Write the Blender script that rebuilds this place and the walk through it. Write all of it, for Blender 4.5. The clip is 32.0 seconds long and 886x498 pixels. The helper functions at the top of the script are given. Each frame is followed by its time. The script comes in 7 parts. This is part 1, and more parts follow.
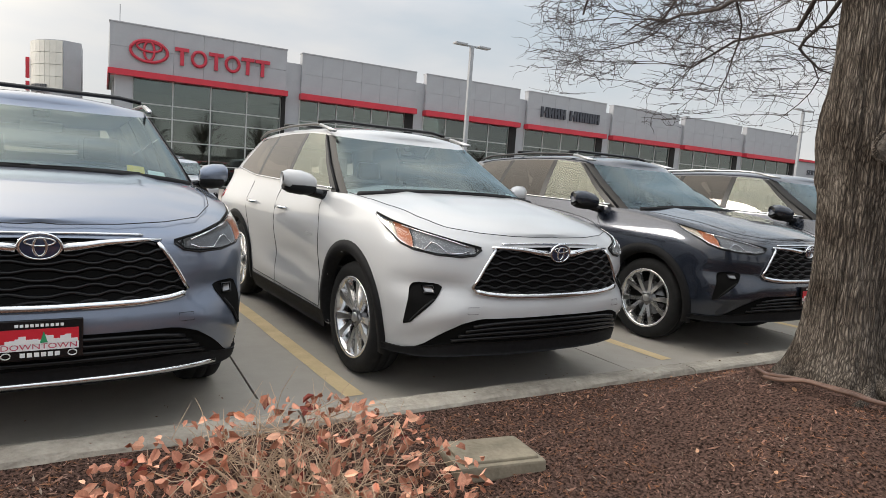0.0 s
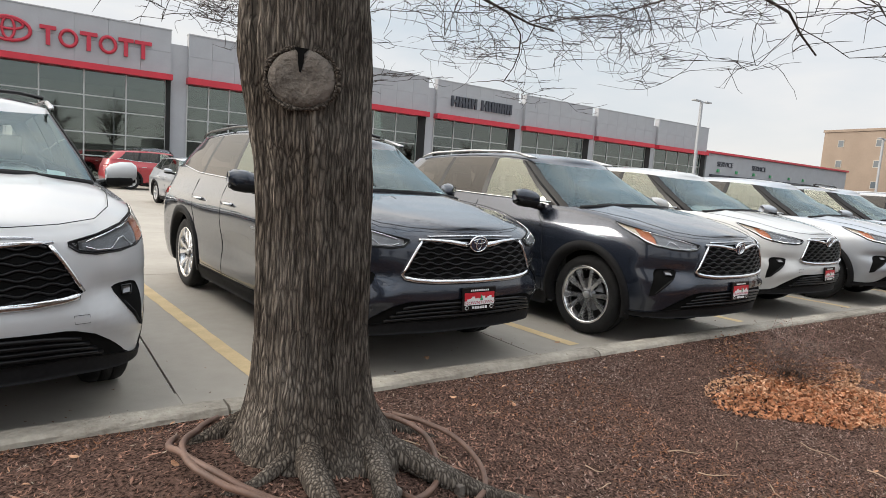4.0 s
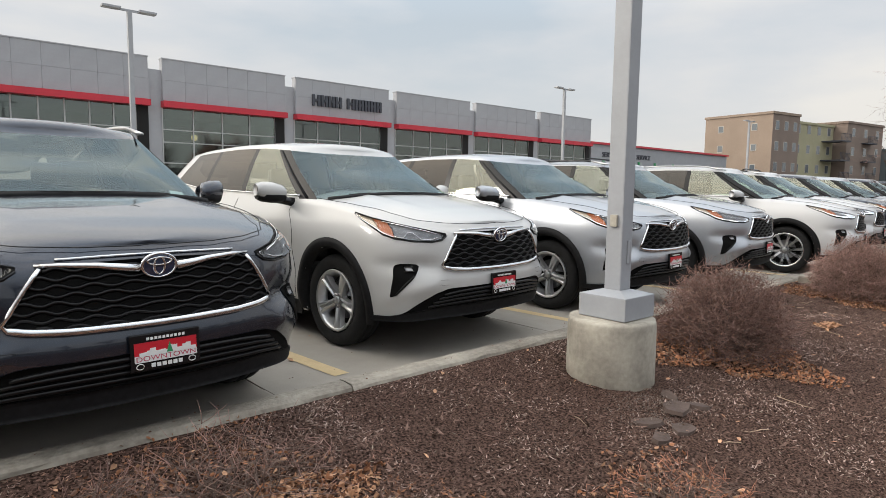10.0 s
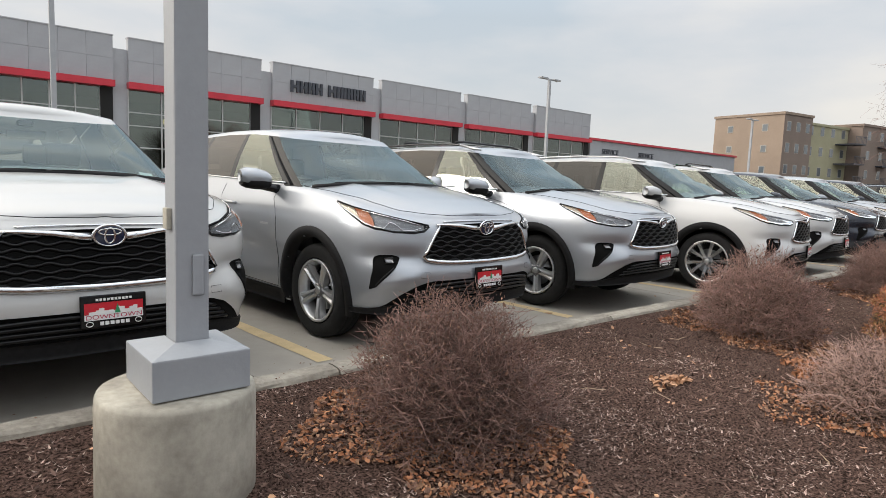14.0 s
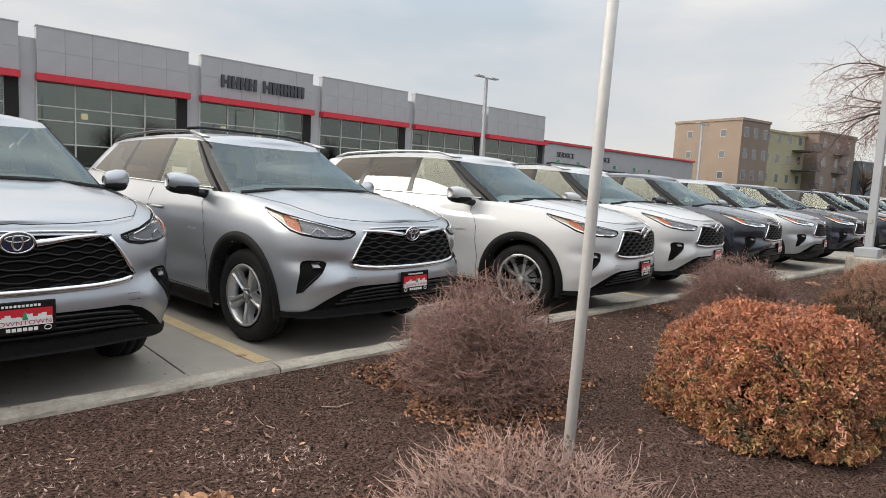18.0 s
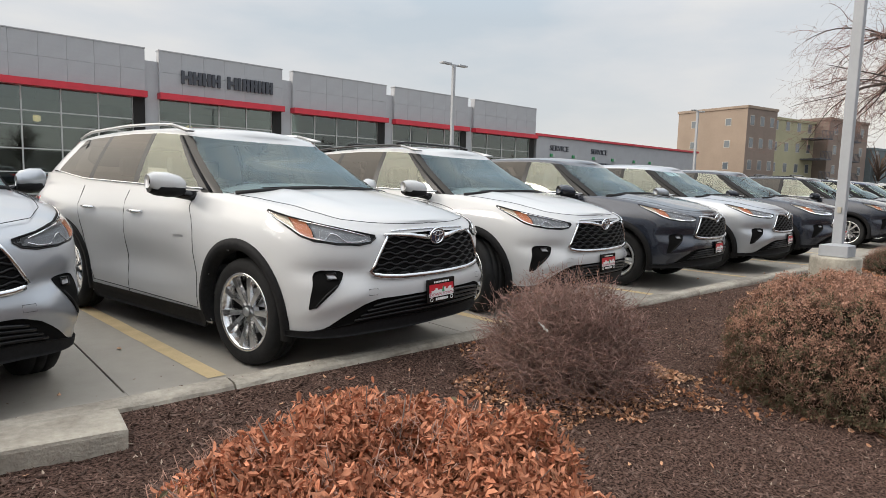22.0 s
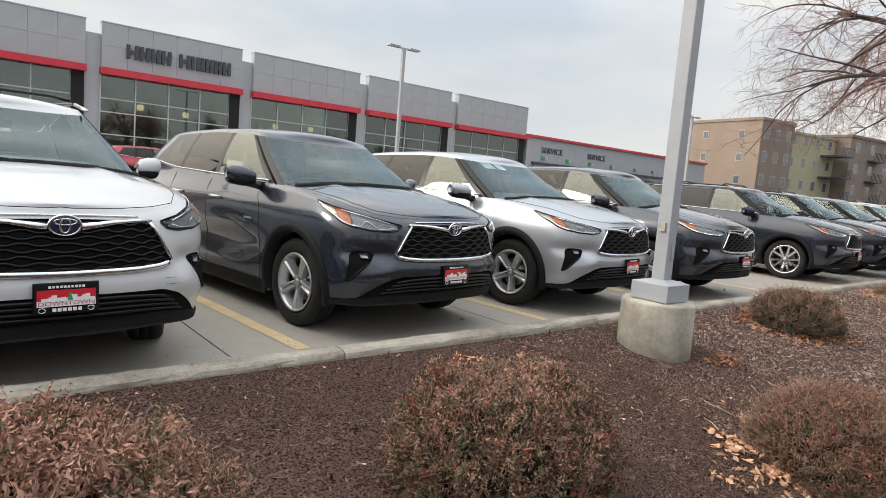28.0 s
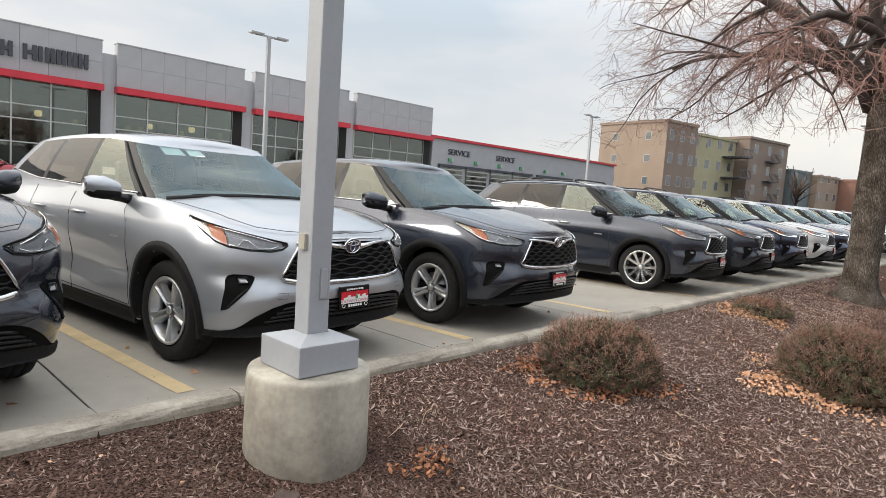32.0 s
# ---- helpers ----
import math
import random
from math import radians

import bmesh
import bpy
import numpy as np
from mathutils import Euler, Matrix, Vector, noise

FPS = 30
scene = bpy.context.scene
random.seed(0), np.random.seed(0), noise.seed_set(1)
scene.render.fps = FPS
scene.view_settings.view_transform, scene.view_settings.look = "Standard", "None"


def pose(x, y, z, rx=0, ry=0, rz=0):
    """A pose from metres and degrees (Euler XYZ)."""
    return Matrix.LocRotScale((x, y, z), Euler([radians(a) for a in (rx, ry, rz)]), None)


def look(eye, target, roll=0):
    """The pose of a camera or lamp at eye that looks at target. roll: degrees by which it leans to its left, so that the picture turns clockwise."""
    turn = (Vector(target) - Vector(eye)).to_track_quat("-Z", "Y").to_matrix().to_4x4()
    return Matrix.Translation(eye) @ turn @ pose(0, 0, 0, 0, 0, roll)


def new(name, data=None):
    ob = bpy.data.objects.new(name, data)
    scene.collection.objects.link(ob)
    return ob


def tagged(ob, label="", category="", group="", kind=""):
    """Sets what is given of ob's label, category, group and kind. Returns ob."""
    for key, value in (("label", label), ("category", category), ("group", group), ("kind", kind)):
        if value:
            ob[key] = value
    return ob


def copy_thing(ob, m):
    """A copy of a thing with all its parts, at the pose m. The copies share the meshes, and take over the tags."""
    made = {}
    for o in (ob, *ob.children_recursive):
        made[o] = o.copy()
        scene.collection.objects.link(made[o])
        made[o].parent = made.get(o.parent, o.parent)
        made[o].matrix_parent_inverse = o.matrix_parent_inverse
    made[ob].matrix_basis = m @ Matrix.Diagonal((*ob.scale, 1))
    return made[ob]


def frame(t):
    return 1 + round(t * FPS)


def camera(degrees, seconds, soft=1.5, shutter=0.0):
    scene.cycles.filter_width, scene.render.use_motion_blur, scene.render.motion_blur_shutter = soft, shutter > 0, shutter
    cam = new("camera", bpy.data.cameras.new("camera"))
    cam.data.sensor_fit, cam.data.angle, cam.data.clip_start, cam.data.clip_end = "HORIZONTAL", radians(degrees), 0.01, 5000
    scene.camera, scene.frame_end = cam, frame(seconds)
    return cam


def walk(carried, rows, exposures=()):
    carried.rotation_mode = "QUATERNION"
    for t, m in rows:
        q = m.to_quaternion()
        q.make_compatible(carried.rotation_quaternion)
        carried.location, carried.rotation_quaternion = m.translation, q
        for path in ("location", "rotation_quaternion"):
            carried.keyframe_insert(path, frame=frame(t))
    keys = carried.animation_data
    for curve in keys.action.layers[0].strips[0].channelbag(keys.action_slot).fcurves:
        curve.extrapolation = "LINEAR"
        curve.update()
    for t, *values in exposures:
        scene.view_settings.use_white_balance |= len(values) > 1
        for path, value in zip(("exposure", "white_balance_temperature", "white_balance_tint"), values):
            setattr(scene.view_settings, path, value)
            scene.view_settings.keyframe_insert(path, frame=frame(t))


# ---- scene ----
cam = camera(71.6, 32.0, soft=0.8)
PATH = [
    (0, (0.091, -2.254, 1.321), (1.063, -0.519, 1.106), 4.1),
    (0.5, (0.378, -2.339, 1.367), (1.399, -0.633, 1.157), 3.1),
    (1, (0.774, -2.393, 1.368), (1.756, -0.661, 1.177), 3.8),
    (1.5, (1.09, -2.391, 1.348), (2.004, -0.623, 1.145), 1.2),
    (2, (1.44, -2.364, 1.35), (2.456, -0.655, 1.14), 2.8),
    (2.5, (1.819, -2.465, 1.35), (2.856, -0.77, 1.123), 1.4),
    (3, (2.2, -2.563, 1.36), (3.344, -0.946, 1.081), 0.7),
    (3.5, (2.528, -2.555, 1.387), (3.712, -0.962, 1.147), 3.8),
    (5.5, (4.096, -2.442, 1.334), (5.038, -0.688, 1.141), 1.0),
    (6, (4.478, -2.499, 1.349), (5.422, -0.754, 1.098), 1.6),
    (6.5, (4.868, -2.454, 1.336), (5.92, -0.761, 1.17), 1.2),
    (7, (5.247, -2.451, 1.33), (6.334, -0.776, 1.211), -0.1),
    (7.5, (5.629, -2.479, 1.338), (6.697, -0.796, 1.179), 1.1),
    (8, (5.971, -2.404, 1.342), (7.103, -0.762, 1.194), 3.2),
    (8.5, (6.328, -2.392, 1.323), (7.526, -0.8, 1.148), 1.3),
    (9, (6.697, -2.436, 1.339), (7.894, -0.845, 1.145), 1.6),
    (9.5, (7.067, -2.385, 1.329), (8.356, -0.867, 1.14), 3.1),
    (10, (7.404, -2.379, 1.311), (8.728, -0.893, 1.111), 0.8),
    (10.5, (7.773, -2.463, 1.331), (9.09, -0.969, 1.144), 2.2),
    (11, (8.132, -2.46, 1.295), (9.493, -1.01, 1.085), 2.8),
    (11.5, (8.486, -2.456, 1.311), (9.892, -1.05, 1.092), 3.0),
    (12, (8.831, -2.542, 1.333), (10.214, -1.11, 1.148), 2.9),
    (12.5, (9.187, -2.541, 1.306), (10.598, -1.139, 1.096), 3.0),
    (13, (9.554, -2.513, 1.318), (10.983, -1.126, 1.133), 2.9),
    (13.5, (9.908, -2.527, 1.315), (11.202, -1.013, 1.135), 3.7),
    (14, (10.275, -2.503, 1.284), (11.567, -0.993, 1.066), 2.3),
    (14.5, (10.65, -2.42, 1.285), (11.973, -0.933, 1.094), 3.2),
    (16.5, (11.99, -2.789, 1.328), (13.314, -1.304, 1.118), 6.2),
    (17, (12.345, -2.782, 1.318), (13.684, -1.306, 1.143), 4.6),
    (17.5, (12.719, -2.778, 1.322), (14.125, -1.368, 1.135), 2.0),
    (18, (13.1, -2.844, 1.342), (14.454, -1.387, 1.136), 2.9),
    (18.5, (13.485, -2.809, 1.325), (14.831, -1.344, 1.117), 2.5),
    (19, (13.904, -2.776, 1.335), (15.335, -1.391, 1.149), 2.6),
    (19.5, (14.31, -2.809, 1.346), (15.683, -1.371, 1.133), 3.0),
    (20, (14.724, -2.761, 1.318), (16.091, -1.319, 1.086), 4.1),
    (20.5, (15.141, -2.743, 1.32), (16.515, -1.306, 1.106), 3.2),
    (21, (15.576, -2.766, 1.342), (16.903, -1.281, 1.154), 3.6),
    (21.5, (16.008, -2.703, 1.317), (17.341, -1.225, 1.117), 4.5),
    (22, (16.362, -2.713, 1.312), (17.684, -1.227, 1.099), 1.6),
    (22.5, (16.756, -2.732, 1.337), (18.109, -1.275, 1.123), 2.6),
    (23, (17.151, -2.658, 1.343), (18.579, -1.269, 1.16), 4.4),
    (23.5, (17.527, -2.648, 1.314), (18.942, -1.257, 1.065), 2.3),
    (24, (17.913, -2.662, 1.339), (19.281, -1.222, 1.111), 3.6),
    (24.5, (18.327, -2.625, 1.334), (19.697, -1.186, 1.101), 4.0),
    (26.5, (19.896, -2.854, 1.34), (21.158, -1.318, 1.115), 4.4),
    (27, (20.359, -2.864, 1.32), (21.649, -1.351, 1.1), 3.6),
    (27.5, (20.823, -2.846, 1.322), (22.178, -1.388, 1.125), 4.3),
    (28, (21.229, -2.894, 1.326), (22.502, -1.366, 1.112), 4.6),
    (28.5, (21.623, -2.881, 1.316), (22.88, -1.34, 1.103), 3.3),
    (29, (22.023, -2.811, 1.338), (23.313, -1.3, 1.099), 5.2),
    (29.5, (22.458, -2.806, 1.343), (23.748, -1.3, 1.087), 5.4),
    (30, (22.919, -2.726, 1.332), (24.267, -1.262, 1.131), 5.1),
    (30.5, (23.306, -2.649, 1.335), (24.702, -1.239, 1.09), 4.9),
    (31, (23.724, -2.655, 1.342), (25.051, -1.178, 1.098), 4.5),
    (31.5, (24.1, -2.653, 1.371), (25.507, -1.244, 1.187), 4.3),
    (32, (24.422, -2.601, 1.387), (25.861, -1.224, 1.204), 3.9),
]
walk(cam, [(t, look(eye, target, roll)) for t, eye, target, roll in PATH],
     [(0, 0.0), (2, 0.0), (3, 0.20), (6, 0.16), (7, 0.07), (8, 0.08), (9, -0.01), (12, -0.01), (14, 0.0), (20, -0.02), (24, 0.0), (27, 0.06), (30, 0.18), (32, 0.16)])

# ---- light ----
world = bpy.data.worlds.new("sky")
scene.world = world
world.use_nodes = True
wn, wl = world.node_tree.nodes, world.node_tree.links
wn.clear()
w_out = wn.new("ShaderNodeOutputWorld")
w_bg = wn.new("ShaderNodeBackground")
w_sky = wn.new("ShaderNodeTexSky")
w_sky.sky_type, w_sky.sun_disc = "NISHITA", False
SUN_AZ, SUN_EL = radians(145), radians(24)      # direction to the sun: azimuth from +x, elevation
w_sky.sun_elevation, w_sky.sun_rotation = SUN_EL, radians(90) - SUN_AZ
w_dim = wn.new("ShaderNodeMixRGB"); w_dim.blend_type = "MULTIPLY"; w_dim.inputs[0].default_value = 1
w_dim.inputs[2].default_value = (0.1, 0.1, 0.1, 1)
w_geo = wn.new("ShaderNodeTexCoord")
w_map = wn.new("ShaderNodeMapping"); w_map.inputs["Scale"].default_value = (1.0, 1.0, 3.2)
w_noise = wn.new("ShaderNodeTexNoise")
w_noise.inputs["Scale"].default_value, w_noise.inputs["Detail"].default_value = 2.1, 7
w_ramp = wn.new("ShaderNodeValToRGB")
w_ramp.color_ramp.elements[0].position, w_ramp.color_ramp.elements[0].color = 0.34, (0.55, 0.63, 0.70, 1)
w_ramp.color_ramp.elements[1].position, w_ramp.color_ramp.elements[1].color = 0.66, (0.90, 0.87, 0.82, 1)
w_mid = w_ramp.color_ramp.elements.new(0.5)
w_mid.color = (0.71, 0.735, 0.765, 1)
w_sep = wn.new("ShaderNodeSeparateXYZ")
w_hor = wn.new("ShaderNodeValToRGB")            # warm haze low on the sky
w_hor.color_ramp.elements[0].position, w_hor.color_ramp.elements[0].color = 0.0, (1, 1, 1, 1)
w_hor.color_ramp.elements[1].position, w_hor.color_ramp.elements[1].color = 0.30, (0, 0, 0, 1)
w_warm = wn.new("ShaderNodeMixRGB"); w_warm.inputs[2].default_value = (0.78, 0.73, 0.68, 1)
w_half = wn.new("ShaderNodeMath"); w_half.operation = "MULTIPLY"; w_half.inputs[1].default_value = 0.6
w_mix = wn.new("ShaderNodeMixRGB"); w_mix.inputs[0].default_value = 0.9
wl.new(w_sky.outputs[0], w_dim.inputs[1])
wl.new(w_geo.outputs["Generated"], w_map.inputs[0])
wl.new(w_map.outputs[0], w_noise.inputs["Vector"])
wl.new(w_noise.outputs["Fac"], w_ramp.inputs[0])
wl.new(w_geo.outputs["Generated"], w_sep.inputs[0])
wl.new(w_sep.outputs["Z"], w_hor.inputs[0])
wl.new(w_hor.outputs[0], w_half.inputs[0])
wl.new(w_half.outputs[0], w_warm.inputs[0])
wl.new(w_ramp.outputs[0], w_warm.inputs[1])
w_dot = wn.new("ShaderNodeVectorMath"); w_dot.operation = "DOT_PRODUCT"   # the veiled sun's glow
w_dot.inputs[1].default_value = (math.cos(SUN_EL) * math.cos(SUN_AZ), math.cos(SUN_EL) * math.sin(SUN_AZ), math.sin(SUN_EL))
w_pow = wn.new("ShaderNodeMapRange"); w_pow.interpolation_type = "SMOOTHSTEP"
w_pow.inputs["From Min"].default_value, w_pow.inputs["From Max"].default_value = 0.55, 1.0
w_pow.inputs["To Max"].default_value = 1.3
w_glow = wn.new("ShaderNodeMixRGB"); w_glow.blend_type = "ADD"; w_glow.inputs[2].default_value = (1.0, 0.86, 0.66, 1)
wl.new(w_geo.outputs["Generated"], w_dot.inputs[0])
wl.new(w_dot.outputs["Value"], w_pow.inputs[0])
wl.new(w_pow.outputs[0], w_glow.inputs[0])
wl.new(w_warm.outputs[0], w_glow.inputs[1])
wl.new(w_dim.outputs[0], w_mix.inputs[1])
wl.new(w_glow.outputs[0], w_mix.inputs[2])
wl.new(w_mix.outputs[0], w_bg.inputs[0])
w_up = wn.new("ShaderNodeMapRange")             # an overcast sky is brightest overhead
w_up.inputs["From Min"].default_value, w_up.inputs["From Max"].default_value = 0.25, 1.0
w_up.inputs["To Min"].default_value, w_up.inputs["To Max"].default_value = 1.05, 2.65
wl.new(w_sep.outputs["Z"], w_up.inputs[0])
wl.new(w_up.outputs[0], w_bg.inputs[1])
wl.new(w_bg.outputs[0], w_out.inputs[0])

sun = new("sun", bpy.data.lights.new("sun", "SUN"))
sun.data.energy, sun.data.angle, sun.data.color = 1.4, radians(16), (1.0, 0.93, 0.85)
sun.matrix_world = look((0, 0, 0), (-math.cos(SUN_EL) * math.cos(SUN_AZ), -math.cos(SUN_EL) * math.sin(SUN_AZ), -math.sin(SUN_EL)))
sun.location = (-30, -30, 60)


# ---- materials ----
def material(name, color, rough=0.6, metal=0.0, var=0.0, scale=8.0, bump=0.0, bump_scale=60.0, color2=None, coat=0.0,
             detail=6.0, each=0.0, spec=0.5, coord="Object", stretch=(1, 1, 1), emit=0.0, contrast=0.2):
    """A surface: base colour broken by noise at two scales, fine relief, and a shift from piece to piece."""
    m = bpy.data.materials.new(name)
    m.use_nodes = True
    n, l = m.node_tree.nodes, m.node_tree.links
    b = n["Principled BSDF"]
    b.inputs["Roughness"].default_value, b.inputs["Metallic"].default_value = rough, metal
    b.inputs["Specular IOR Level"].default_value = spec
    b.inputs["Coat Weight"].default_value, b.inputs["Coat Roughness"].default_value = coat, 0.03
    c1 = (*color, 1)
    b.inputs["Base Color"].default_value = c1
    if emit:
        b.inputs["Emission Color"].default_value, b.inputs["Emission Strength"].default_value = c1, emit
    if var or bump or color2 or each:
        tc = n.new("ShaderNodeTexCoord")
        mp = n.new("ShaderNodeMapping")
        mp.inputs["Scale"].default_value = stretch
        l.new(tc.outputs[coord], mp.inputs[0])
    last = None
    if var or color2:
        big, fine = n.new("ShaderNodeTexNoise"), n.new("ShaderNodeTexNoise")
        big.inputs["Scale"].default_value, big.inputs["Detail"].default_value = scale, detail
        fine.inputs["Scale"].default_value, fine.inputs["Detail"].default_value = scale * 9, 4
        add = n.new("ShaderNodeMath"); add.operation = "MULTIPLY_ADD"; add.inputs[1].default_value = 0.4
        sub = n.new("ShaderNodeMath"); sub.operation = "SUBTRACT"; sub.inputs[1].default_value = 0.2
        l.new(mp.outputs[0], big.inputs["Vector"]); l.new(mp.outputs[0], fine.inputs["Vector"])
        l.new(fine.outputs["Fac"], add.inputs[0]); l.new(big.outputs["Fac"], add.inputs[2]); l.new(add.outputs[0], sub.inputs[0])
        ramp = n.new("ShaderNodeValToRGB")
        c2 = (*color2, 1) if color2 else (*[min(1, v * (1 + var)) for v in color], 1)
        ca = c1 if color2 else (*[v * (1 - var) for v in color], 1)
        ramp.color_ramp.elements[0].position, ramp.color_ramp.elements[0].color = 0.5 - contrast, ca
        ramp.color_ramp.elements[1].position, ramp.color_ramp.elements[1].color = 0.5 + contrast, c2
        l.new(sub.outputs[0], ramp.inputs[0])
        last = ramp.outputs[0]
    if each:
        info = n.new("ShaderNodeObjectInfo")
        isl = n.new("ShaderNodeNewGeometry")
        sm = n.new("ShaderNodeMath"); sm.operation = "ADD"
        l.new(info.outputs["Random"], sm.inputs[0]); l.new(isl.outputs["Random Per Island"], sm.inputs[1])
        mr = n.new("ShaderNodeMapRange")
        mr.inputs["From Max"].default_value = 2
        mr.inputs["To Min"].default_value, mr.inputs["To Max"].default_value = 1 - each, 1 + each
        l.new(sm.outputs[0], mr.inputs[0])
        mul = n.new("ShaderNodeMixRGB"); mul.blend_type = "MULTIPLY"; mul.inputs[0].default_value = 1
        if last: l.new(last, mul.inputs[1])
        else: mul.inputs[1].default_value = c1
        l.new(mr.outputs[0], mul.inputs[2])
        last = mul.outputs[0]
    if last: l.new(last, b.inputs["Base Color"])
    if bump:
        bn = n.new("ShaderNodeTexNoise")
        bn.inputs["Scale"].default_value, bn.inputs["Detail"].default_value = bump_scale, 5
        l.new(mp.outputs[0], bn.inputs["Vector"])
        bp = n.new("ShaderNodeBump"); bp.inputs["Strength"].default_value = bump
        bp.inputs["Distance"].default_value = 0.02
        l.new(bn.outputs["Fac"], bp.inputs["Height"]); l.new(bp.outputs[0], b.inputs["Normal"])
    return m


def glass(name, tint, ior=1.5, sheen=(1, 1, 1)):
    """A thin pane: clear with a tint, and sky mirrored in it by Fresnel."""
    m = bpy.data.materials.new(name)
    m.use_nodes = True
    n, l = m.node_tree.nodes, m.node_tree.links
    n.clear()
    out, mix = n.new("ShaderNodeOutputMaterial"), n.new("ShaderNodeMixShader")
    tr, gl, fr = n.new("ShaderNodeBsdfTransparent"), n.new("ShaderNodeBsdfGlossy"), n.new("ShaderNodeFresnel")
    tr.inputs[0].default_value = (*tint, 1)
    gl.inputs["Roughness"].default_value = 0.02
    gl.inputs["Color"].default_value = (*sheen, 1)
    fr.inputs["IOR"].default_value = ior
    l.new(fr.outputs[0], mix.inputs[0]); l.new(tr.outputs[0], mix.inputs[1]); l.new(gl.outputs[0], mix.inputs[2])
    l.new(mix.outputs[0], out.inputs[0])
    return m


def car_paint(name, color, metal=0.0, rough=0.35, flake=0.0):
    m = material(name, color, rough, metal, var=flake, scale=300, coat=1.0, spec=0.5)
    return m


PAINT = {
    "white": car_paint("white_paint", (0.52, 0.525, 0.535), 0.0, 0.50, 0.02),
    "pearl": car_paint("pearl_white_paint", (0.50, 0.50, 0.495), 0.0, 0.45, 0.02),
    "silver": car_paint("silver_paint", (0.39, 0.41, 0.445), 0.62, 0.36, 0.05),
    "grey": car_paint("dark_grey_paint", (0.021, 0.027, 0.042), 0.5, 0.24, 0.08),
    "charcoal": car_paint("charcoal_paint", (0.027, 0.033, 0.049), 0.5, 0.24, 0.08),
    "blue": car_paint("slate_blue_paint", (0.17, 0.20, 0.265), 0.6, 0.34, 0.06),
    "navy": car_paint("dark_blue_paint", (0.05, 0.06, 0.10), 1.0, 0.27, 0.1),
    "red": car_paint("red_paint", (0.35, 0.02, 0.03), 0.2, 0.35, 0.05),
    "black": car_paint("black_paint", (0.015, 0.015, 0.018), 0.2, 0.3, 0.05),
}
M_black = material("black_plastic", (0.010, 0.010, 0.011), 0.6, spec=0.2, var=0.3, scale=30, bump=0.05, bump_scale=400)
M_clad = material("grey_cladding", (0.011, 0.011, 0.012), 0.65, spec=0.14, var=0.25, scale=40, bump=0.06, bump_scale=400)
M_gloss = material("gloss_black", (0.008, 0.008, 0.009), 0.16, spec=0.4)
M_mesh = material("grille_black", (0.006, 0.006, 0.007), 0.32, spec=0.3)
M_deep = material("recess_black", (0.004, 0.004, 0.004), 0.8, spec=0.1)
M_seam = material("panel_gap", (0.006, 0.006, 0.006), 0.8)
M_chrome = material("chrome", (0.72, 0.73, 0.75), 0.10, 1.0)
M_alloy = material("silver_alloy", (0.50, 0.505, 0.515), 0.30, 0.75, var=0.05, scale=20)
M_bright = material("bright_wheel", (0.74, 0.74, 0.745), 0.15, 0.92, var=0.04, scale=20)
M_disc = material("brake_steel", (0.25, 0.25, 0.26), 0.4, 1.0, var=0.2, scale=20)
M_tyre = material("tyre_rubber", (0.013, 0.013, 0.0135), 0.8, spec=0.3, var=0.35, scale=14, bump=0.15, bump_scale=120)
M_cabin = material("cabin_trim", (0.06, 0.06, 0.06), 0.7, var=0.2, scale=10)
M_seat = material("seat_leather", (0.08, 0.078, 0.075), 0.6, var=0.2, scale=12)
M_glass = glass("window_glass", (0.60, 0.74, 0.74), 1.72, (0.82, 0.97, 1.0))
M_sidewin = glass("side_window_glass", (0.80, 0.88, 0.82), 2.10, (0.97, 1.0, 0.88))
M_tint = glass("tinted_glass", (0.11, 0.11, 0.11), 1.58, (0.92, 0.88, 0.84))
M_lens = glass("lamp_lens", (0.86, 0.87, 0.89), 1.22)
M_amber = material("amber_reflector", (0.44, 0.14, 0.055), 0.45)
M_cornerlamp = material("pale_lamp_corner", (0.46, 0.40, 0.31), 0.35, 0.3, var=0.15, scale=20)
M_lampin = material("lamp_reflector", (0.19, 0.195, 0.20), 0.4, 0.5, var=0.2, scale=20)
M_redlamp = material("red_lamp", (0.40, 0.012, 0.015), 0.2, coat=1.0)
M_emblem = material("emblem_blue", (0.02, 0.03, 0.07), 0.1, coat=1.0)
M_pl_red = material("plate_red", (0.55, 0.015, 0.03), 0.35, coat=0.3)
M_pl_white = material("plate_white", (0.75, 0.75, 0.74), 0.4)
M_pl_green = material("plate_green", (0.03, 0.28, 0.12), 0.4)
M_pl_pink = material("plate_crimson", (0.45, 0.05, 0.10), 0.4)
M_paper = material("paper", (0.75, 0.76, 0.74), 0.7, var=0.05)
M_scrap = material("dirty_paper", (0.42, 0.40, 0.37), 0.8, var=0.25, scale=30)
M_concrete = material("lot_concrete", (0.29, 0.265, 0.23), 0.82, scale=0.9, color2=(0.39, 0.36, 0.315), bump=0.12, bump_scale=90, each=0.05, coord="Object", contrast=0.3)
M_kerb = material("kerb_concrete", (0.20, 0.175, 0.145), 0.9, scale=3.5, color2=(0.42, 0.385, 0.325), bump=0.5, bump_scale=55, each=0.09, contrast=0.22)
M_asphalt = material("asphalt", (0.045, 0.045, 0.047), 0.9, var=0.25, scale=2, bump=0.3, bump_scale=150)
M_joint = material("joint_dirt", (0.05, 0.045, 0.04), 0.95, var=0.3, scale=5)
M_yellow = material("yellow_line", (0.50, 0.385, 0.215), 0.8, scale=5, color2=(0.66, 0.51, 0.30), bump=0.15, bump_scale=90, contrast=0.25)
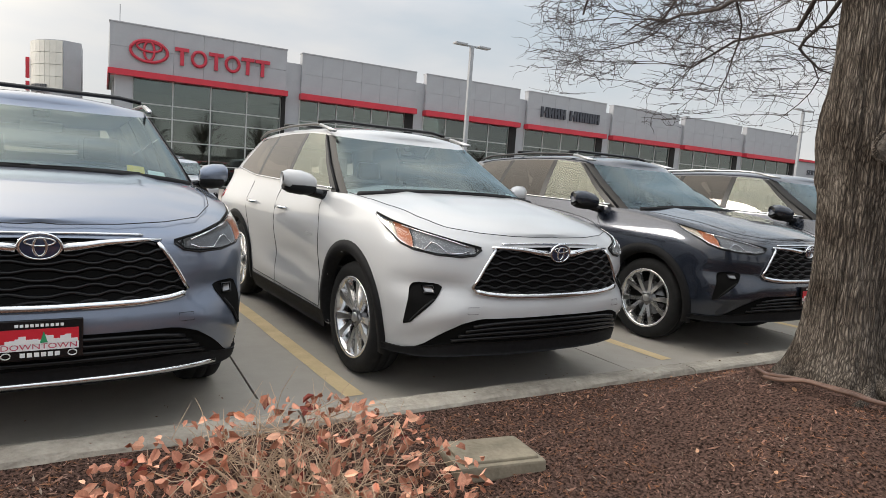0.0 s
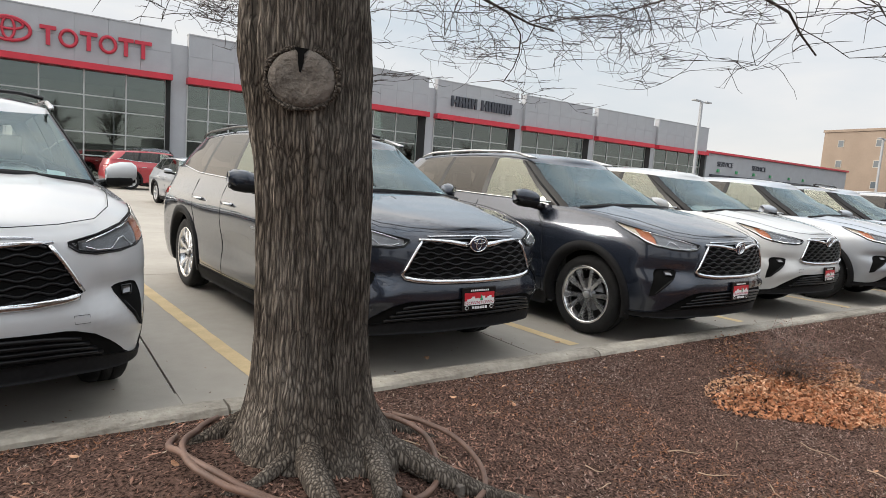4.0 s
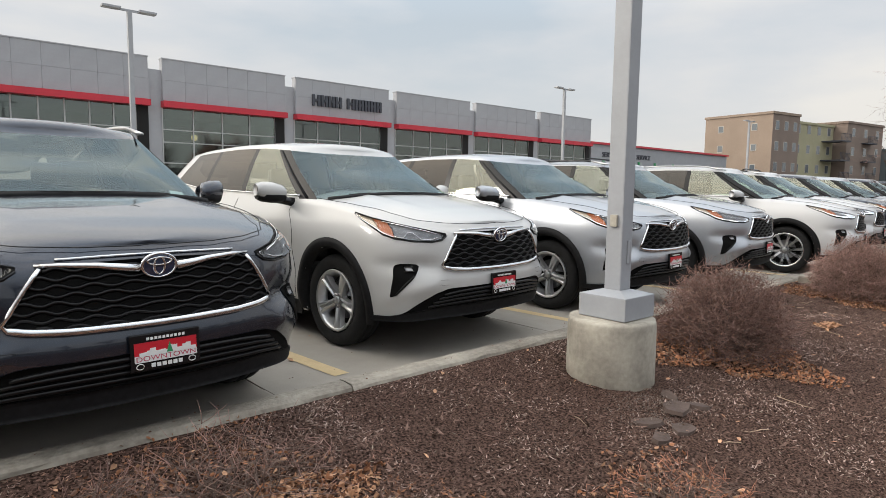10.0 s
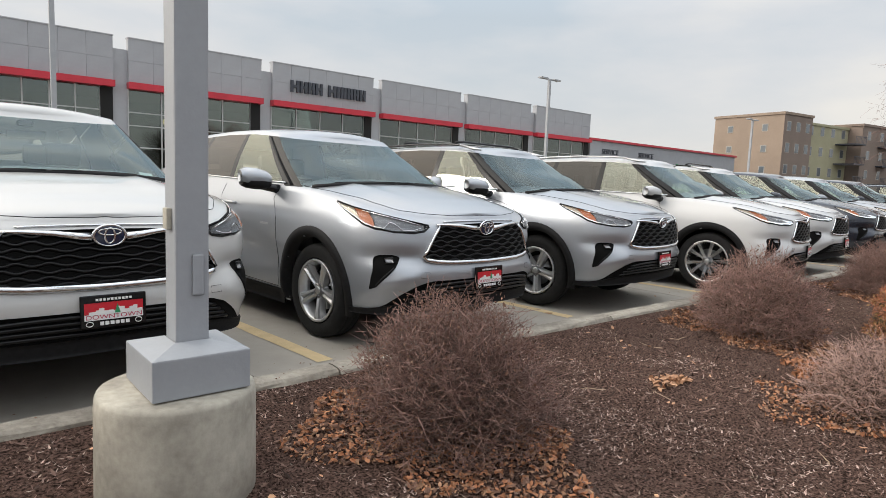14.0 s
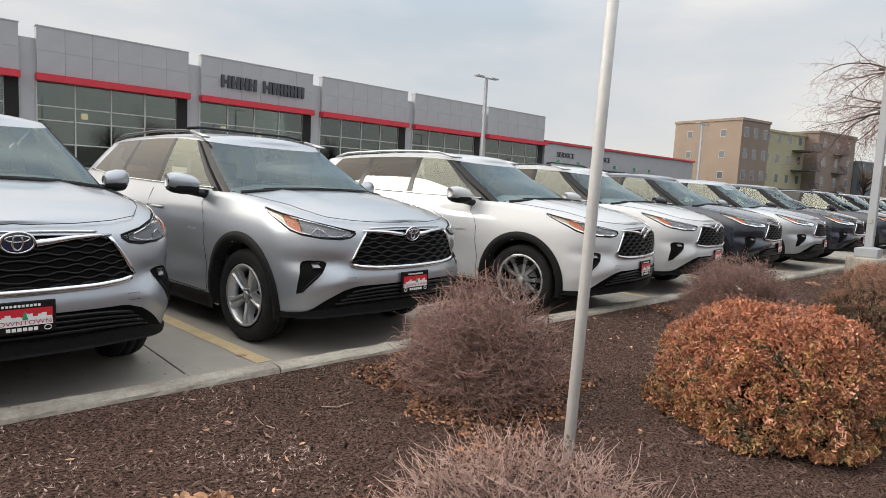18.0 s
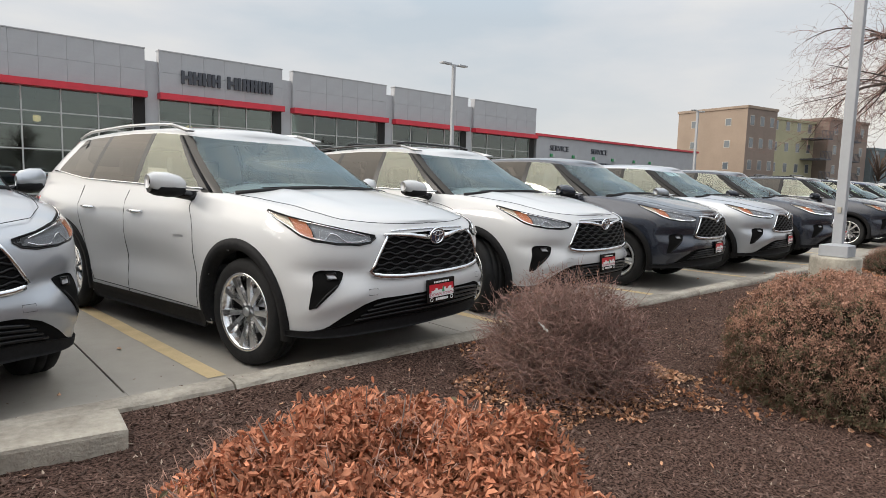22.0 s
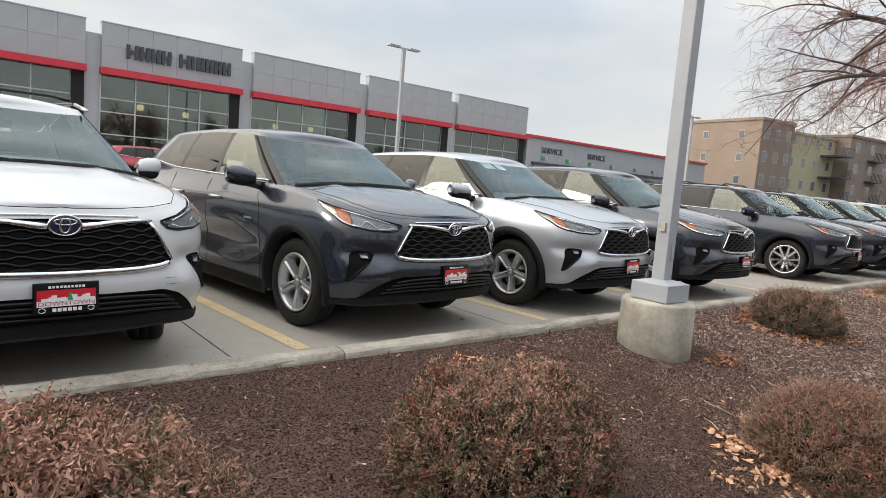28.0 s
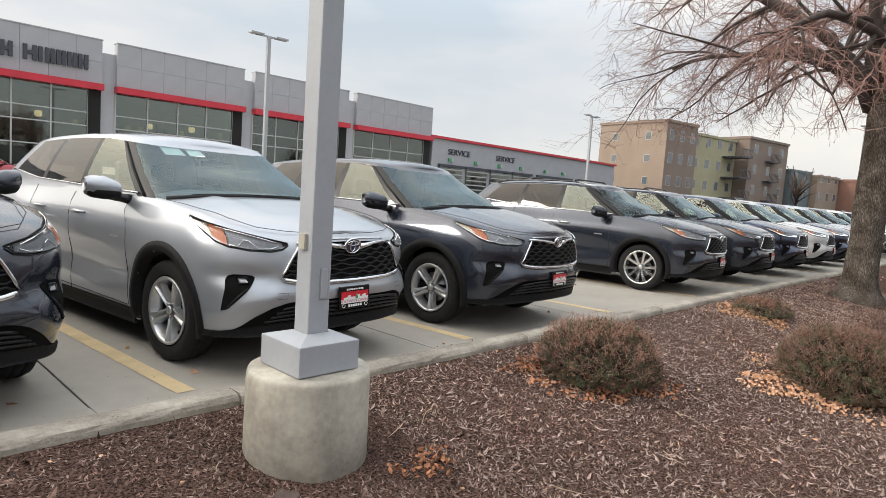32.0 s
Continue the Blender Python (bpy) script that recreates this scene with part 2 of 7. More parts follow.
M_mulch = material("mulch", (0.022, 0.014, 0.011), 1.0, spec=0.05, scale=75, color2=(0.185, 0.115, 0.093), bump=1.0, bump_scale=230, contrast=0.14)
M_chip = material("bark_chip", (0.215, 0.135, 0.108), 0.9, spec=0.2, var=0.3, scale=30, each=0.95)
M_chip_red = material("red_bark_chip", (0.250, 0.140, 0.102), 0.9, var=0.3, scale=30, each=0.9, spec=0.2)
M_chip_dark = material("dark_bark_chip", (0.140, 0.090, 0.073), 0.9, var=0.3, scale=30, each=0.8, spec=0.2)
M_chip_dry = material("dry_bark_chip", (0.335, 0.250, 0.215), 0.9, var=0.3, scale=30, each=0.95, spec=0.2)
M_chip2 = material("dry_straw", (0.36, 0.285, 0.225), 0.85, var=0.3, scale=30, each=0.6, spec=0.2)
M_leaf = material("dead_leaf", (0.36, 0.165, 0.088), 0.75, var=0.3, scale=30, each=0.6, spec=0.2)
M_leaf2 = material("pale_dead_leaf", (0.49, 0.285, 0.175), 0.75, var=0.3, scale=30, each=0.5, spec=0.2)
M_orange = material("russet_leaf", (0.54, 0.225, 0.130), 0.7, var=0.3, scale=20, each=0.55, spec=0.2)
M_redleaf = material("rose_leaf", (0.58, 0.27, 0.18), 0.7, var=0.3, scale=20, each=0.5, spec=0.2)
M_darkred = material("dark_red_leaf", (0.25, 0.065, 0.052), 0.7, var=0.3, scale=20, each=0.4, spec=0.2)
# darker copy of the brown leaf; on shrub flanks it holds their shade
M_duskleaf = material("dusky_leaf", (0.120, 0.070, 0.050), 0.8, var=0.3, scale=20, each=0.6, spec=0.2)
M_greenleaf = material("dull_green_leaf", (0.115, 0.125, 0.075), 0.75, var=0.3, scale=20, each=0.5, spec=0.2)
M_amberleaf = material("amber_leaf", (0.36, 0.215, 0.095), 0.75, var=0.3, scale=20, each=0.5, spec=0.2)
M_peach = material("peach_leaf", (0.74, 0.40, 0.27), 0.7, var=0.2, scale=20, each=0.4, spec=0.2)
M_straw = material("straw_stem", (0.42, 0.31, 0.22), 0.85, var=0.2, scale=30, each=0.4, spec=0.2)
M_brown = material("brown_leaf", (0.205, 0.118, 0.084), 0.75, var=0.3, scale=20, each=0.6, spec=0.2)
# near-black brown that stands in for the shade deep inside the shrubs
M_core = material("shrub_shade", (0.032, 0.025, 0.018), 0.95, var=0.4, scale=30, bump=0.8, bump_scale=60, spec=0.05)
# paler copy of the brown leaf, with top light in its colour
M_rust = material("toplit_rust_leaf", (0.310, 0.178, 0.130), 0.75, var=0.3, scale=20, each=0.6, spec=0.2)
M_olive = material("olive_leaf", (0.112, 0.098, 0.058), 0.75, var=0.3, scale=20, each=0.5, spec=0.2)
M_paletwig = material("pale_twig", (0.42, 0.285, 0.245), 0.85, var=0.3, scale=30, each=0.5, spec=0.2)
M_spray = material("rusty_spray", (0.30, 0.185, 0.145), 0.85, var=0.3, scale=30, each=0.5, spec=0.2)
M_twig = material("grey_twig", (0.18, 0.13, 0.11), 0.85, var=0.3, scale=30, each=0.5, spec=0.2)
M_twig2 = material("mauve_twig", (0.30, 0.185, 0.16), 0.85, var=0.3, scale=30, each=0.5, spec=0.2)
def bark_material(name, dark, pale):
    """Upright plates of bark with dark furrows between them; the furrows' shade is put into the colour."""
    m = bpy.data.materials.new(name)
    m.use_nodes = True
    n, l = m.node_tree.nodes, m.node_tree.links
    b = n["Principled BSDF"]
    b.inputs["Roughness"].default_value, b.inputs["Specular IOR Level"].default_value = 0.95, 0.15
    tc, mp, warp, add = n.new("ShaderNodeTexCoord"), n.new("ShaderNodeMapping"), n.new("ShaderNodeTexNoise"), n.new("ShaderNodeVectorMath")
    mp.inputs["Scale"].default_value = (1, 1, 0.11)
    warp.inputs["Scale"].default_value, warp.inputs["Detail"].default_value = 9, 5
    sc = n.new("ShaderNodeVectorMath"); sc.operation = "SCALE"; sc.inputs["Scale"].default_value = 0.022
    l.new(tc.outputs["Object"], warp.inputs["Vector"]); l.new(warp.outputs["Color"], sc.inputs[0])
    l.new(tc.outputs["Object"], mp.inputs[0]); l.new(mp.outputs[0], add.inputs[0]); l.new(sc.outputs[0], add.inputs[1])
    v = n.new("ShaderNodeTexVoronoi"); v.feature = "DISTANCE_TO_EDGE"; v.inputs["Scale"].default_value = 78
    l.new(add.outputs[0], v.inputs["Vector"])
    big = n.new("ShaderNodeTexNoise"); big.inputs["Scale"].default_value, big.inputs["Detail"].default_value = 3.5, 8
    l.new(tc.outputs["Object"], big.inputs["Vector"])
    fine = n.new("ShaderNodeTexNoise"); fine.inputs["Scale"].default_value, fine.inputs["Detail"].default_value = 90, 6
    l.new(mp.outputs[0], fine.inputs["Vector"])
    r = n.new("ShaderNodeValToRGB")
    r.color_ramp.elements[0].position, r.color_ramp.elements[0].color = 0.0, (*dark, 1)
    r.color_ramp.elements[1].position, r.color_ramp.elements[1].color = 0.30, (*pale, 1)
    l.new(v.outputs["Distance"], r.inputs[0])
    tone = n.new("ShaderNodeValToRGB")
    tone.color_ramp.elements[0].position, tone.color_ramp.elements[0].color = 0.36, (0.50, 0.45, 0.41, 1)
    tone.color_ramp.elements[1].position, tone.color_ramp.elements[1].color = 0.64, (1.15, 1.12, 1.08, 1)
    l.new(big.outputs["Fac"], tone.inputs[0])
    speck = n.new("ShaderNodeMapRange")
    speck.inputs["From Min"].default_value, speck.inputs["From Max"].default_value = 0.3, 0.7
    speck.inputs["To Min"].default_value, speck.inputs["To Max"].default_value = 0.55, 1.4
    l.new(fine.outputs["Fac"], speck.inputs[0])
    m1, m2 = n.new("ShaderNodeMixRGB"), n.new("ShaderNodeMixRGB")
    for q in (m1, m2):
        q.blend_type = "MULTIPLY"; q.inputs[0].default_value = 1
    l.new(r.outputs[0], m1.inputs[1]); l.new(tone.outputs[0], m1.inputs[2])
    l.new(m1.outputs[0], m2.inputs[1]); l.new(speck.outputs[0], m2.inputs[2])
    l.new(m2.outputs[0], b.inputs["Base Color"])
    h = n.new("ShaderNodeMath"); h.operation = "MULTIPLY_ADD"; h.inputs[1].default_value = 0.25
    l.new(fine.outputs["Fac"], h.inputs[0]); l.new(v.outputs["Distance"], h.inputs[2])
    bp = n.new("ShaderNodeBump"); bp.inputs["Strength"].default_value, bp.inputs["Distance"].default_value = 1.0, 0.018
    l.new(h.outputs[0], bp.inputs["Height"]); l.new(bp.outputs[0], b.inputs["Normal"])
    return m


M_bark = bark_material("bark", (0.052, 0.045, 0.040), (0.210, 0.188, 0.166))
M_bark2 = material("branch_bark", (0.058, 0.044, 0.038), 0.9, var=0.35, scale=12, bump=0.4, bump_scale=40)
M_scar = material("branch_scar", (0.145, 0.125, 0.108), 0.95, var=0.4, scale=16, bump=0.9, bump_scale=45)
M_grit = material("grit", (0.20, 0.165, 0.145), 0.95, var=0.3, scale=30, each=0.6, spec=0.2)
M_moss = material("moss", (0.20, 0.16, 0.035), 0.95, var=0.4, scale=20, bump=0.6, bump_scale=90)
M_hose = material("drip_hose", (0.13, 0.075, 0.055), 0.6, var=0.3, scale=9)
M_panel = material("grey_panel", (0.335, 0.345, 0.37), 0.55, var=0.05, scale=1.2, each=0.03)
M_pier = material("pier_panel", (0.36, 0.37, 0.395), 0.55, var=0.05, scale=1.2)
M_redband = material("red_band", (0.50, 0.025, 0.045), 0.4, var=0.08, scale=2)
M_redsign = material("red_sign", (0.45, 0.025, 0.05), 0.35, var=0.05)
M_darksign = material("dark_sign", (0.045, 0.05, 0.065), 0.5, var=0.1)
M_mull = material("mullion", (0.42, 0.43, 0.43), 0.45, 0.2, var=0.06)
M_bglass = glass("shop_glass", (0.50, 0.55, 0.53), 2.1, (0.9, 1.0, 0.97))
M_inside = material("showroom_wall", (0.13, 0.125, 0.115), 0.9, var=0.35, scale=0.5)
M_floorin = material("showroom_floor", (0.20, 0.20, 0.19), 0.5, var=0.2, scale=1)
M_drum = material("drum_panel", (0.62, 0.61, 0.57), 0.5, var=0.06, scale=1, each=0.03)
M_polegrey = material("pole_grey", (0.32, 0.335, 0.36), 0.5, 0.0, var=0.06, scale=3, bump=0.05)
M_flag = material("flagpole_white", (0.55, 0.55, 0.54), 0.45, var=0.08, scale=4)
M_base = material("pole_base_concrete", (0.25, 0.23, 0.195), 0.9, scale=3.4, color2=(0.49, 0.46, 0.39), bump=0.12, bump_scale=60, contrast=0.22)
M_tan = material("tan_render", (0.285, 0.222, 0.175), 0.9, var=0.08, scale=0.4)
M_taupe = material("taupe_siding", (0.215, 0.168, 0.142), 0.9, var=0.1, scale=0.4)
M_sage = material("pale_green_siding", (0.36, 0.34, 0.225), 0.9, var=0.08, scale=0.4)
M_frontage = material("grey_frontage", (0.19, 0.19, 0.19), 0.9, var=0.12, scale=0.4)
M_brick = material("far_brick", (0.23, 0.125, 0.10), 0.9, var=0.15, scale=0.5)
M_teal = material("teal_siding", (0.14, 0.175, 0.19), 0.9, var=0.1, scale=0.4)
M_farframe = material("far_frame", (0.42, 0.40, 0.37), 0.6)
M_farwin = material("far_window", (0.10, 0.12, 0.14), 0.1, 0.0, coat=0.5)
M_white = material("white_trim", (0.62, 0.62, 0.60), 0.5, var=0.05)
M_far = material("far_trees", (0.16, 0.11, 0.085), 0.95, var=0.35, scale=0.3)
M_stone = material("flat_stone", (0.095, 0.066, 0.055), 0.9, var=0.3, scale=6, bump=0.4, bump_scale=30)
M_lid = material("green_grey_lid", (0.23, 0.20, 0.15), 0.9, spec=0.2, var=0.25, scale=5, bump=0.2, bump_scale=60)
M_tagyel = material("yellow_tag", (0.70, 0.50, 0.05), 0.5)
M_tagred = material("red_tag", (0.30, 0.08, 0.08), 0.5)
M_taggreen = material("green_tag", (0.05, 0.30, 0.12), 0.5)
M_ground = material("far_ground", (0.17, 0.155, 0.13), 0.95, var=0.3, scale=0.05, bump=0.2, bump_scale=3)


# ---- mesh helpers ----
def mesh_of(name, verts, faces, mats, smooth=True, face_mats=None):
    me = bpy.data.meshes.new(name)
    me.from_pydata([tuple(v) for v in verts], [], [tuple(f) for f in faces])
    for m in (mats if isinstance(mats, (list, tuple)) else [mats]):
        me.materials.append(m)
    if smooth:
        me.polygons.foreach_set("use_smooth", [True] * len(me.polygons))
    if face_mats is not None:
        me.polygons.foreach_set("material_index", face_mats)
    me.update()
    return me


def part(name, data, parent, label="", m=None):
    """Links a mesh as one object under a thing or a part."""
    ob = new(name, data)
    if m is not None:
        ob.matrix_basis = m
    if parent is not None:
        ob.parent = parent
    if label:
        ob["label"] = label
    return ob


def thing(name, m=None, label="", category="", group="", kind="", data=None):
    ob = new(name, data)
    if m is not None:
        ob.matrix_basis = m
    return tagged(ob, label, category, group, kind)


def box(name, x0, x1, y0, y1, z0, z1, mat, bevel=0.0):
    bm = bmesh.new()
    bmesh.ops.create_cube(bm, size=1)
    for v in bm.verts:
        v.co = Vector((x0 + (v.co.x + .5) * (x1 - x0), y0 + (v.co.y + .5) * (y1 - y0), z0 + (v.co.z + .5) * (z1 - z0)))
    if bevel:
        bmesh.ops.bevel(bm, geom=bm.edges[:], offset=bevel, segments=2, affect="EDGES", profile=0.6)
    me = bpy.data.meshes.new(name)
    bm.to_mesh(me); bm.free()
    me.materials.append(mat)
    return me


def lathe(name, profile, mat, n=24, axis="z", smooth=True, caps=True):
    """Turns (radius, height) pairs round an axis."""
    vs, fs = [], []
    for r, h in profile:
        for i in range(n):
            a = 2 * math.pi * i / n
            p = (r * math.cos(a), r * math.sin(a), h)
            vs.append(p if axis == "z" else (p[2], p[0], p[1]))
    for j in range(len(profile) - 1):
        for i in range(n):
            k = (i + 1) % n
            fs.append((j * n + i, j * n + k, (j + 1) * n + k, (j + 1) * n + i))
    for j, flip in ((0, True), (len(profile) - 1, False)):
        if caps and profile[j][0] > 1e-5:
            loop = [j * n + i for i in range(n)]
            fs.append(tuple(reversed(loop)) if flip else tuple(loop))
    return mesh_of(name, vs, fs, mat, smooth)


def tube_data(pts, rads, n=6, base=0, closed=False):
    """Vertices and faces of a tapered tube along points."""
    pts = [Vector(p) for p in pts]
    vs, fs = [], []
    up = Vector((0.31, 0.22, 0.92))
    for i, p in enumerate(pts):
        a = pts[max(0, i - 1)] if not closed else pts[i - 1]
        b = pts[min(len(pts) - 1, i + 1)] if not closed else pts[(i + 1) % len(pts)]
        t = (b - a).normalized() if (b - a).length > 1e-9 else Vector((0, 0, 1))
        s = t.cross(up)
        if s.length < 1e-3:
            s = t.cross(Vector((1, 0, 0)))
        s.normalize()
        q = t.cross(s)
        r = rads[i] if isinstance(rads, (list, tuple)) else rads
        for k in range(n):
            c = 2 * math.pi * k / n
            vs.append(p + s * (r * math.cos(c)) + q * (r * math.sin(c)))
    rows = len(pts) if closed else len(pts) - 1
    for i in range(rows):
        j = (i + 1) % len(pts)
        for k in range(n):
            k2 = (k + 1) % n
            fs.append((base + i * n + k, base + i * n + k2, base + j * n + k2, base + j * n + k))
    if not closed:
        fs.append(tuple(base + k for k in reversed(range(n))))
        fs.append(tuple(base + (len(pts) - 1) * n + k for k in range(n)))
    return vs, fs


def tube(name, pts, rads, mat, n=8, closed=False):
    vs, fs = tube_data(pts, rads, n, 0, closed)
    return mesh_of(name, vs, fs, mat)


def lerp_table(x, table):
    """Piecewise linear look-up in pairs."""
    if x <= table[0][0]:
        return table[0][1]
    for (a, va), (b, vb) in zip(table, table[1:]):
        if x <= b:
            return va + (vb - va) * (x - a) / (b - a)
    return table[-1][1]


def smooth_table(x, table):
    """The same with eased joints."""
    h = 0.02 * (table[-1][0] - table[0][0])
    return sum(lerp_table(x + k * h, table) for k in (-1.5, -0.75, 0, 0.75, 1.5)) / 5


def words(name, text, size, mat, parent, m, depth=0.002, align="CENTER", width=None):
    cu = bpy.data.curves.new(name, "FONT")
    cu.body, cu.size, cu.extrude, cu.align_x, cu.align_y = text, size, depth, align, "CENTER"
    ob = bpy.data.objects.new("tmp", cu)
    scene.collection.objects.link(ob)
    bpy.context.view_layer.update()
    me = bpy.data.meshes.new_from_object(ob.evaluated_get(bpy.context.evaluated_depsgraph_get()))
    bpy.data.objects.remove(ob)
    if width:
        xs = [v.co.x for v in me.vertices]
        k = width / (max(xs) - min(xs))
        for v in me.vertices:
            v.co.x *= k
    me.materials.clear(); me.materials.append(mat)
    return part(name, me, parent, "", m)


# ---- the sport-utility car: surfaces ----
NOSE_D, TAIL_D, CAR_L = 0.60, 0.36, 4.93
YF = [(0.18, 0.17), (0.24, 0.075), (0.30, 0.05), (0.40, 0.035), (0.52, 0.008), (0.60, 0.0), (0.645, 0.004), (0.68, 0.028), (0.82, 0.035),
      (0.93, 0.05), (0.985, 0.08), (1.02, 0.13), (1.06, 0.22)]
YR = [(0.18, 4.74), (0.30, 4.86), (0.55, 4.93), (0.80, 4.90), (1.0, 4.86), (1.16, 4.80), (1.32, 4.74)]
WZ = [(0.18, 0.86), (0.28, 0.905), (0.45, 0.93), (0.70, 0.945), (0.86, 0.945), (0.96, 0.938), (1.04, 0.918), (1.10, 0.890), (1.15, 0.872), (1.20, 0.852), (1.26, 0.835)]
ZTOP = [(0.1, 1.026), (0.3, 1.062), (0.6, 1.122), (1.0, 1.168), (1.4, 1.193), (2.5, 1.212), (3.6, 1.240), (4.2, 1.300), (4.9, 1.320)]
HOOD = [(0.10, 1.026), (0.17, 1.058), (0.28, 1.095), (0.45, 1.138), (0.7, 1.184), (1.0, 1.230), (1.45, 1.278)]


def bump_at(v, c, w):
    return math.exp(-((v - c) / w) ** 2)


def car_skin(u, z, off=0.0):
    """A point of the lower body: u 0..1 round the nose, 1..2 along the side, 2..3 round the tail."""
    w, y0, y1 = smooth_table(z, WZ), smooth_table(z, YF), smooth_table(z, YR)
    if u <= 1:
        a = max(0.0, u) * math.pi / 2
        x, y = w * math.sin(a) ** 0.8, y0 + NOSE_D * (1 - max(0.0, math.cos(a)) ** 0.8)
    elif u <= 2:
        f = u - 1
        x, y = w, (y0 + NOSE_D) * (1 - f) + (y1 - TAIL_D) * f
    else:
        a = (3 - u) * math.pi / 2
        x, y = w * max(0.0, math.sin(a)) ** 0.7, y1 - TAIL_D * (1 - max(0.0, math.cos(a)) ** 0.7)
    k = max(0.0, min(1.0, (u - 0.6) / 0.4))
    x += k * (0.018 * bump_at(y, 1.02, 0.45) * bump_at(z, 0.72, 0.35) - 0.045 * bump_at(y, 2.35, 0.80) * bump_at(z, 0.62, 0.17)
              + 0.030 * bump_at(y, 3.85, 0.60) * bump_at(z, 0.97, 0.15))
    kf = max(0.0, min(1.0, (u - 0.36) / 0.10)) * max(0.0, min(1.0, (0.95 - u) / 0.15))
    if kf > 0:
        y += kf * (0.034 * bump_at(z, 0.735, 0.045) - 0.030 * bump_at(z, 0.60 - 0.30 * (u - 0.4), 0.055))
    if off:
        n = car_normal(u, z)
        return x + n[0] * off, y + n[1] * off, z + n[2] * off
    return x, y, z


def car_normal(u, z):
    e = 0.01
    a, b = Vector(car_skin(u + e, z)), Vector(car_skin(max(0, u - e), z))
    c, d = Vector(car_skin(u, z + e)), Vector(car_skin(u, z - e))
    n = (a - b).cross(c - d)
    if n.length < 1e-9:
        return Vector((0, -1, 0))
    n.normalize()
    if n.y > 0 and u < 0.9 or (u >= 0.9 and n.x < 0):
        n = -n
    return n


def side_u(y):
    return 1 + (y - 0.62) / (CAR_L - TAIL_D - 0.66)


def mirrored(vs, fs):
    k = len(vs)
    return vs + [(-v[0], v[1], v[2]) for v in vs], fs + [tuple(k + i for i in reversed(f)) for f in fs]


def grid_faces(rows, cols, base=0):
    return [(base + r * cols + c, base + r * cols + c + 1, base + (r + 1) * cols + c + 1, base + (r + 1) * cols + c)
            for r in range(rows - 1) for c in range(cols - 1)]


def skin_patch(name, mat, u0, u1, zt, zb, nu=14, nz=4, off=0.006, rim=0.02, both=True, side=1):
    """A piece laid on the skin between two curves of height over u, with an edge that goes into the body."""
    vs = []
    us = [u0 + (u1 - u0) * i / (nu - 1) for i in range(nu)]
    for j in range(nz):
        for u in us:
            a, b = lerp_table(abs(u), zb), lerp_table(abs(u), zt)
            p = car_skin(abs(u), a + (b - a) * j / (nz - 1), off)
            vs.append((p[0] * (-1 if u < 0 else 1) * side, p[1], p[2]))
    fs = grid_faces(nz, nu)
    ring = [i for i in range(nu)] + [j * nu + nu - 1 for j in range(1, nz)] + [(nz - 1) * nu + i for i in reversed(range(nu - 1))] + [j * nu for j in reversed(range(1, nz - 1))]
    k = len(vs)
    for i in ring:
        x, y, z = vs[i]
        q = Vector((x, y - 2.0, 0))
        q.normalize()
        vs.append((x - q.x * rim, y - q.y * rim, z))
    for i in range(len(ring)):
        j = (i + 1) % len(ring)
        fs.append((ring[i], ring[j], k + j, k + i))
    if both:
        vs, fs = mirrored(vs, fs)
    return mesh_of(name, vs, fs, mat)


def skin_line(name, mat, pts, r, n=5, off=0.0, both=True, side=1, closed=False):
    """A thin rod that follows (u, z) points on the skin."""
    out = []
    for u, z in pts:
        p = car_skin(abs(u), z, off)
        out.append((p[0] * (-1 if u < 0 else 1) * side, p[1], p[2]))
    vs, fs = tube_data(out, r, n, 0, closed)
    vs = [tuple(v) for v in vs]
    if both:
        vs, fs = mirrored(vs, fs)
    return mesh_of(name, vs, fs, mat)


ARCHES = ((1.02, 0.390, 0.450), (3.84, 0.390, 0.450))


ZBOT = [(0, 0.345), (0.35, 0.34), (0.60, 0.318), (0.80, 0.312), (0.97, 0.305), (1.08, 0.24), (1.3, 0.22), (1.9, 0.23), (2.4, 0.28), (3, 0.28)]


def build_body(mat):
    us = [i / 26 for i in range(26)] + [1 + i / 76 for i in range(76)] + [2 + i / 14 for i in range(15)]
    rows, vs, fs = 24, [], []
    zs = []
    for u in us:
        y = car_skin(u, 0.9)[1]
        zs.append(lerp_table(y, ZTOP))
    for j in range(rows):
        for u, zt in zip(us, zs):
            zb = lerp_table(u, ZBOT)
            vs.append(car_skin(u, zb + (zt - zb) * j / (rows - 1)))
    for f in grid_faces(rows, len(us)):
        c = [sum(vs[i][k] for i in f) / 4 for k in range(3)]
        if any(math.hypot(c[1] - y, c[2] - z) < r and c[0] > 0.6 for y, z, r in ARCHES):
            continue
        fs.append(f)
    # hood and the ledge under the windows
    top = [(rows - 1) * len(us) + i for i in range(len(us))]
    K = 9
    prev = None
    for t in top:
        x, y, z = vs[t]
        if y > 1.55:
            break
        zc = smooth_table(y, HOOD)
        row = [t]
        for k in range(1, K + 1):
            f = 1 - k / K
            h = z + (zc - z) * (1 - f ** 2.6)
            h += 0.016 * bump_at(f * x, 0.50, 0.06) * min(1, max(0, (y - 0.25) / 0.5)) * (1 - k / K) ** 0.3
            row.append(len(vs))
            vs.append((x * f, y, h))
        if prev:
            fs.extend((prev[k], row[k], row[k + 1], prev[k + 1]) for k in range(K))
        prev = row
    vs, fs = mirrored(vs, fs)
    me = mesh_of("body", vs, fs, mat)
    bm = bmesh.new(); bm.from_mesh(me)
    bmesh.ops.remove_doubles(bm, verts=bm.verts, dist=0.0008)
    bmesh.ops.recalc_face_normals(bm, faces=bm.faces)
    bm.to_mesh(me); bm.free()
    return me


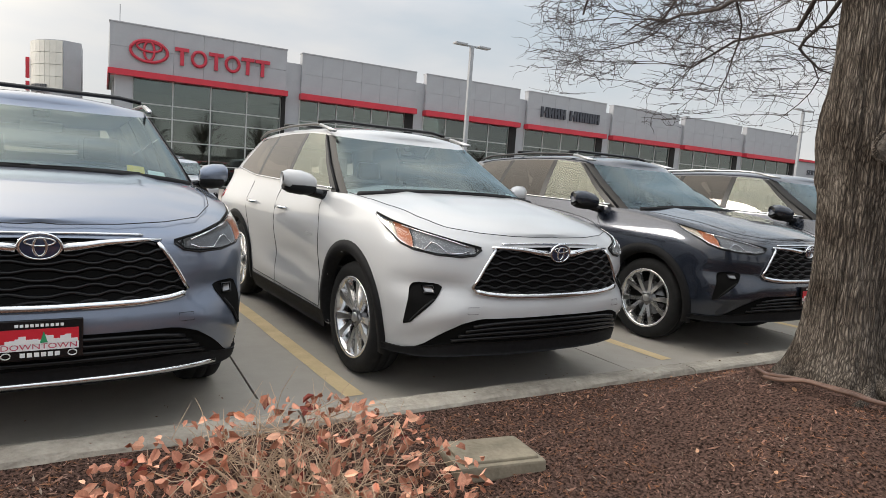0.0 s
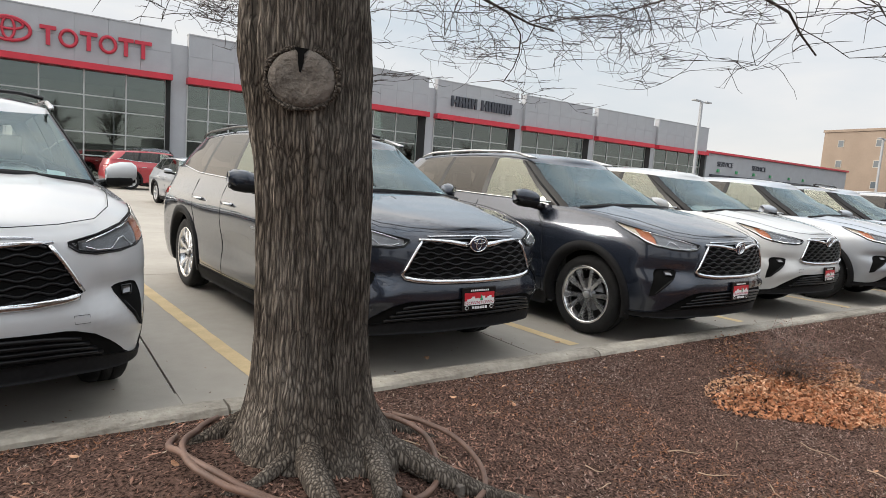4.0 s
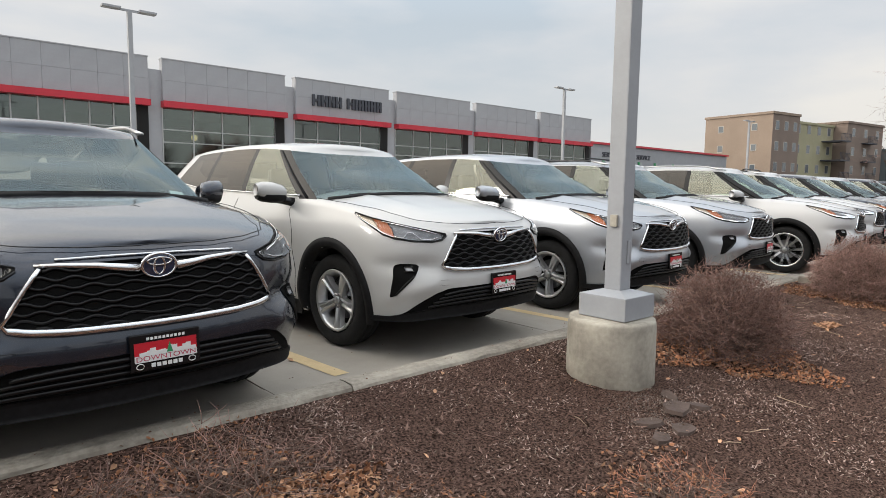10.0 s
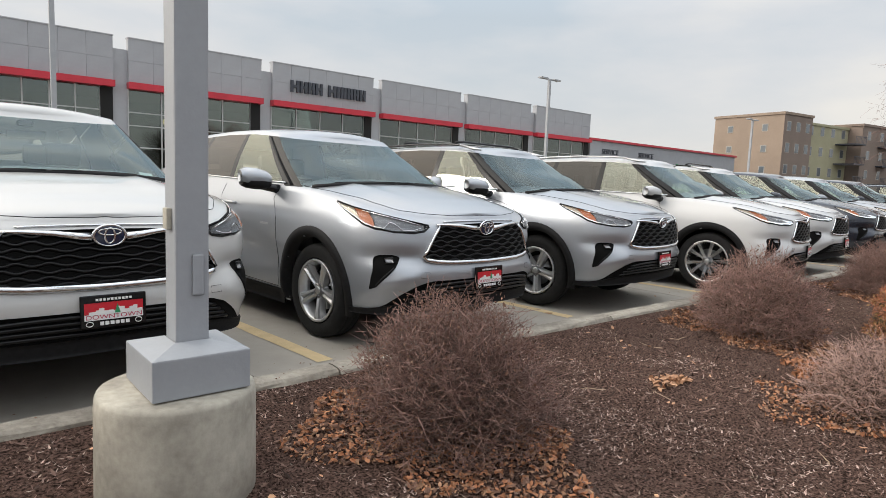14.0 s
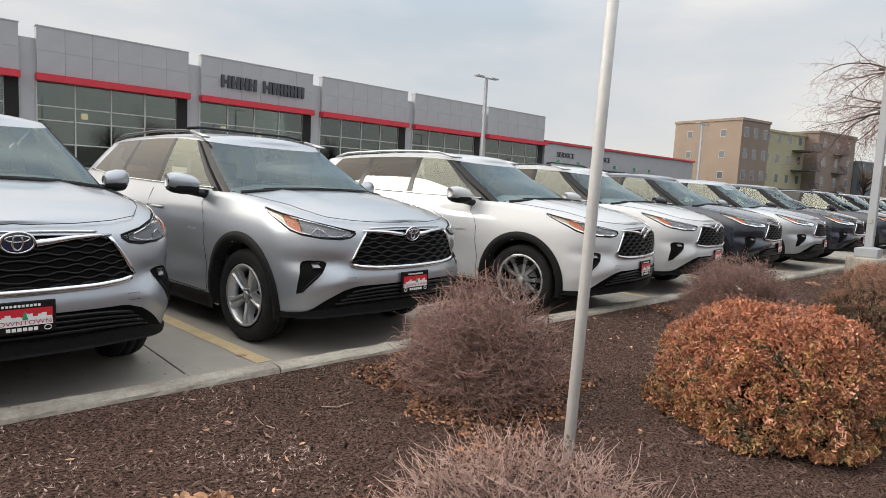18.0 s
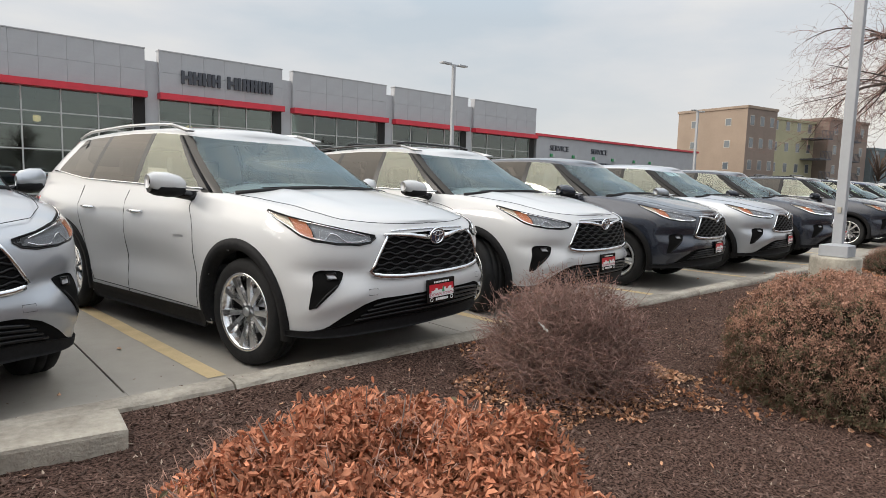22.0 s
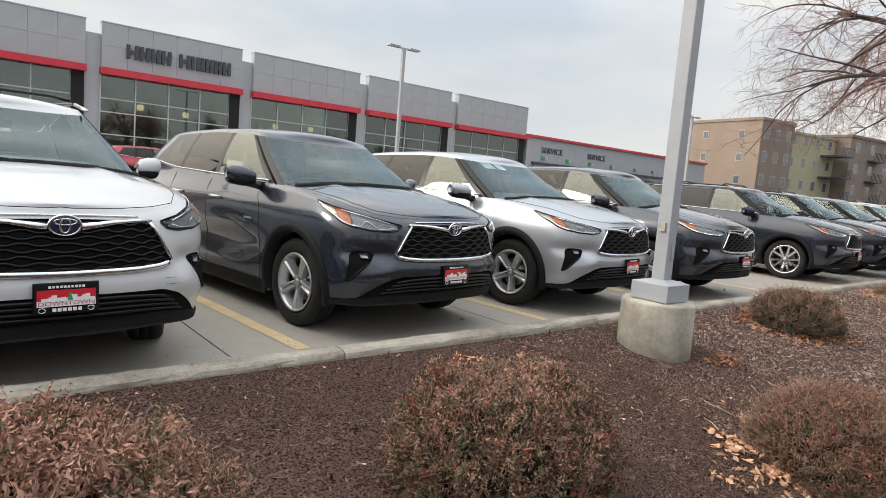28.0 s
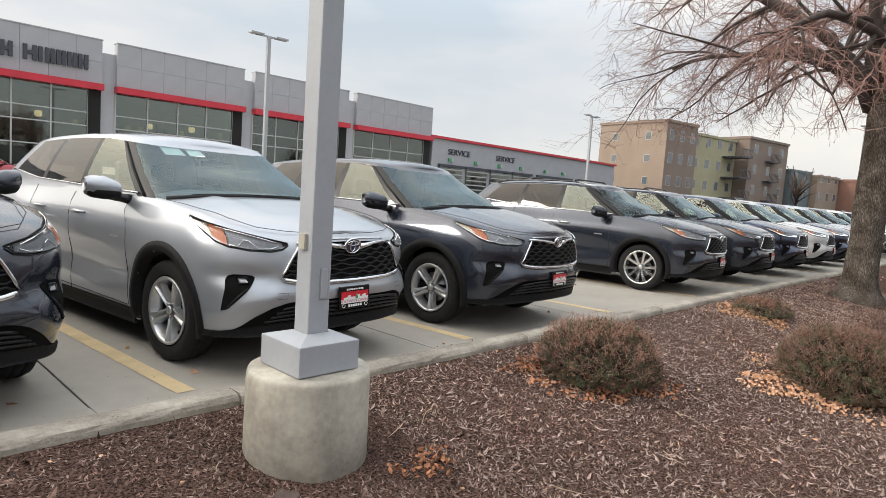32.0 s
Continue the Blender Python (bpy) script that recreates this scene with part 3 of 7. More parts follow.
SIDE_COLS = [(1.45, 2.20, "A"), (1.53, 2.25, "A"), (1.60, 2.29, "F"), (2.0, 2.40, "F"), (2.35, 2.51, "F"), (2.60, 2.60, "P"), (2.69, 2.67, "R"), (3.05, 3.02, "R"),
             (3.47, 3.37, "p"), (3.55, 3.44, "Q"), (3.85, 3.66, "Q"), (4.15, 3.86, "Q"), (4.34, 3.98, "D"), (4.46, 4.12, "D")]
ROOF = [(1.85, 1.640), (2.1, 1.675), (2.5, 1.705), (3.1, 1.710), (3.8, 1.680), (4.4, 1.625)]


def build_greenhouse():
    """The cabin above the waist: pillars, panes and roof share one surface."""
    levels = [0.0, 0.09, 0.22, 0.38, 0.55, 0.72, 0.86, 0.93, 1.0]
    cols = []
    NA = 12
    for i in range(NA):
        cols.append(("f", math.pi / 2 * i / NA, "W" if i < 10 else "K"))
    for b, t, tag in SIDE_COLS:
        cols.append(("s", (b, t), tag))
    for i in range(1, 9):
        cols.append(("r", math.pi / 2 * (1 - i / 8), "D" if i < 3 else "B"))
    vs = []
    for t in levels:
        w = 0.848 - 0.205 * t + 0.018 * math.sin(t * math.pi)
        yfr, yrr = 1.14 + 0.79 * t, 4.82 - 0.36 * t - 0.05 * (1 - t)
        for kind, p, tag in cols:
            if kind == "f":
                x, y = w * math.sin(p) ** 0.8, yfr + 0.30 * (1 - math.cos(p) ** 0.8)
            elif kind == "s":
                x, y = w, p[0] + (p[1] - p[0]) * t
                x -= 0.05 * max(0, (y - 3.4) / 1.1) ** 2
            else:
                x, y = w * max(0.0, math.sin(p)) ** 0.6, yrr - 0.34 * (1 - max(0.0, math.cos(p)) ** 0.6)
                x -= 0.05 * max(0, (min(y, 4.5) - 3.4) / 1.1) ** 2 * (x / w)
            zb = lerp_table(y, ZTOP) - 0.015
            if y < 1.5:
                zb = smooth_table(y, HOOD) * (1 - (x / w) ** 2.6) + zb * (x / w) ** 2.6 - 0.012
            zr = smooth_table(y, ROOF)
            vs.append((x, y, zb + (zr - zb) * t))
    C = len(cols)
    groups = {}
    for r in range(len(levels) - 1):
        for c in range(C - 1):
            tag = cols[c][2]
            f = (r * C + c, r * C + c + 1, (r + 1) * C + c + 1, (r + 1) * C + c)
            pane = 1 <= r <= len(levels) - 3
            if tag in "FRQWB" and pane or (tag == "W" and r == 0):
                key = tag
            elif tag in "Pp" and pane or tag in "KA" and r < len(levels) - 2:
                key = "K" if tag == "A" else tag
            else:
                key = "S"
            groups.setdefault(key, []).append(f)
    top = [(len(levels) - 1) * C + c for c in range(C)]
    K, prev, roof = 7, None, []
    for t in top:
        x, y, z = vs[t]
        row = [t]
        for k in range(1, K + 1):
            f = 1 - k / K
            row.append(len(vs))
            vs.append((x * f, y, z + 0.055 * (1 - f ** 2.2) * min(1, (x / 0.5)) ** 1.0))
        if prev:
            roof.extend((prev[k], row[k], row[k + 1], prev[k + 1]) for k in range(K))
        prev = row
    groups["S"] += roof
    return vs, groups


def pick(vs, fs):
    used = sorted({i for f in fs for i in f})
    back = {i: k for k, i in enumerate(used)}
    return [vs[i] for i in used], [tuple(back[i] for i in f) for f in fs]


def one_side(vs, fs, s):
    return [(v[0] * s, v[1], v[2]) for v in vs], (fs if s > 0 else [tuple(reversed(f)) for f in fs])


def tidy(me, dist=0.0008):
    bm = bmesh.new(); bm.from_mesh(me)
    bmesh.ops.remove_doubles(bm, verts=bm.verts, dist=dist)
    bmesh.ops.recalc_face_normals(bm, faces=bm.faces)
    bm.to_mesh(me); bm.free()
    return me


def arch_ring(name, y, z, r0, r1, mat):
    vs, n = [], 36
    for i in range(n + 1):
        a = math.radians(-22 + 224 * i / n)
        for r, o in ((r0 - 0.02, -0.06), (r0, 0.012), ((r0 + r1) / 2, 0.016), (r1, 0.010), (r1, -0.01)):
            py, pz = y + r * math.cos(a), z + r * math.sin(a)
            pz = max(pz, 0.25)
            u = side_u(py) if py > 0.62 else None
            if u is None:
                lo, hi = 0.3, 1.0
                for _ in range(18):
                    m = (lo + hi) / 2
                    if car_skin(m, pz)[1] < py: lo = m
                    else: hi = m
                u = lo
            p = car_skin(u, pz)
            vs.append((p[0] + o, py, pz))
    fs = grid_faces(n + 1, 5)
    vs, fs = mirrored(vs, fs)
    return mesh_of(name, vs, fs, mat)


def half_ring(me, s):
    """The half of a mirrored mesh on one side of the car."""
    vs = [v.co[:] for v in me.vertices]
    fs = [tuple(p.vertices) for p in me.polygons if all(vs[i][0] * s > 0 for i in p.vertices)]
    v2, f2 = pick(vs, fs)
    return mesh_of(me.name, v2, f2, list(me.materials))


def wheel_meshes(style):
    tyre = lathe("tyre", [(0.265, -0.10), (0.30, -0.112), (0.345, -0.114), (0.368, -0.098), (0.378, -0.07), (0.380, -0.035), (0.374, -0.033), (0.374, -0.027),
                          (0.380, -0.025), (0.380, 0.025), (0.374, 0.027), (0.374, 0.033), (0.380, 0.035), (0.378, 0.07), (0.368, 0.098), (0.345, 0.114),
                          (0.30, 0.112), (0.265, 0.10)], M_tyre, 36, "x", True, False)
    R = 0.268 if style == "chrome" else 0.245
    mat = M_bright if style == "chrome" else M_alloy
    rim = lathe("rim", [(R - 0.02, -0.09), (R - 0.035, -0.05), (R - 0.04, 0.05), (R - 0.016, 0.085), (R - 0.012, 0.104), (R + 0.006, 0.110), (R + 0.012, 0.102), (R + 0.004, 0.09)],
                mat, 36, "x", True, False)
    vs, fs = [], []
    arms = 5
    if style == "chrome":                    # five pairs of slim spokes
        blades = [(2 * math.pi * i / arms + d * 0.18, 2 * math.pi * i / arms + d * 0.27, 1.0) for i in range(arms) for d in (-1, 1)]
        steps = ((0.045, 0.0, 0.020, 0.066), (0.11, 0.5, 0.022, 0.078), (0.18, 1.0, 0.025, 0.092), (R - 0.012, 1.0, 0.033, 0.100))
        cross = ((-1, -0.03), (-0.75, 0), (0.75, 0), (1, -0.03))
    else:                                    # five broad spokes, grooved along the middle
        blades = [(2 * math.pi * i / arms, 2 * math.pi * i / arms, 1.0) for i in range(arms)]
        steps = ((0.040, 0, 0.036, 0.070), (0.085, 0, 0.034, 0.082), (0.15, 0, 0.037, 0.094), (0.20, 0, 0.045, 0.100), (R - 0.008, 0, 0.060, 0.103))
        cross = ((-1.1, -0.05), (-0.88, -0.004), (-0.40, 0.002), (-0.12, -0.012), (0.12, -0.012), (0.40, 0.002), (0.88, -0.004), (1.1, -0.05))
    C = len(cross)
    for a0, a1, _ in blades:
        rows = []
        for r, mix, w, h in steps:
            a = a0 + (a1 - a0) * mix
            c, s = math.cos(a), math.sin(a)
            for tw, th in cross:
                vs.append((h + th, r * c - tw * w * s, r * s + tw * w * c))
            rows.append(len(vs) - C)
        for p, q in zip(rows, rows[1:]):
            fs += [(p + k, p + k + 1, q + k + 1, q + k) for k in range(C - 1)]
    spokes = mesh_of("spokes", vs, fs, mat, False)
    cap = lathe("hub_cap", [(0.034, 0.06), (0.033, 0.082), (0.027, 0.088), (0.0, 0.089)], M_alloy, 20, "x")
    disc = lathe("brake_disc", [(0.16, 0.0), (0.16, 0.02), (0.07, 0.022), (0.07, 0.05), (0.0, 0.052)], M_disc, 32, "x", True, False)
    back = lathe("wheel_back", [(0.0, -0.06), (R - 0.03, -0.05), (R - 0.03, -0.02), (0, -0.02)], M_seam, 24, "x")
    lobes = [(0.060 + 0.010 * math.cos(5 * a), a) for a in [2 * math.pi * k / 40 for k in range(40)]]
    nv = [(h, r * g * math.cos(a), r * g * math.sin(a)) for h, g in ((0.060, 1.0), (0.074, 1.0), (0.078, 0.7)) for r, a in lobes]
    nuts = mesh_of("hub_plate", nv, [(q * 40 + k, q * 40 + (k + 1) % 40, q * 40 + 40 + (k + 1) % 40, q * 40 + 40 + k) for q in range(2) for k in range(40)], M_disc, True)
    return tyre, rim, spokes, cap, disc, back, nuts


def build_car(style="alloy", rails="none", plate=True, lights="plain"):
    """One car with its nose at y 0 and its tail at y 4.9, standing on z 0."""
    car = thing("sport_utility_car")
    body = part("body", build_body(PAINT["white"]), car)
    vs, groups = build_greenhouse()
    shell_v, shell_f = mirrored(*pick(vs, groups["S"]))
    part("cabin_shell", tidy(mesh_of("cabin_shell", shell_v, shell_f, PAINT["white"])), car)
    wv, wf = mirrored(*pick(vs, groups["W"]))
    part("windscreen", tidy(mesh_of("windscreen", wv, wf, M_glass)), car, "sloping windscreen mirroring a cloudy sky").visible_shadow = False
    bv, bf = mirrored(*pick(vs, groups["B"]))
    part("rear_window", tidy(mesh_of("rear_window", bv, bf, M_tint)), car)
    for s in (1, -1):
        for tag, nm, mt in (("F", "front_door_window", M_sidewin), ("R", "rear_door_window", M_tint), ("Q", "quarter_window", M_tint), ("P", "window_pillar", M_mesh), ("p", "window_pillar", M_mesh), ("K", "front_pillar", M_mesh)):
            v, f = one_side(*pick(vs, groups[tag]), s)
            part(nm, mesh_of(nm, v, f, mt), car).visible_shadow = tag in "PpK"
    # windscreen border, wiper cowl
    cowl = []
    for i in range(-10, 11):
        p = math.pi / 2 * abs(i) / 13.5
        w = 0.845
        x, y = w * math.sin(p) ** 0.8 * (1 if i >= 0 else -1), 1.11 + 0.30 * (1 - math.cos(p) ** 0.8)
        z = smooth_table(y, HOOD) * (1 - (abs(x) / w) ** 2.6) + lerp_table(y, ZTOP) * (abs(x) / w) ** 2.6
        cowl.append((x, y, z - 0.004))
    part("wiper_cowl", tube("wiper_cowl", cowl, 0.024, M_black, 6), car)
    for x0, x1 in ((-0.05, -0.62), (0.50, -0.02)):
        q = []
        for k in range(5):
            x = x0 + (x1 - x0) * k / 4
            q.append((x, 1.10 + 0.25 * abs(x) ** 2, 1.258 - 0.045 * abs(x) ** 2))
        part("wiper", tube("wiper", q, [0.006, 0.007, 0.007, 0.006, 0.004], M_black, 5), car)
    # seams
    hood_line = [(x, y) for x, y in ((0.80, 1.42), (0.815, 1.1), (0.80, 0.8), (0.755, 0.5), (0.66, 0.30), (0.5, 0.195), (0.3, 0.135), (0.0, 0.112))]
    pts = []
    for k in range(36):
        f = k / 35 * (len(hood_line) - 1)
        i = min(int(f), len(hood_line) - 2)
        x = hood_line[i][0] + (hood_line[i + 1][0] - hood_line[i][0]) * (f - i)
        y = hood_line[i][1] + (hood_line[i + 1][1] - hood_line[i][1]) * (f - i)
        u = 0.0
        lo, hi = 0.0, 1.6
        zt = lerp_table(y, ZTOP)
        for _ in range(20):
            m = (lo + hi) / 2
            if car_skin(m, zt)[1] < y: lo = m
            else: hi = m
        X = max(car_skin(lo, zt)[0], 0.02)
        g = min(1, x / X)
        pts.append((x, y, zt + (smooth_table(y, HOOD) - zt) * (1 - g ** 2.6) + 0.016 * bump_at(x, 0.50, 0.06) * min(1, max(0, (y - 0.25) / 0.5)) * max(0, g) ** 0.3 - 0.001))
    sv, sf = tube_data(pts, 0.0024, 5)
    sv, sf = mirrored([tuple(v) for v in sv], sf)
    part("hood_seam", mesh_of("hood_seam", sv, sf, M_seam), car)
    for ys, za, zb in (([1.56, 1.58, 1.56], 0.34, 1.165), ([2.64, 2.65, 2.65], 0.32, 1.18), ([3.30, 3.42, 3.60], 0.36, 1.20)):
        q = [(side_u(ys[0] + (ys[1] - ys[0]) * min(1, k / 5) + (ys[2] - ys[1]) * max(0, (k - 5) / 5)), za + (zb - za) * k / 10) for k in range(11)]
        for s in (1, -1):
            part("door_seam", skin_line("door_seam", M_seam, q, 0.0035, 5, 0.0, False, s), car)
    q = [(side_u(1.57 + 1.75 * k / 12), 0.335 + 0.02 * k / 12) for k in range(13)]
    for s in (1, -1):
        part("sill_seam", skin_line("sill_seam", M_seam, q, 0.0035, 5, 0.0, False, s), car)
    # belt trim of bright metal
    for s in (1, -1):
        q = []
        for k in range(24):
            y = 1.60 + 2.75 * k / 23
            q.append((s * (0.846 - 0.05 * max(0, (y - 3.4) / 1.1) ** 2), y, lerp_table(y, ZTOP) + 0.026))
        part("belt_trim", tube("belt_trim", q, 0.008, M_chrome, 5), car)
        q = [(s * 0.845, 1.50, 1.205), (s * 0.775, 1.84, 1.415), (s * 0.675, 2.18, 1.640)]
        part("pillar_trim", tube("pillar_trim", q, [0.012, 0.010, 0.008], M_black, 6), car)
    # dark cladding
    for y, z, r in ARCHES:
        ring = arch_ring("wheel_arch", y, z, 0.436, 0.510, M_clad)
        for s in (1, -1):
            part("wheel_arch", half_ring(ring, s), car)
    for s in (1, -1):
        part("sill_cladding", skin_patch("sill_cladding", M_clad, side_u(1.47), side_u(3.40), [(0, 0.315), (3, 0.33)], [(0, 0.185), (3, 0.19)], 24, 4, 0.010, 0.03, False, s), car)
        part("inner_arch", box("inner_arch", min(s * 0.45, s * 0.62), max(s * 0.45, s * 0.62), 0.52, 1.52, 0.24, 0.95, M_seam), car)
        part("inner_arch", box("inner_arch", min(s * 0.45, s * 0.62), max(s * 0.45, s * 0.62), 3.34, 4.34, 0.24, 0.95, M_seam), car)
    rim_pts = []
    for u in [i / 12 for i in range(12)] + [1 + i / 8 for i in range(8)] + [2 + i / 8 for i in range(9)]:
        p = car_skin(u, 0.21)
        rim_pts.append((p[0] * 0.94, 2.4 + (p[1] - 2.4) * 0.955))
    loop = rim_pts + [(-x, y) for x, y in reversed(rim_pts[1:-1])]
    k = len(loop)
    part("underbody", mesh_of("underbody", [(x, y, z) for z in (0.345, 0.42) for x, y in loop],
                              [tuple(range(k)), tuple(range(k, 2 * k))] + [(i, (i + 1) % k, k + (i + 1) % k, k + i) for i in range(k)], M_deep, False), car)
    # boxes out of sight, added to keep light from under the car
    part("belly_pan", box("belly_pan", -0.56, 0.56, 0.66, 4.45, 0.20, 0.40, M_deep, 0.03), car)
    part("belly_pan", box("belly_pan", -0.84, 0.84, 1.56, 3.34, 0.22, 0.40, M_deep, 0.03), car)
    # front: grille
    GT = [(0, 0.972), (0.20, 0.966), (0.262, 0.952), (0.30, 0.88), (0.35, 0.775), (0.368, 0.735)]
    GB = [(0, 0.682), (0.20, 0.688), (0.30, 0.700), (0.35, 0.715), (0.368, 0.730)]
    grille = part("grille", skin_patch("grille", M_deep, -0.368, 0.368, GT, GB, 35, 6, 0.004, 0.02, False), car, "black honeycomb grille in a bright frame")
    for j in range(8):
        z0 = 0.703 + j * 0.034
        q = []
        lim = 0.355
        for k in range(57):
            u = -lim + 2 * lim * k / 56
            if not lerp_table(abs(u), GB) + 0.005 < z0 < lerp_table(abs(u), GT) - 0.005:
                continue
            ph = (abs(u) / 0.088 + 0.5 * (j % 2)) % 1
            q.append((u, z0 + 0.0075 * max(-0.6, min(0.6, abs(ph - 0.5) * 4 - 1)) / 0.6 + 0.02 * abs(u)))
        if len(q) > 3:
            part("grille_bar", skin_line("grille_bar", M_mesh, q, 0.0095, 4, 0.005, False), grille)
    edge = [(u, lerp_table(abs(u), GB)) for u in [-0.368 + 0.0184 * i for i in range(41)]]
    left = [(-0.368, 0.735), (-0.350, 0.775), (-0.325, 0.828), (-0.30, 0.88), (-0.28, 0.918), (-0.262, 0.950)]
    fr = list(reversed(left)) + edge[1:-1] + [(-u, z) for u, z in left]
    part("grille_frame", skin_line("grille_frame", M_chrome, fr, [0.011] * 6 + [0.019] * 39 + [0.011] * 6, 8, 0.012, False), grille)
    wing = [(-0.275, 0.962), (-0.20, 0.960), (-0.12, 0.952), (-0.07, 0.940), (-0.03, 0.93)]
    for s in (1, -1):
        part("grille_wing", skin_line("grille_wing", M_chrome, [(u * -s, z) for u, z in wing], [0.007, 0.012, 0.015, 0.019, 0.022], 8, 0.010, False), grille)
    part("grille_strip", skin_line("grille_strip", M_chrome, [(-0.22 + 0.02 * i, 0.990 - 0.12 * abs(-0.22 + 0.02 * i) ** 2) for i in range(23)], 0.006, 6, 0.004, False), grille)
    # emblem of plain rings
    ye = car_skin(0, 0.945)[1]
    em = part("emblem", lathe("emblem", [(0.074, 0.0), (0.074, 0.014), (0.066, 0.018), (0.0, 0.020)], M_emblem, 28, "z"), car, "oval badge of bright rings on dark ground",
              pose(0, ye - 0.012, 0.945, 96) @ Matrix.Diagonal((1.05, 0.76, 1, 1)))
    ring = lambda rx, ry, cx=0, cy=0, h=0.021: [(cx + rx * math.cos(a * math.pi / 12), cy + ry * math.sin(a * math.pi / 12), h) for a in range(24)]
    part("emblem_ring", tube("emblem_ring", ring(0.072, 0.072, h=0.017), 0.0075, M_chrome, 6, True), em)
    part("emblem_ring", tube("emblem_ring", ring(0.022, 0.052), 0.006, M_chrome, 5, True), em)
    part("emblem_ring", tube("emblem_ring", ring(0.050, 0.022, 0, 0.026), 0.006, M_chrome, 5, True), em)
    # lower intake and lip
    part("lower_intake", skin_patch("lower_intake", M_deep, -0.70, 0.70, [(0, 0.566), (0.33, 0.560), (0.43, 0.525), (0.53, 0.458), (0.62, 0.390), (0.70, 0.352)],
                                    [(0, 0.415), (0.4, 0.410), (0.55, 0.385), (0.70, 0.342)], 37, 5, 0.004, 0.02, False), car)
    for j in range(4):
        z0 = 0.452 + 0.030 * j
        lim = 0.47 - 0.035 * j
        part("intake_slat", skin_line("intake_slat", M_mesh, [(-lim + 2 * lim * k / 24, z0 - 0.03 * (abs(-1 + k / 12) ** 3)) for k in range(25)], 0.011, 5, 0.008, False), car)
    part("front_lip", skin_patch("front_lip", M_clad, -0.93, 0.93, [(0, 0.428), (0.35, 0.424), (0.55, 0.392), (0.75, 0.350), (0.93, 0.340)], [(0, 0.340), (0.35, 0.335), (0.60, 0.313), (0.80, 0.305), (0.97, 0.300)], 45, 5, 0.014, 0.03, False), car)
    if lights == "bright":
        part("lip_strip", skin_line("lip_strip", M_chrome, [(-0.55 + 0.05 * k, 0.362 - 0.04 * abs(-0.55 + 0.05 * k) ** 1.5) for k in range(23)], 0.014, 6, 0.014, False), car)
    # number plate of the dealer
    if plate:
        pl = part("dealer_plate", box("dealer_plate", -0.155, 0.155, -0.016, 0.0, -0.083, 0.083, M_gloss, 0.005), car, "black dealer plate with red field and white skyline", pose(0, -0.006, 0.563, -3))
        part("plate_field", box("plate_field", -0.138, 0.138, -0.0185, -0.0165, -0.012, 0.045, M_pl_red), pl, "red field")
        rnd = random.Random(4)
        ridge = []
        x = -0.118
        while x < 0.11:
            w, h = rnd.uniform(0.012, 0.026), rnd.uniform(0.012, 0.036)
            ridge += [(x, h - 0.014), (x + w, h - 0.014)]
            x += w
        sky_v = [(a, yy, b) for yy in (-0.0205, -0.0188) for pair in ridge for a, b in (pair, (pair[0], -0.016))]
        k = len(ridge) * 2
        sky_f = [(2 * i, 2 * i + 1, 2 * i + 3, 2 * i + 2) for i in range(0, len(ridge) - 1)]
        sky_f += [(2 * i, 2 * i + 2, k + 2 * i + 2, k + 2 * i) for i in range(len(ridge) - 1)]
        part("plate_skyline", mesh_of("plate_skyline", sky_v, sky_f, M_pl_white, False), pl, "white skyline")
        part("plate_tree", mesh_of("plate_tree", [(0, -0.0215, -0.012), (0.028, -0.0215, -0.012), (0.014, -0.0215, 0.036), (0.014, -0.019, 0.0)], [(0, 1, 2), (0, 2, 3), (1, 3, 2)], M_pl_green, False), pl, "green tree shape")
        part("plate_band", box("plate_band", -0.138, 0.138, -0.0186, -0.0165, -0.043, -0.013, M_pl_white), pl, "white band")
        words("plate_lettering", "DOWNTOWN", 0.031, M_pl_pink, pl, pose(0, -0.0192, -0.028, 90), 0.0004, width=0.262)
        for x in range(6):
            part("plate_bar", box("plate_bar", -0.068 + x * 0.024, -0.050 + x * 0.024, -0.0185, -0.0165, -0.070, -0.052, M_pl_white), pl)
        for x in range(10):
            part("plate_bar", box("plate_bar", -0.085 + x * 0.0175, -0.073 + x * 0.0175, -0.0185, -0.0165, 0.054, 0.066, M_pl_white), pl)
        for s in (-1, 1):
            part("plate_ring", tube("plate_ring", [(s * 0.115 + 0.016 * math.cos(a), -0.017, -0.061 + 0.012 * math.sin(a)) for a in [k * math.pi / 7 for k in range(14)]], 0.0025, M_pl_white, 4, True), pl)
    # lamps
    HT = [(0.325, 0.962), (0.45, 0.992), (0.62, 1.031), (0.80, 1.072), (0.96, 1.108)]
    HB = [(0.325, 0.948), (0.36, 0.918), (0.43, 0.905), (0.56, 0.910), (0.70, 0.928), (0.79, 0.955), (0.87, 1.020), (0.96, 1.100)]
    HTi = [(u, z - 0.009) for u, z in HT]
    HBi = [(u, z + 0.009) for u, z in HB]
    for s in (1, -1):
        lamp = part("headlamp", skin_patch("headlamp", M_black, 0.325, 0.96, HT, HB, 22, 4, 0.003, 0.02, False, s), car, "swept headlamp with amber corner")
        part("lamp_reflector", skin_patch("lamp_reflector", M_lampin, 0.36, 0.695, HTi, HBi, 16, 4, 0.007, 0.004, False, s), lamp)
        part("amber_reflector", skin_patch("amber_reflector", M_amber, 0.700, 0.800, HTi, HBi, 10, 3, 0.009, 0.004, False, s), lamp)
        part("corner_reflector", skin_patch("corner_reflector", M_cornerlamp, 0.803, 0.938, HTi, HBi, 8, 3, 0.008, 0.004, False, s), lamp, "pale lamp corner")
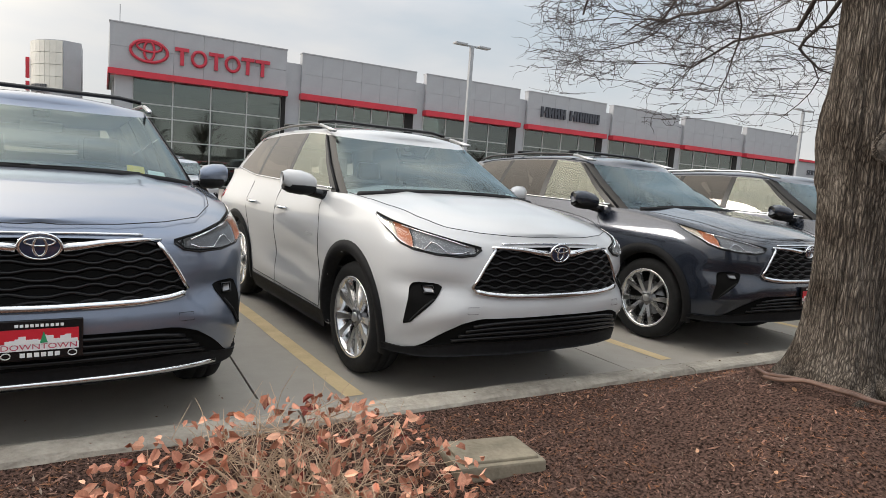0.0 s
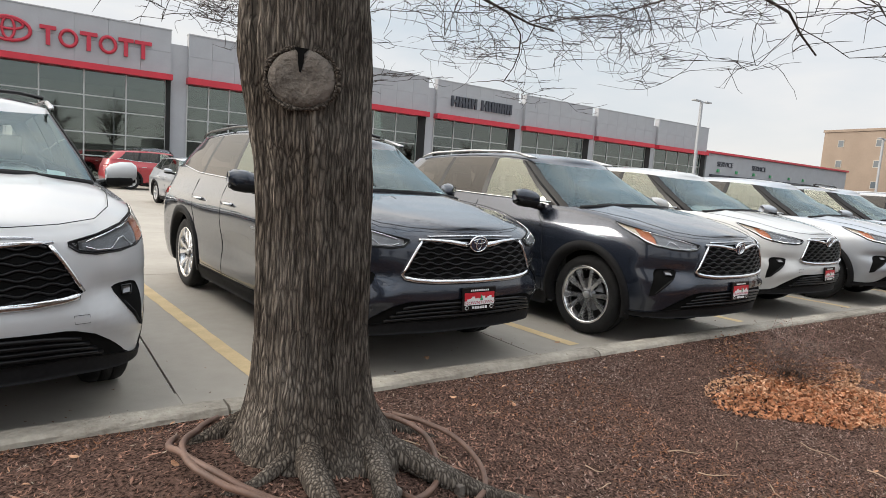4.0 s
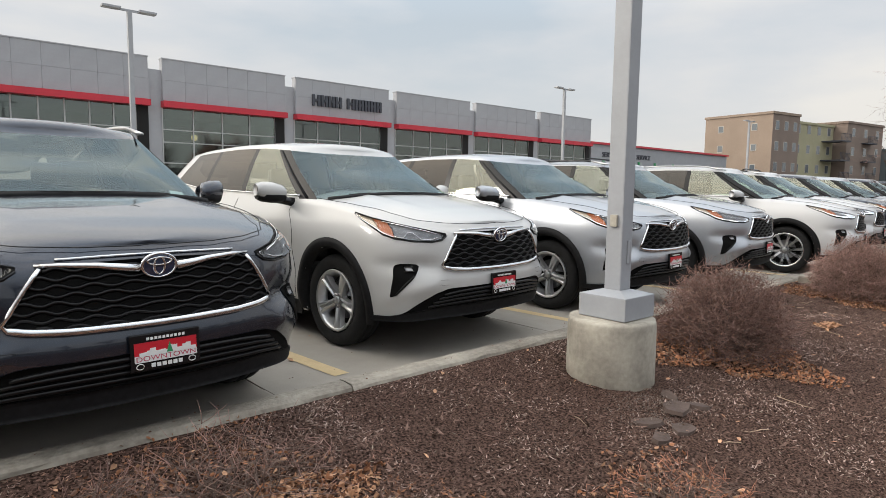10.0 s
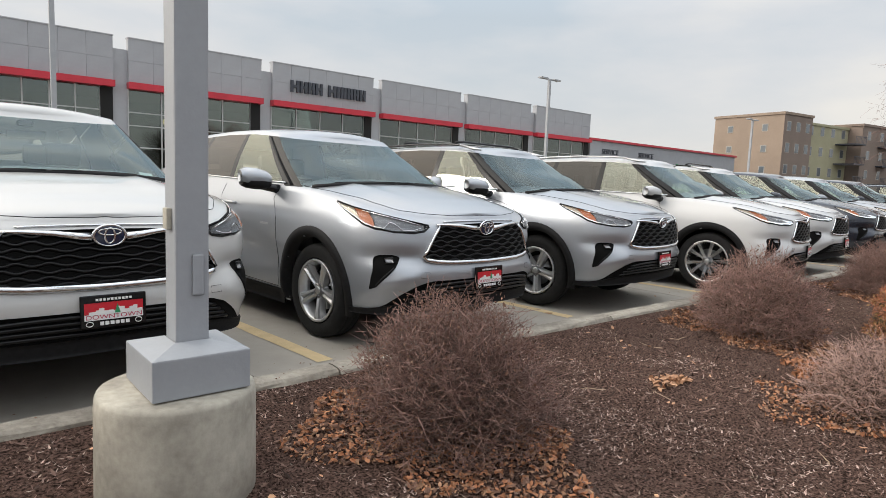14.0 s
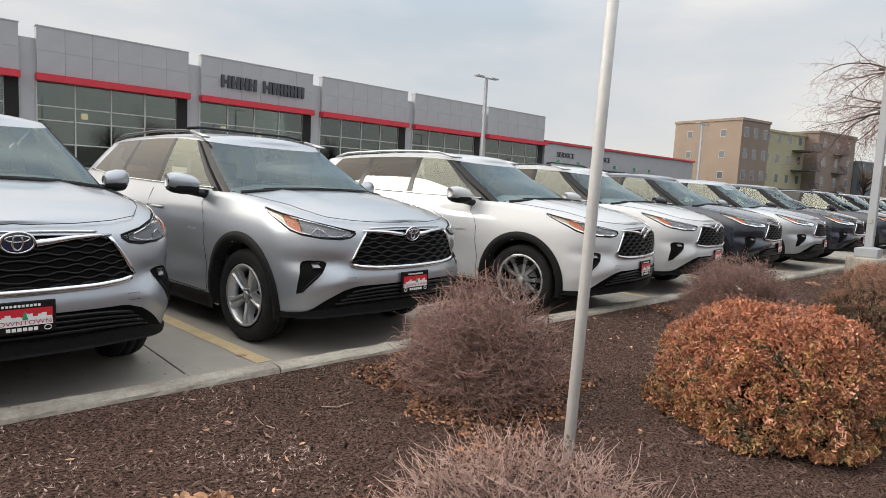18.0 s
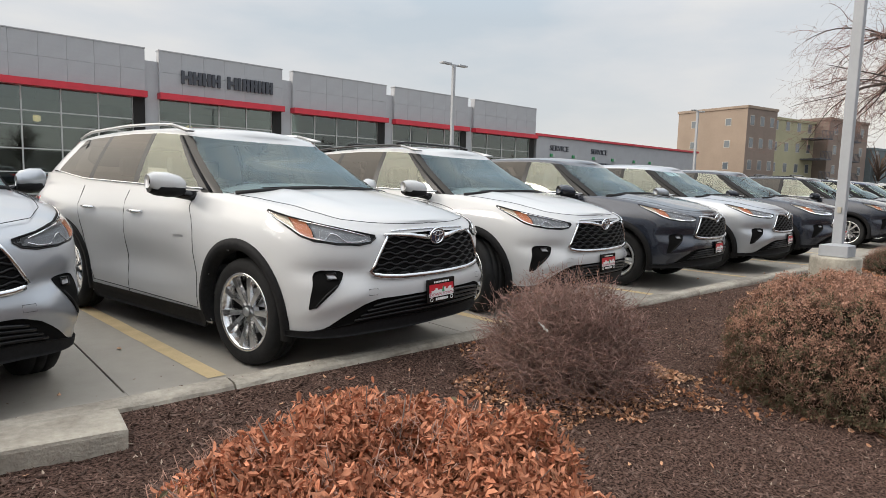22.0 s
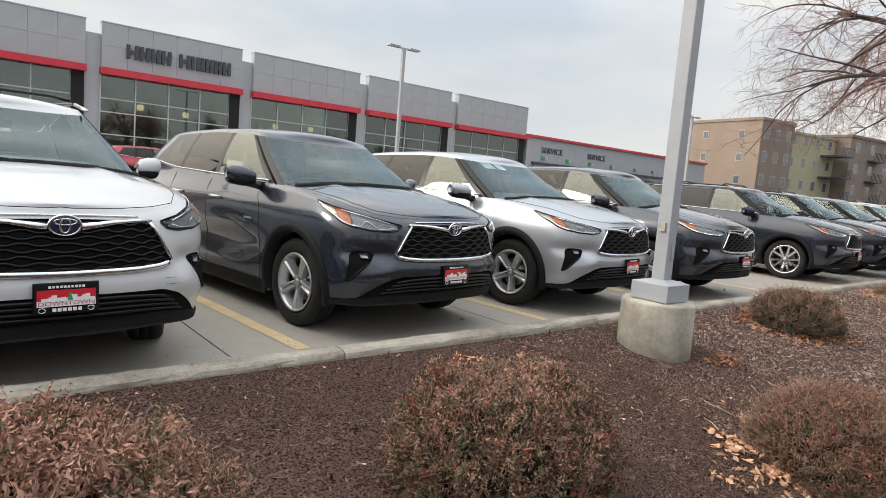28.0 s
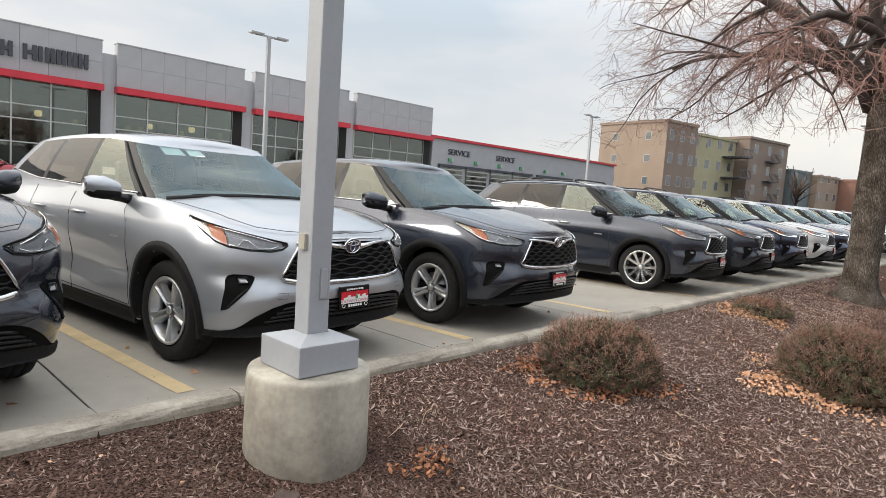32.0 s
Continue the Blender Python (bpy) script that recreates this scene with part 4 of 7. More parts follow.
        part("light_strip", skin_line("light_strip", M_chrome, [(0.385, 0.938), (0.43, 0.922), (0.50, 0.921), (0.555, 0.965), (0.585, 0.972), (0.635, 0.930), (0.70, 0.942)], 0.0034, 5, 0.012, False, s), lamp)
        part("light_strip", skin_line("light_strip", M_chrome, [(0.39, 0.958), (0.47, 0.982), (0.60, 1.012), (0.74, 1.042)], 0.0046, 5, 0.012, False, s), lamp)
        part("lamp_lens", skin_patch("lamp_lens", M_lens, 0.335, 0.95, HTi, HBi, 22, 4, 0.0135, 0.008, False, s), lamp).visible_shadow = False
        part("lamp_edge", skin_line("lamp_edge", M_seam, HT, 0.0045, 5, 0.004, False, s), lamp)
        part("lamp_edge", skin_line("lamp_edge", M_gloss, HB, 0.006, 5, 0.004, False, s), lamp)
        part("fog_pocket", skin_patch("fog_pocket", M_deep, 0.51, 0.785, [(0.51, 0.728), (0.525, 0.740), (0.56, 0.746), (0.645, 0.745), (0.685, 0.732), (0.715, 0.695), (0.748, 0.620), (0.770, 0.545), (0.785, 0.508)], [(0.51, 0.722), (0.522, 0.702), (0.565, 0.657), (0.65, 0.583), (0.74, 0.510), (0.785, 0.496)], 30, 8, 0.005, 0.03, False, s), car)
        part("fog_lamp", skin_patch("fog_lamp", M_disc, 0.565, 0.618, [(0, 0.722), (1, 0.718)], [(0, 0.690), (1, 0.686)], 6, 3, 0.014, 0.012, False, s), car, "small clear fog lamp")
        part("fog_bezel", skin_line("fog_bezel", M_gloss, [(0.558, 0.727), (0.626, 0.723), (0.626, 0.681), (0.558, 0.684)], 0.005, 5, 0.014, False, s, True), car)
        part("pocket_rib", skin_line("pocket_rib", M_black, [(0.575, 0.655), (0.66, 0.590), (0.735, 0.52)], 0.008, 5, 0.006, False, s), car)
        part("tail_lamp", skin_patch("tail_lamp", M_redlamp, 2.0, 2.75, [(2, 1.07), (2.75, 1.04)], [(2, 1.0), (2.3, 0.93), (2.75, 0.93)], 14, 3, 0.008, 0.02, False, s), car, "red tail lamp")
        part("tow_cover_line", skin_line("tow_cover_line", M_seam, [(0.34, 0.625), (0.40, 0.625), (0.405, 0.585), (0.345, 0.585)], 0.0011, 4, 0.0, False, s, True), car)
        # mirror
        mir = part("door_mirror", None, car)
        mir.empty_display_size = 0.1
        mv, mf = [], []
        for i, (dx, w, h) in enumerate(((0.0, 0.04, 0.035), (0.03, 0.075, 0.062), (0.10, 0.088, 0.074), (0.18, 0.080, 0.068), (0.215, 0.05, 0.045))):
            for k in range(14):
                a = 2 * math.pi * k / 14
                ca, sa = math.cos(a), math.sin(a)
                mv.append((s * (0.945 + dx), 1.70 + 0.03 * i + w * ca * (1.15 if ca < 0 else 0.55), 1.245 + 1.12 * h * math.copysign(abs(sa) ** 0.8, sa) + 0.02 * (dx / 0.2)))
        rows = 5
        mf = [(r * 14 + k, r * 14 + (k + 1) % 14, (r + 1) * 14 + (k + 1) % 14, (r + 1) * 14 + k) for r in range(rows - 1) for k in range(14)]
        mf += [tuple(range(14)), tuple(reversed(range(56, 70)))]
        part("mirror_cap", mesh_of("mirror_cap", mv, mf, PAINT["white"]), mir)
        low = [(0.94 * (v[0] - s * 1.05) + s * 1.045, v[1] + 0.002, 1.222 + (v[2] - 1.245) * 0.78 - 0.012) for v in mv]
        part("mirror_shell", mesh_of("mirror_shell", low, mf, M_black), mir, "black lower mirror shell")
        face = [(s * (0.965 + 0.07 * (1 + 0.9 * math.cos(a))), 1.845, 1.25 + 0.055 * math.sin(a)) for a in [2 * math.pi * k / 16 for k in range(16)]]
        part("mirror_glass", mesh_of("mirror_glass", face, [tuple(range(16))], M_chrome, False), mir)
        part("mirror_stem", tube("mirror_stem", [(s * 0.84, 1.69, 1.160), (s * 0.90, 1.715, 1.170), (s * 0.98, 1.745, 1.185), (s * 1.07, 1.78, 1.20)], [0.045, 0.038, 0.036, 0.030], M_gloss, 8), mir, "black mirror foot")
        # handles
        for y in (2.46, 3.30):
            p = car_skin(side_u(y), 1.015)
            q = [(s * (p[0] + o), y + d, 1.015 + 0.012 * d) for d, o in ((-0.10, 0.0), (-0.075, 0.032), (0.0, 0.040), (0.075, 0.032), (0.10, 0.0))]
            part("door_handle", tube("door_handle", q, [0.012, 0.014, 0.015, 0.014, 0.012], M_chrome if style == "chrome" else M_alloy, 8), car)
        part("hybrid_badge", box("hybrid_badge", min(s * 0.934, s * 0.944), max(s * 0.934, s * 0.944), 1.72, 1.86, 0.855, 0.873, M_alloy), car)
    # rails
    if rails != "none":
        for s in (1, -1):
            mt = M_gloss if rails == "black" else M_alloy
            q = []
            for k in range(18):
                y = 2.12 + 2.0 * k / 17
                lift = 0.036 * min(1, k / 1.5, (17 - k) / 1.5)
                q.append((s * (0.665 - 0.02 * (k / 17)), y, smooth_table(y, ROOF) + 0.004 + lift))
            part("roof_rail", tube("roof_rail", q, 0.014, mt, 6), car)
            q0, q1 = q[0], q[2]
            part("rail_foot", tube("rail_foot", [(q0[0], q0[1] - 0.10, q0[2] - 0.005), (q0[0], q0[1], q0[2] + 0.008), q1], [0.010, 0.018, 0.015], M_alloy, 6), car)
        if rails == "black":
            for y in (2.45, 3.35):
                z = smooth_table(y, ROOF) + 0.085
                part("cross_bar", tube("cross_bar", [(-0.65, y, z - 0.02), (-0.5, y, z), (0.5, y, z), (0.65, y, z - 0.02)], 0.016, M_gloss, 6), car)
    # cabin
    part("dashboard", box("dashboard", -0.74, 0.74, 1.40, 1.95, 0.95, 1.17, M_cabin, 0.05), car)
    part("cabin_floor", box("cabin_floor", -0.78, 0.78, 1.45, 4.6, 0.40, 0.46, M_cabin), car)
    for y in (2.35, 3.25):
        for s in (1, -1):
            seat = part("car_seat", box("car_seat", s * 0.40 - 0.25, s * 0.40 + 0.25, y - 0.25, y + 0.25, 0.55, 0.75, M_seat, 0.05), car)
            part("seat_back", box("seat_back", s * 0.40 - 0.24, s * 0.40 + 0.24, y + 0.22, y + 0.36, 0.70, 1.26, M_seat, 0.05), seat)
            part("head_rest", box("head_rest", s * 0.40 - 0.13, s * 0.40 + 0.13, y + 0.27, y + 0.36, 1.29, 1.48, M_seat, 0.035), seat)
    wheel_ring = [(-0.38 + 0.18 * math.cos(a), 1.98 + 0.06 * math.sin(a), 1.05 + 0.17 * math.sin(a)) for a in [k * math.pi / 10 for k in range(20)]]
    part("steering_wheel", tube("steering_wheel", [(-p[0], p[1], p[2]) for p in wheel_ring], 0.015, M_cabin, 5, True), car)
    part("rear_mirror", box("rear_mirror", -0.12, 0.12, 1.90, 1.93, 1.47, 1.53, M_black, 0.01), car)
    part("rearview_housing", box("rearview_housing", -0.045, 0.045, 1.90, 1.98, 1.56, 1.60, M_black, 0.01), car)
    # wheels
    kit = wheel_meshes(style)
    for y, _, _ in ARCHES:
        for s in (1, -1):
            wh = part("wheel", None, car, "", pose(s * 0.800, y, 0.38, 0 if s > 0 else 0, 0, 0 if s > 0 else 180) @ pose(0, 0, 0, 37 * (y > 2) + 11 * s))
            wh.empty_display_size = 0.1
            for nm, me in zip(("tyre", "rim", "spokes", "hub_cap", "brake_disc", "wheel_back", "hub_plate"), kit):
                part(nm, me, wh)
    return car


def screen_point(x, t, off=-0.012):
    """A point on the inner side of the windscreen: x across, t from its foot to its head."""
    w = 0.848 - 0.205 * t + 0.018 * math.sin(t * math.pi)
    p = math.asin(min(1, (abs(x) / w) ** 1.25))
    y = 1.14 + 0.79 * t + 0.30 * (1 - math.cos(p) ** 0.8)
    zb = smooth_table(y, HOOD) * (1 - (abs(x) / w) ** 2.6) + (lerp_table(y, ZTOP) - 0.015) * (abs(x) / w) ** 2.6 - 0.012
    return x, y - off * 0.5, zb + (smooth_table(y, ROOF) - zb) * t + off * 0.85


def screen_paper(car, name, x0, x1, t0, t1, mat, label=""):
    vs = [screen_point(x0 + (x1 - x0) * i / 4, t0 + (t1 - t0) * j / 3) for j in range(4) for i in range(5)]
    return part(name, mesh_of(name, vs, grid_faces(4, 5), mat), car, label)


def repaint(car, paint):
    for o in car.children_recursive:
        if o.type == "MESH" and o.data.materials and o.data.materials[0] == PAINT["white"]:
            o.material_slots[0].link = "OBJECT"
            o.material_slots[0].material = PAINT[paint]


# ---- setting ----
def kerb_y(x):
    """The far top edge of the kerb, along the walk."""
    return 0.66 + 0.010 * min(x, 10.0)


BED_FALL = [(-8, 0.12), (7, 0.145), (10, 0.145), (12, 0.09), (14, 0.05), (18, 0.065), (21, 0.09), (24, 0.145), (26, 0.16), (62, 0.16)]


def bed_z(x, y):
    """The height of the planted bed, which falls away from the kerb towards the walk."""
    d = max(0.0, kerb_y(x) - 0.2 - y)
    z = 0.112 - 0.03 * max(0.0, min(1.0, (x - 20) / 5)) - lerp_table(x, BED_FALL) * (min(d, 2.6) + 0.3 * max(0.0, min(d, 4.0) - 2.6))
    z += 0.41 * math.exp(-((x - 3.5) / 0.82) ** 2 / 2 - ((y + 0.75) / 0.82) ** 2 / 2) * min(1, d / 0.5)      # mound round the near tree
    z += min(1, d / 0.2) * (0.020 * noise.noise((x * 0.9, y * 0.9, 0.3)) + 0.013 * noise.noise((x * 3.1, y * 3.1, 1.7))
                            + 0.011 * noise.noise((x * 7.3, y * 7.3, 4.1)) + 0.006 * noise.noise((x * 17, y * 17, 8.2)))
    e = max(0.0, min(1.0, (x + 8) / 3, (62 - x) / 4, (y + 7.5) / 2.5))
    return z * e - 0.055 * (1 - e)


def sheet(name, x0, x1, y0, y1, z, mat, kind="structure", label="", category=""):
    me = mesh_of(name, [(x0, y0, z), (x1, y0, z), (x1, y1, z), (x0, y1, z)], [(0, 1, 2, 3)], mat, False)
    return thing(name, None, label, category, "", kind, me)


gv = [(x, y, -0.06) for y in (-1500, -7.5, 0.45, 1500) for x in (-1500, -8, 62, 1500)]
gf = [f for k, f in enumerate(grid_faces(4, 4)) if k != 4]      # left open where the planted bed lies
thing("ground", None, "bare dull ground reaching to the horizon", "ground", "", "structure", mesh_of("ground", gv, gf, M_ground, False))
lot = sheet("pavement", -40, 150, 0.4, 36.0, -0.022, M_joint, label="grey concrete car park with dark joints", category="pavement")
# out of view: dark asphalt assumed here for what the car fronts mirror
sheet("road", -120, 220, -26, -8, -0.03, M_asphalt, label="unseen asphalt street assumed beside the planted bed", category="road")

# planted bed
bed_xs = [-8 + 0.3 * i for i in range(20)] + [-2 + 0.05 * i for i in range(760)] + [36 + 0.4 * i for i in range(66)]
bed_fs = [1 - 0.0052 * i for i in range(88)] + [0.5424 * (1 - i / 22) for i in range(23)]
bv = []
for f in reversed(bed_fs):
    for x in bed_xs:
        y = -7.5 + (kerb_y(x) - 0.16 + 7.5) * f
        bv.append((x, y, bed_z(x, y)))
bf = grid_faces(len(bed_fs), len(bed_xs))
bed = thing("planted_bed", None, "dark bark mulch bed strewn with dry litter", "mulch bed", "", "structure", mesh_of("planted_bed", bv, bf, M_mulch))

# kerb stones
rnd = random.Random(3)
KERB_L = 2.80
kerb = thing("kerb", None, "pale worn concrete kerb in long pieces", "kerb", "", "structure")
kerb.empty_display_size = 0.2
prof = [(-0.175, -0.05), (-0.172, 0.112), (-0.164, 0.132), (-0.146, 0.145), (-0.08, 0.150), (-0.030, 0.147), (-0.010, 0.136), (0.002, 0.112), (0.045, -0.01), (0.045, -0.05)]
def kerb_mesh(length, seed):
    r = random.Random(seed)
    vs, n = [], 25
    for i in range(n):
        x = 0.006 + (length - 0.012) * i / (n - 1)
        for k, (py, pz) in enumerate(prof):
            j = 0.005 if 1 <= k <= 7 else 0
            vs.append((x, py + r.uniform(-j, j), pz + r.uniform(-j, j) * 0.6))
    P = len(prof)
    fs = [(i * P + k, (i + 1) * P + k, (i + 1) * P + k + 1, i * P + k + 1) for i in range(n - 1) for k in range(P - 1)]
    fs += [tuple(range(P)), tuple(reversed([(n - 1) * P + k for k in range(P)]))]
    return mesh_of("kerb_stone", vs, fs, M_kerb, False)
kerb_kinds = [kerb_mesh(KERB_L, s) for s in range(4)]
for i in range(-4, 26):
    x = 0.95 + i * KERB_L
    part("kerb_stone", kerb_kinds[i % 4], kerb, "", pose(x, kerb_y(x), 0.0, 0, 0, math.degrees(0.010) if x < 8.6 else 0.0))

# concrete slabs of the car park
slab_mesh = {}
def slab(w, d):
    key = (round(w, 2), round(d, 2))
    if key not in slab_mesh:
        slab_mesh[key] = box("slab", 0.006, w - 0.006, 0.006, d - 0.006, -0.03, 0.0, M_concrete, 0.004)
    return slab_mesh[key]
LEAN = 4.0                                   # the stalls lean a little off square
STALL = 2.74
rows_y = [(1.0, 4.4), (5.4, 4.6), (10.0, 4.6), (14.6, 4.8), (19.4, 5.2), (24.6, 5.4), (30.0, 5.9)]
for j, (y, d) in enumerate(rows_y):
    w = STALL if j < 3 else STALL * 2
    for i in range(-6, 26 if j < 3 else 13):
        x = -1.85 + i * w - (y - 1.0) * math.tan(radians(LEAN))
        part("slab", slab(w, d), lot, "", pose(x, y, 0.0, 0, 0, 0))
part("gutter", box("gutter", -20, 75, 0.30, 1.25, -0.035, -0.004, M_concrete), lot)

# yellow lines
lines = thing("stall_lines", None, "worn yellow painted stall lines", "line marking", "", "structure")
lines.empty_display_size = 0.2
def line_mesh(seed):
    r = random.Random(seed)
    vs = []
    n = 22
    for i in range(n):
        y = 4.9 * i / (n - 1)
        vs += [(-0.062 + r.uniform(-.004, .004), y, 0.0), (0.062 + r.uniform(-.004, .004), y, 0.0)]
    return mesh_of("yellow_line", vs, [(2 * i, 2 * i + 1, 2 * i + 3, 2 * i + 2) for i in range(n - 1)], M_yellow, False)
line_kinds = [line_mesh(s) for s in range(3)]
for i in range(-2, 22):
    x = 1.44 + i * STALL
    part("yellow_line", line_kinds[i % 3], lines, "", pose(x, kerb_y(x) + 0.44, 0.004, 0, 0, LEAN))


# plain frontage over the street behind the walk, unseen, added to darken the cars' reflections
street = thing("street_frontage", None, "plain dull building front, unseen, added across the street to be mirrored", "building")
street.empty_display_size = 1.0
for i in range(14):
    x = -90 + 22 * i
    part("wall", box("wall", x, x + 21.6, -44, -33, 0, 3.0 + 1.5 * ((i * 7) % 4) / 3, M_frontage), street)


# ---- showroom ----
FY = 36.66                                   # the panels' plane
show = thing("showroom", None, "long grey panelled car showroom with red bands", "building")
show.empty_display_size = 1.0
def show_box(name, x0, x1, y0, y1, z0, z1, mat, label="", parent=None, bevel=0.0):
    return part(name, box(name, x0, x1, y0, y1, z0, z1, mat, bevel), parent or show, label)

def panel_front(x0, x1, z0, z1, cols, rows_, depth=0.06, y=FY):
    """Cladding panels with open joints before a dark backing."""
    show_box("panel_backing", x0, x1, y + depth, y + 0.5, z0, z1, M_pier)
    w, h = (x1 - x0) / cols, (z1 - z0) / rows_
    me = box("panel", 0.005, w - 0.005, 0, depth, 0.005, h - 0.005, M_panel)
    for i in range(cols):
        for j in range(rows_):
            part("panel", me, show, "", pose(x0 + i * w, y, z0 + j * h))

def window_wall(x0, x1, z1, cols, y, door=False):
    """A shop window behind the panels: glass, mullions."""
    win = part("shop_window", box("shop_window", x0, x1, y, y + 0.02, 0.15, z1, M_bglass), show, "dark shop window with pale bars")
    win.visible_shadow = False
    w = (x1 - x0) / cols
    for i in range(cols + 1):
        show_box("mullion", x0 + i * w - 0.035, x0 + i * w + 0.035, y - 0.06, y + 0.04, 0.1, z1, M_mull, "", win)
    for z in (0.12, 1.3, 2.55, 3.80, 4.55):
        show_box("transom", x0, x1, y - 0.05, y + 0.04, z - 0.03, z + 0.03, M_mull, "", win)

BAYS = [10.92 + 8.74 * i for i in range(6)]
# corner tower
panel_front(0.36, 9.97, 6.22, 8.70, 6, 2)
show_box("red_band", 0.30, 10.02, FY - 0.35, FY + 0.4, 5.90, 6.22, M_redband, "bright red band")
show_box("column", 0.62, 1.50, FY + 0.05, FY + 0.9, 0, 5.9, M_pier)
window_wall(1.52, 9.75, 5.9, 4, FY + 0.25)
show_box("jamb", 9.75, 9.97, FY - 0.02, FY + 0.6, 0, 5.9, M_seam)
show_box("tower_side", 0.36, 0.80, FY + 0.5, FY + 9, 5.9, 8.70, M_panel)
show_box("side_band", 0.28, 0.42, FY - 0.3, FY + 9, 5.90, 6.22, M_redband)
for k in range(3):
    show_box("column", 0.55, 1.2, FY + 3.0 + 2.6 * k, FY + 3.7 + 2.6 * k, 0, 5.9, M_pier)
show_box("pier", 9.97, 10.92, FY + 0.25, FY + 0.9, 0, 8.03, M_pier)
for i, x in enumerate(BAYS):
    last = i == 5
    x1 = x + (8.35 if last else 7.95)
    panel_front(x, x1, 6.20, 8.66, 6, 2)
    show_box("coping", x - 0.03, x1 + 0.03, FY - 0.03, FY + 0.55, 8.66, 8.72, M_pier)
    show_box("red_band", x - 0.06, x1 + 0.02, FY - 0.35, FY + 0.4, 5.84, 6.20, M_redband, "bright red band")
    window_wall(x, x1 - 0.65, 5.84, 6 if i == 0 else 4, FY + 0.25, i == 0)
    show_box("jamb", x1 - 0.65, x1 - 0.02, FY + 0.1, FY + 0.5, 0, 5.84, M_seam)
    if not last:
        show_box("pier", x1, x + 8.74, FY + 0.25, FY + 0.9, 0, 8.03, M_pier)
show_box("coping", 0.33, 10.0, FY - 0.03, FY + 0.55, 8.70, 8.76, M_pier)
# entrance doors in the second bay
ent = part("entrance_door", box("entrance_door", 13.0, 15.8, FY + 0.13, FY + 0.17, 0.02, 2.55, M_bglass), show, "glazed entrance doors in white frames")
ent.visible_shadow = False
for x in (13.0, 13.93, 14.86, 15.8):
    show_box("door_frame", x - 0.07, x + 0.07, FY + 0.1, FY + 0.2, 0, 2.6, M_white, "", ent)
show_box("door_frame", 12.93, 15.87, FY + 0.1, FY + 0.2, 2.5, 2.66, M_white, "", ent)
# inside and roof
show_box("roof", 0.8, 63.2, FY + 0.9, FY + 26, 7.6, 7.9, M_pier)
show_box("inner_wall", 0.8, 63.2, FY + 9, FY + 9.3, 0, 7.6, M_inside)
show_box("inner_floor", 0.8, 63.2, FY + 0.3, FY + 9, -0.02, 0.06, M_floorin)
show_box("inner_ceiling", 0.8, 63.2, FY + 0.9, FY + 9, 6.0, 6.1, M_inside)
show_box("side_wall", 63.2, 63.5, FY + 0.5, FY + 26, 0, 8.6, M_pier)
show_box("back_wall", 0.8, 63.2, FY + 25.7, FY + 26, 0, 7.6, M_inside)
show_box("left_glass", 0.85, 0.87, FY + 0.9, FY + 9, 0, 5.9, M_bglass).visible_shadow = False
# pendant lamps behind the shop windows
M_glowlamp = material("warm_lamp_glass", (1.0, 0.72, 0.35), 0.5, emit=1.6)
pendant = None
for x, y, z in ((31.2, 3.2, 4.3), (34.0, 3.4, 4.2), (40.2, 3.2, 4.2), (43.0, 3.2, 4.3), (48.5, 3.3, 4.2), (51.0, 3.3, 4.3), (22.6, 3.2, 4.2)):
    m = pose(x, FY + y, z)
    if pendant is None:
        pendant = thing("pendant_lamp", m, "small warm glowing pendant lamp inside the showroom", "pendant lamp", "showroom pendants")
        pendant.empty_display_size = 0.2
        part("shade", lathe("shade", [(0.10, 0.0), (0.19, 0.06), (0.20, 0.30), (0.13, 0.36), (0.0, 0.37)], M_glowlamp, 16), pendant, "warm lit glass")
        part("cord", tube("cord", [(0, 0, 0.36), (0, 0, 6.0 - z)], 0.012, M_black, 6), pendant)
    else:
        tagged(copy_thing(pendant, m), "small warm glowing pendant lamp inside the showroom", "pendant lamp", "showroom pendants")
# the long low service wing
wing_w = thing("service_wing", None, "low grey service wing with a red roof band", "building")
wing_w.empty_display_size = 1.0
part("wall", box("wall", 63.3, 96.0, FY + 0.1, FY + 16, 0, 6.15, M_panel), wing_w)
part("red_band", box("red_band", 63.0, 96.2, FY - 0.1, FY + 0.4, 6.17, 6.40, M_redband), wing_w, "thin red roof band")
for x in (64.3, 67.9, 71.5, 75.1, 79.5, 83.0):
    dr = part("service_door", box("service_door", x, x + 3.0, FY - 0.02, FY + 0.2, 0, 3.7, M_bglass), wing_w, "ribbed glazed service door")
    for k in range(9):
        part("door_rib", box("door_rib", x, x + 3.0, FY - 0.05, FY, 0.1 + 0.42 * k, 0.2 + 0.42 * k, M_mull), dr)
    part("door_head", box("door_head", x - 0.2, x + 3.2, FY - 0.18, FY + 0.1, 3.72, 3.95, M_darksign), wing_w)
    for k, mt in enumerate((M_taggreen, M_mull)):
        part("door_signal", box("door_signal", x + 1.1 + 0.35 * k, x + 1.4 + 0.35 * k, FY - 0.05, FY + 0.1, 4.25, 4.55, mt), wing_w)
for x in (65.35, 72.3):
    ws = thing("service_sign", pose(x + 1.5, FY + 0.06, 5.1), "dark raised lettering on the grey service wing", "sign", "service signs")
    ws.empty_display_size = 0.3
    words("service_lettering", "SERVICE", 0.75, M_darksign, ws, pose(0, 0, 0, 90), 0.04, width=3.0)
for x in (86.4, 88.6, 90.8):
    part("white_board", box("white_board", x, x + 1.5, FY - 0.02, FY + 0.1, 2.6, 3.8, M_white), wing_w, "white board on the wall")
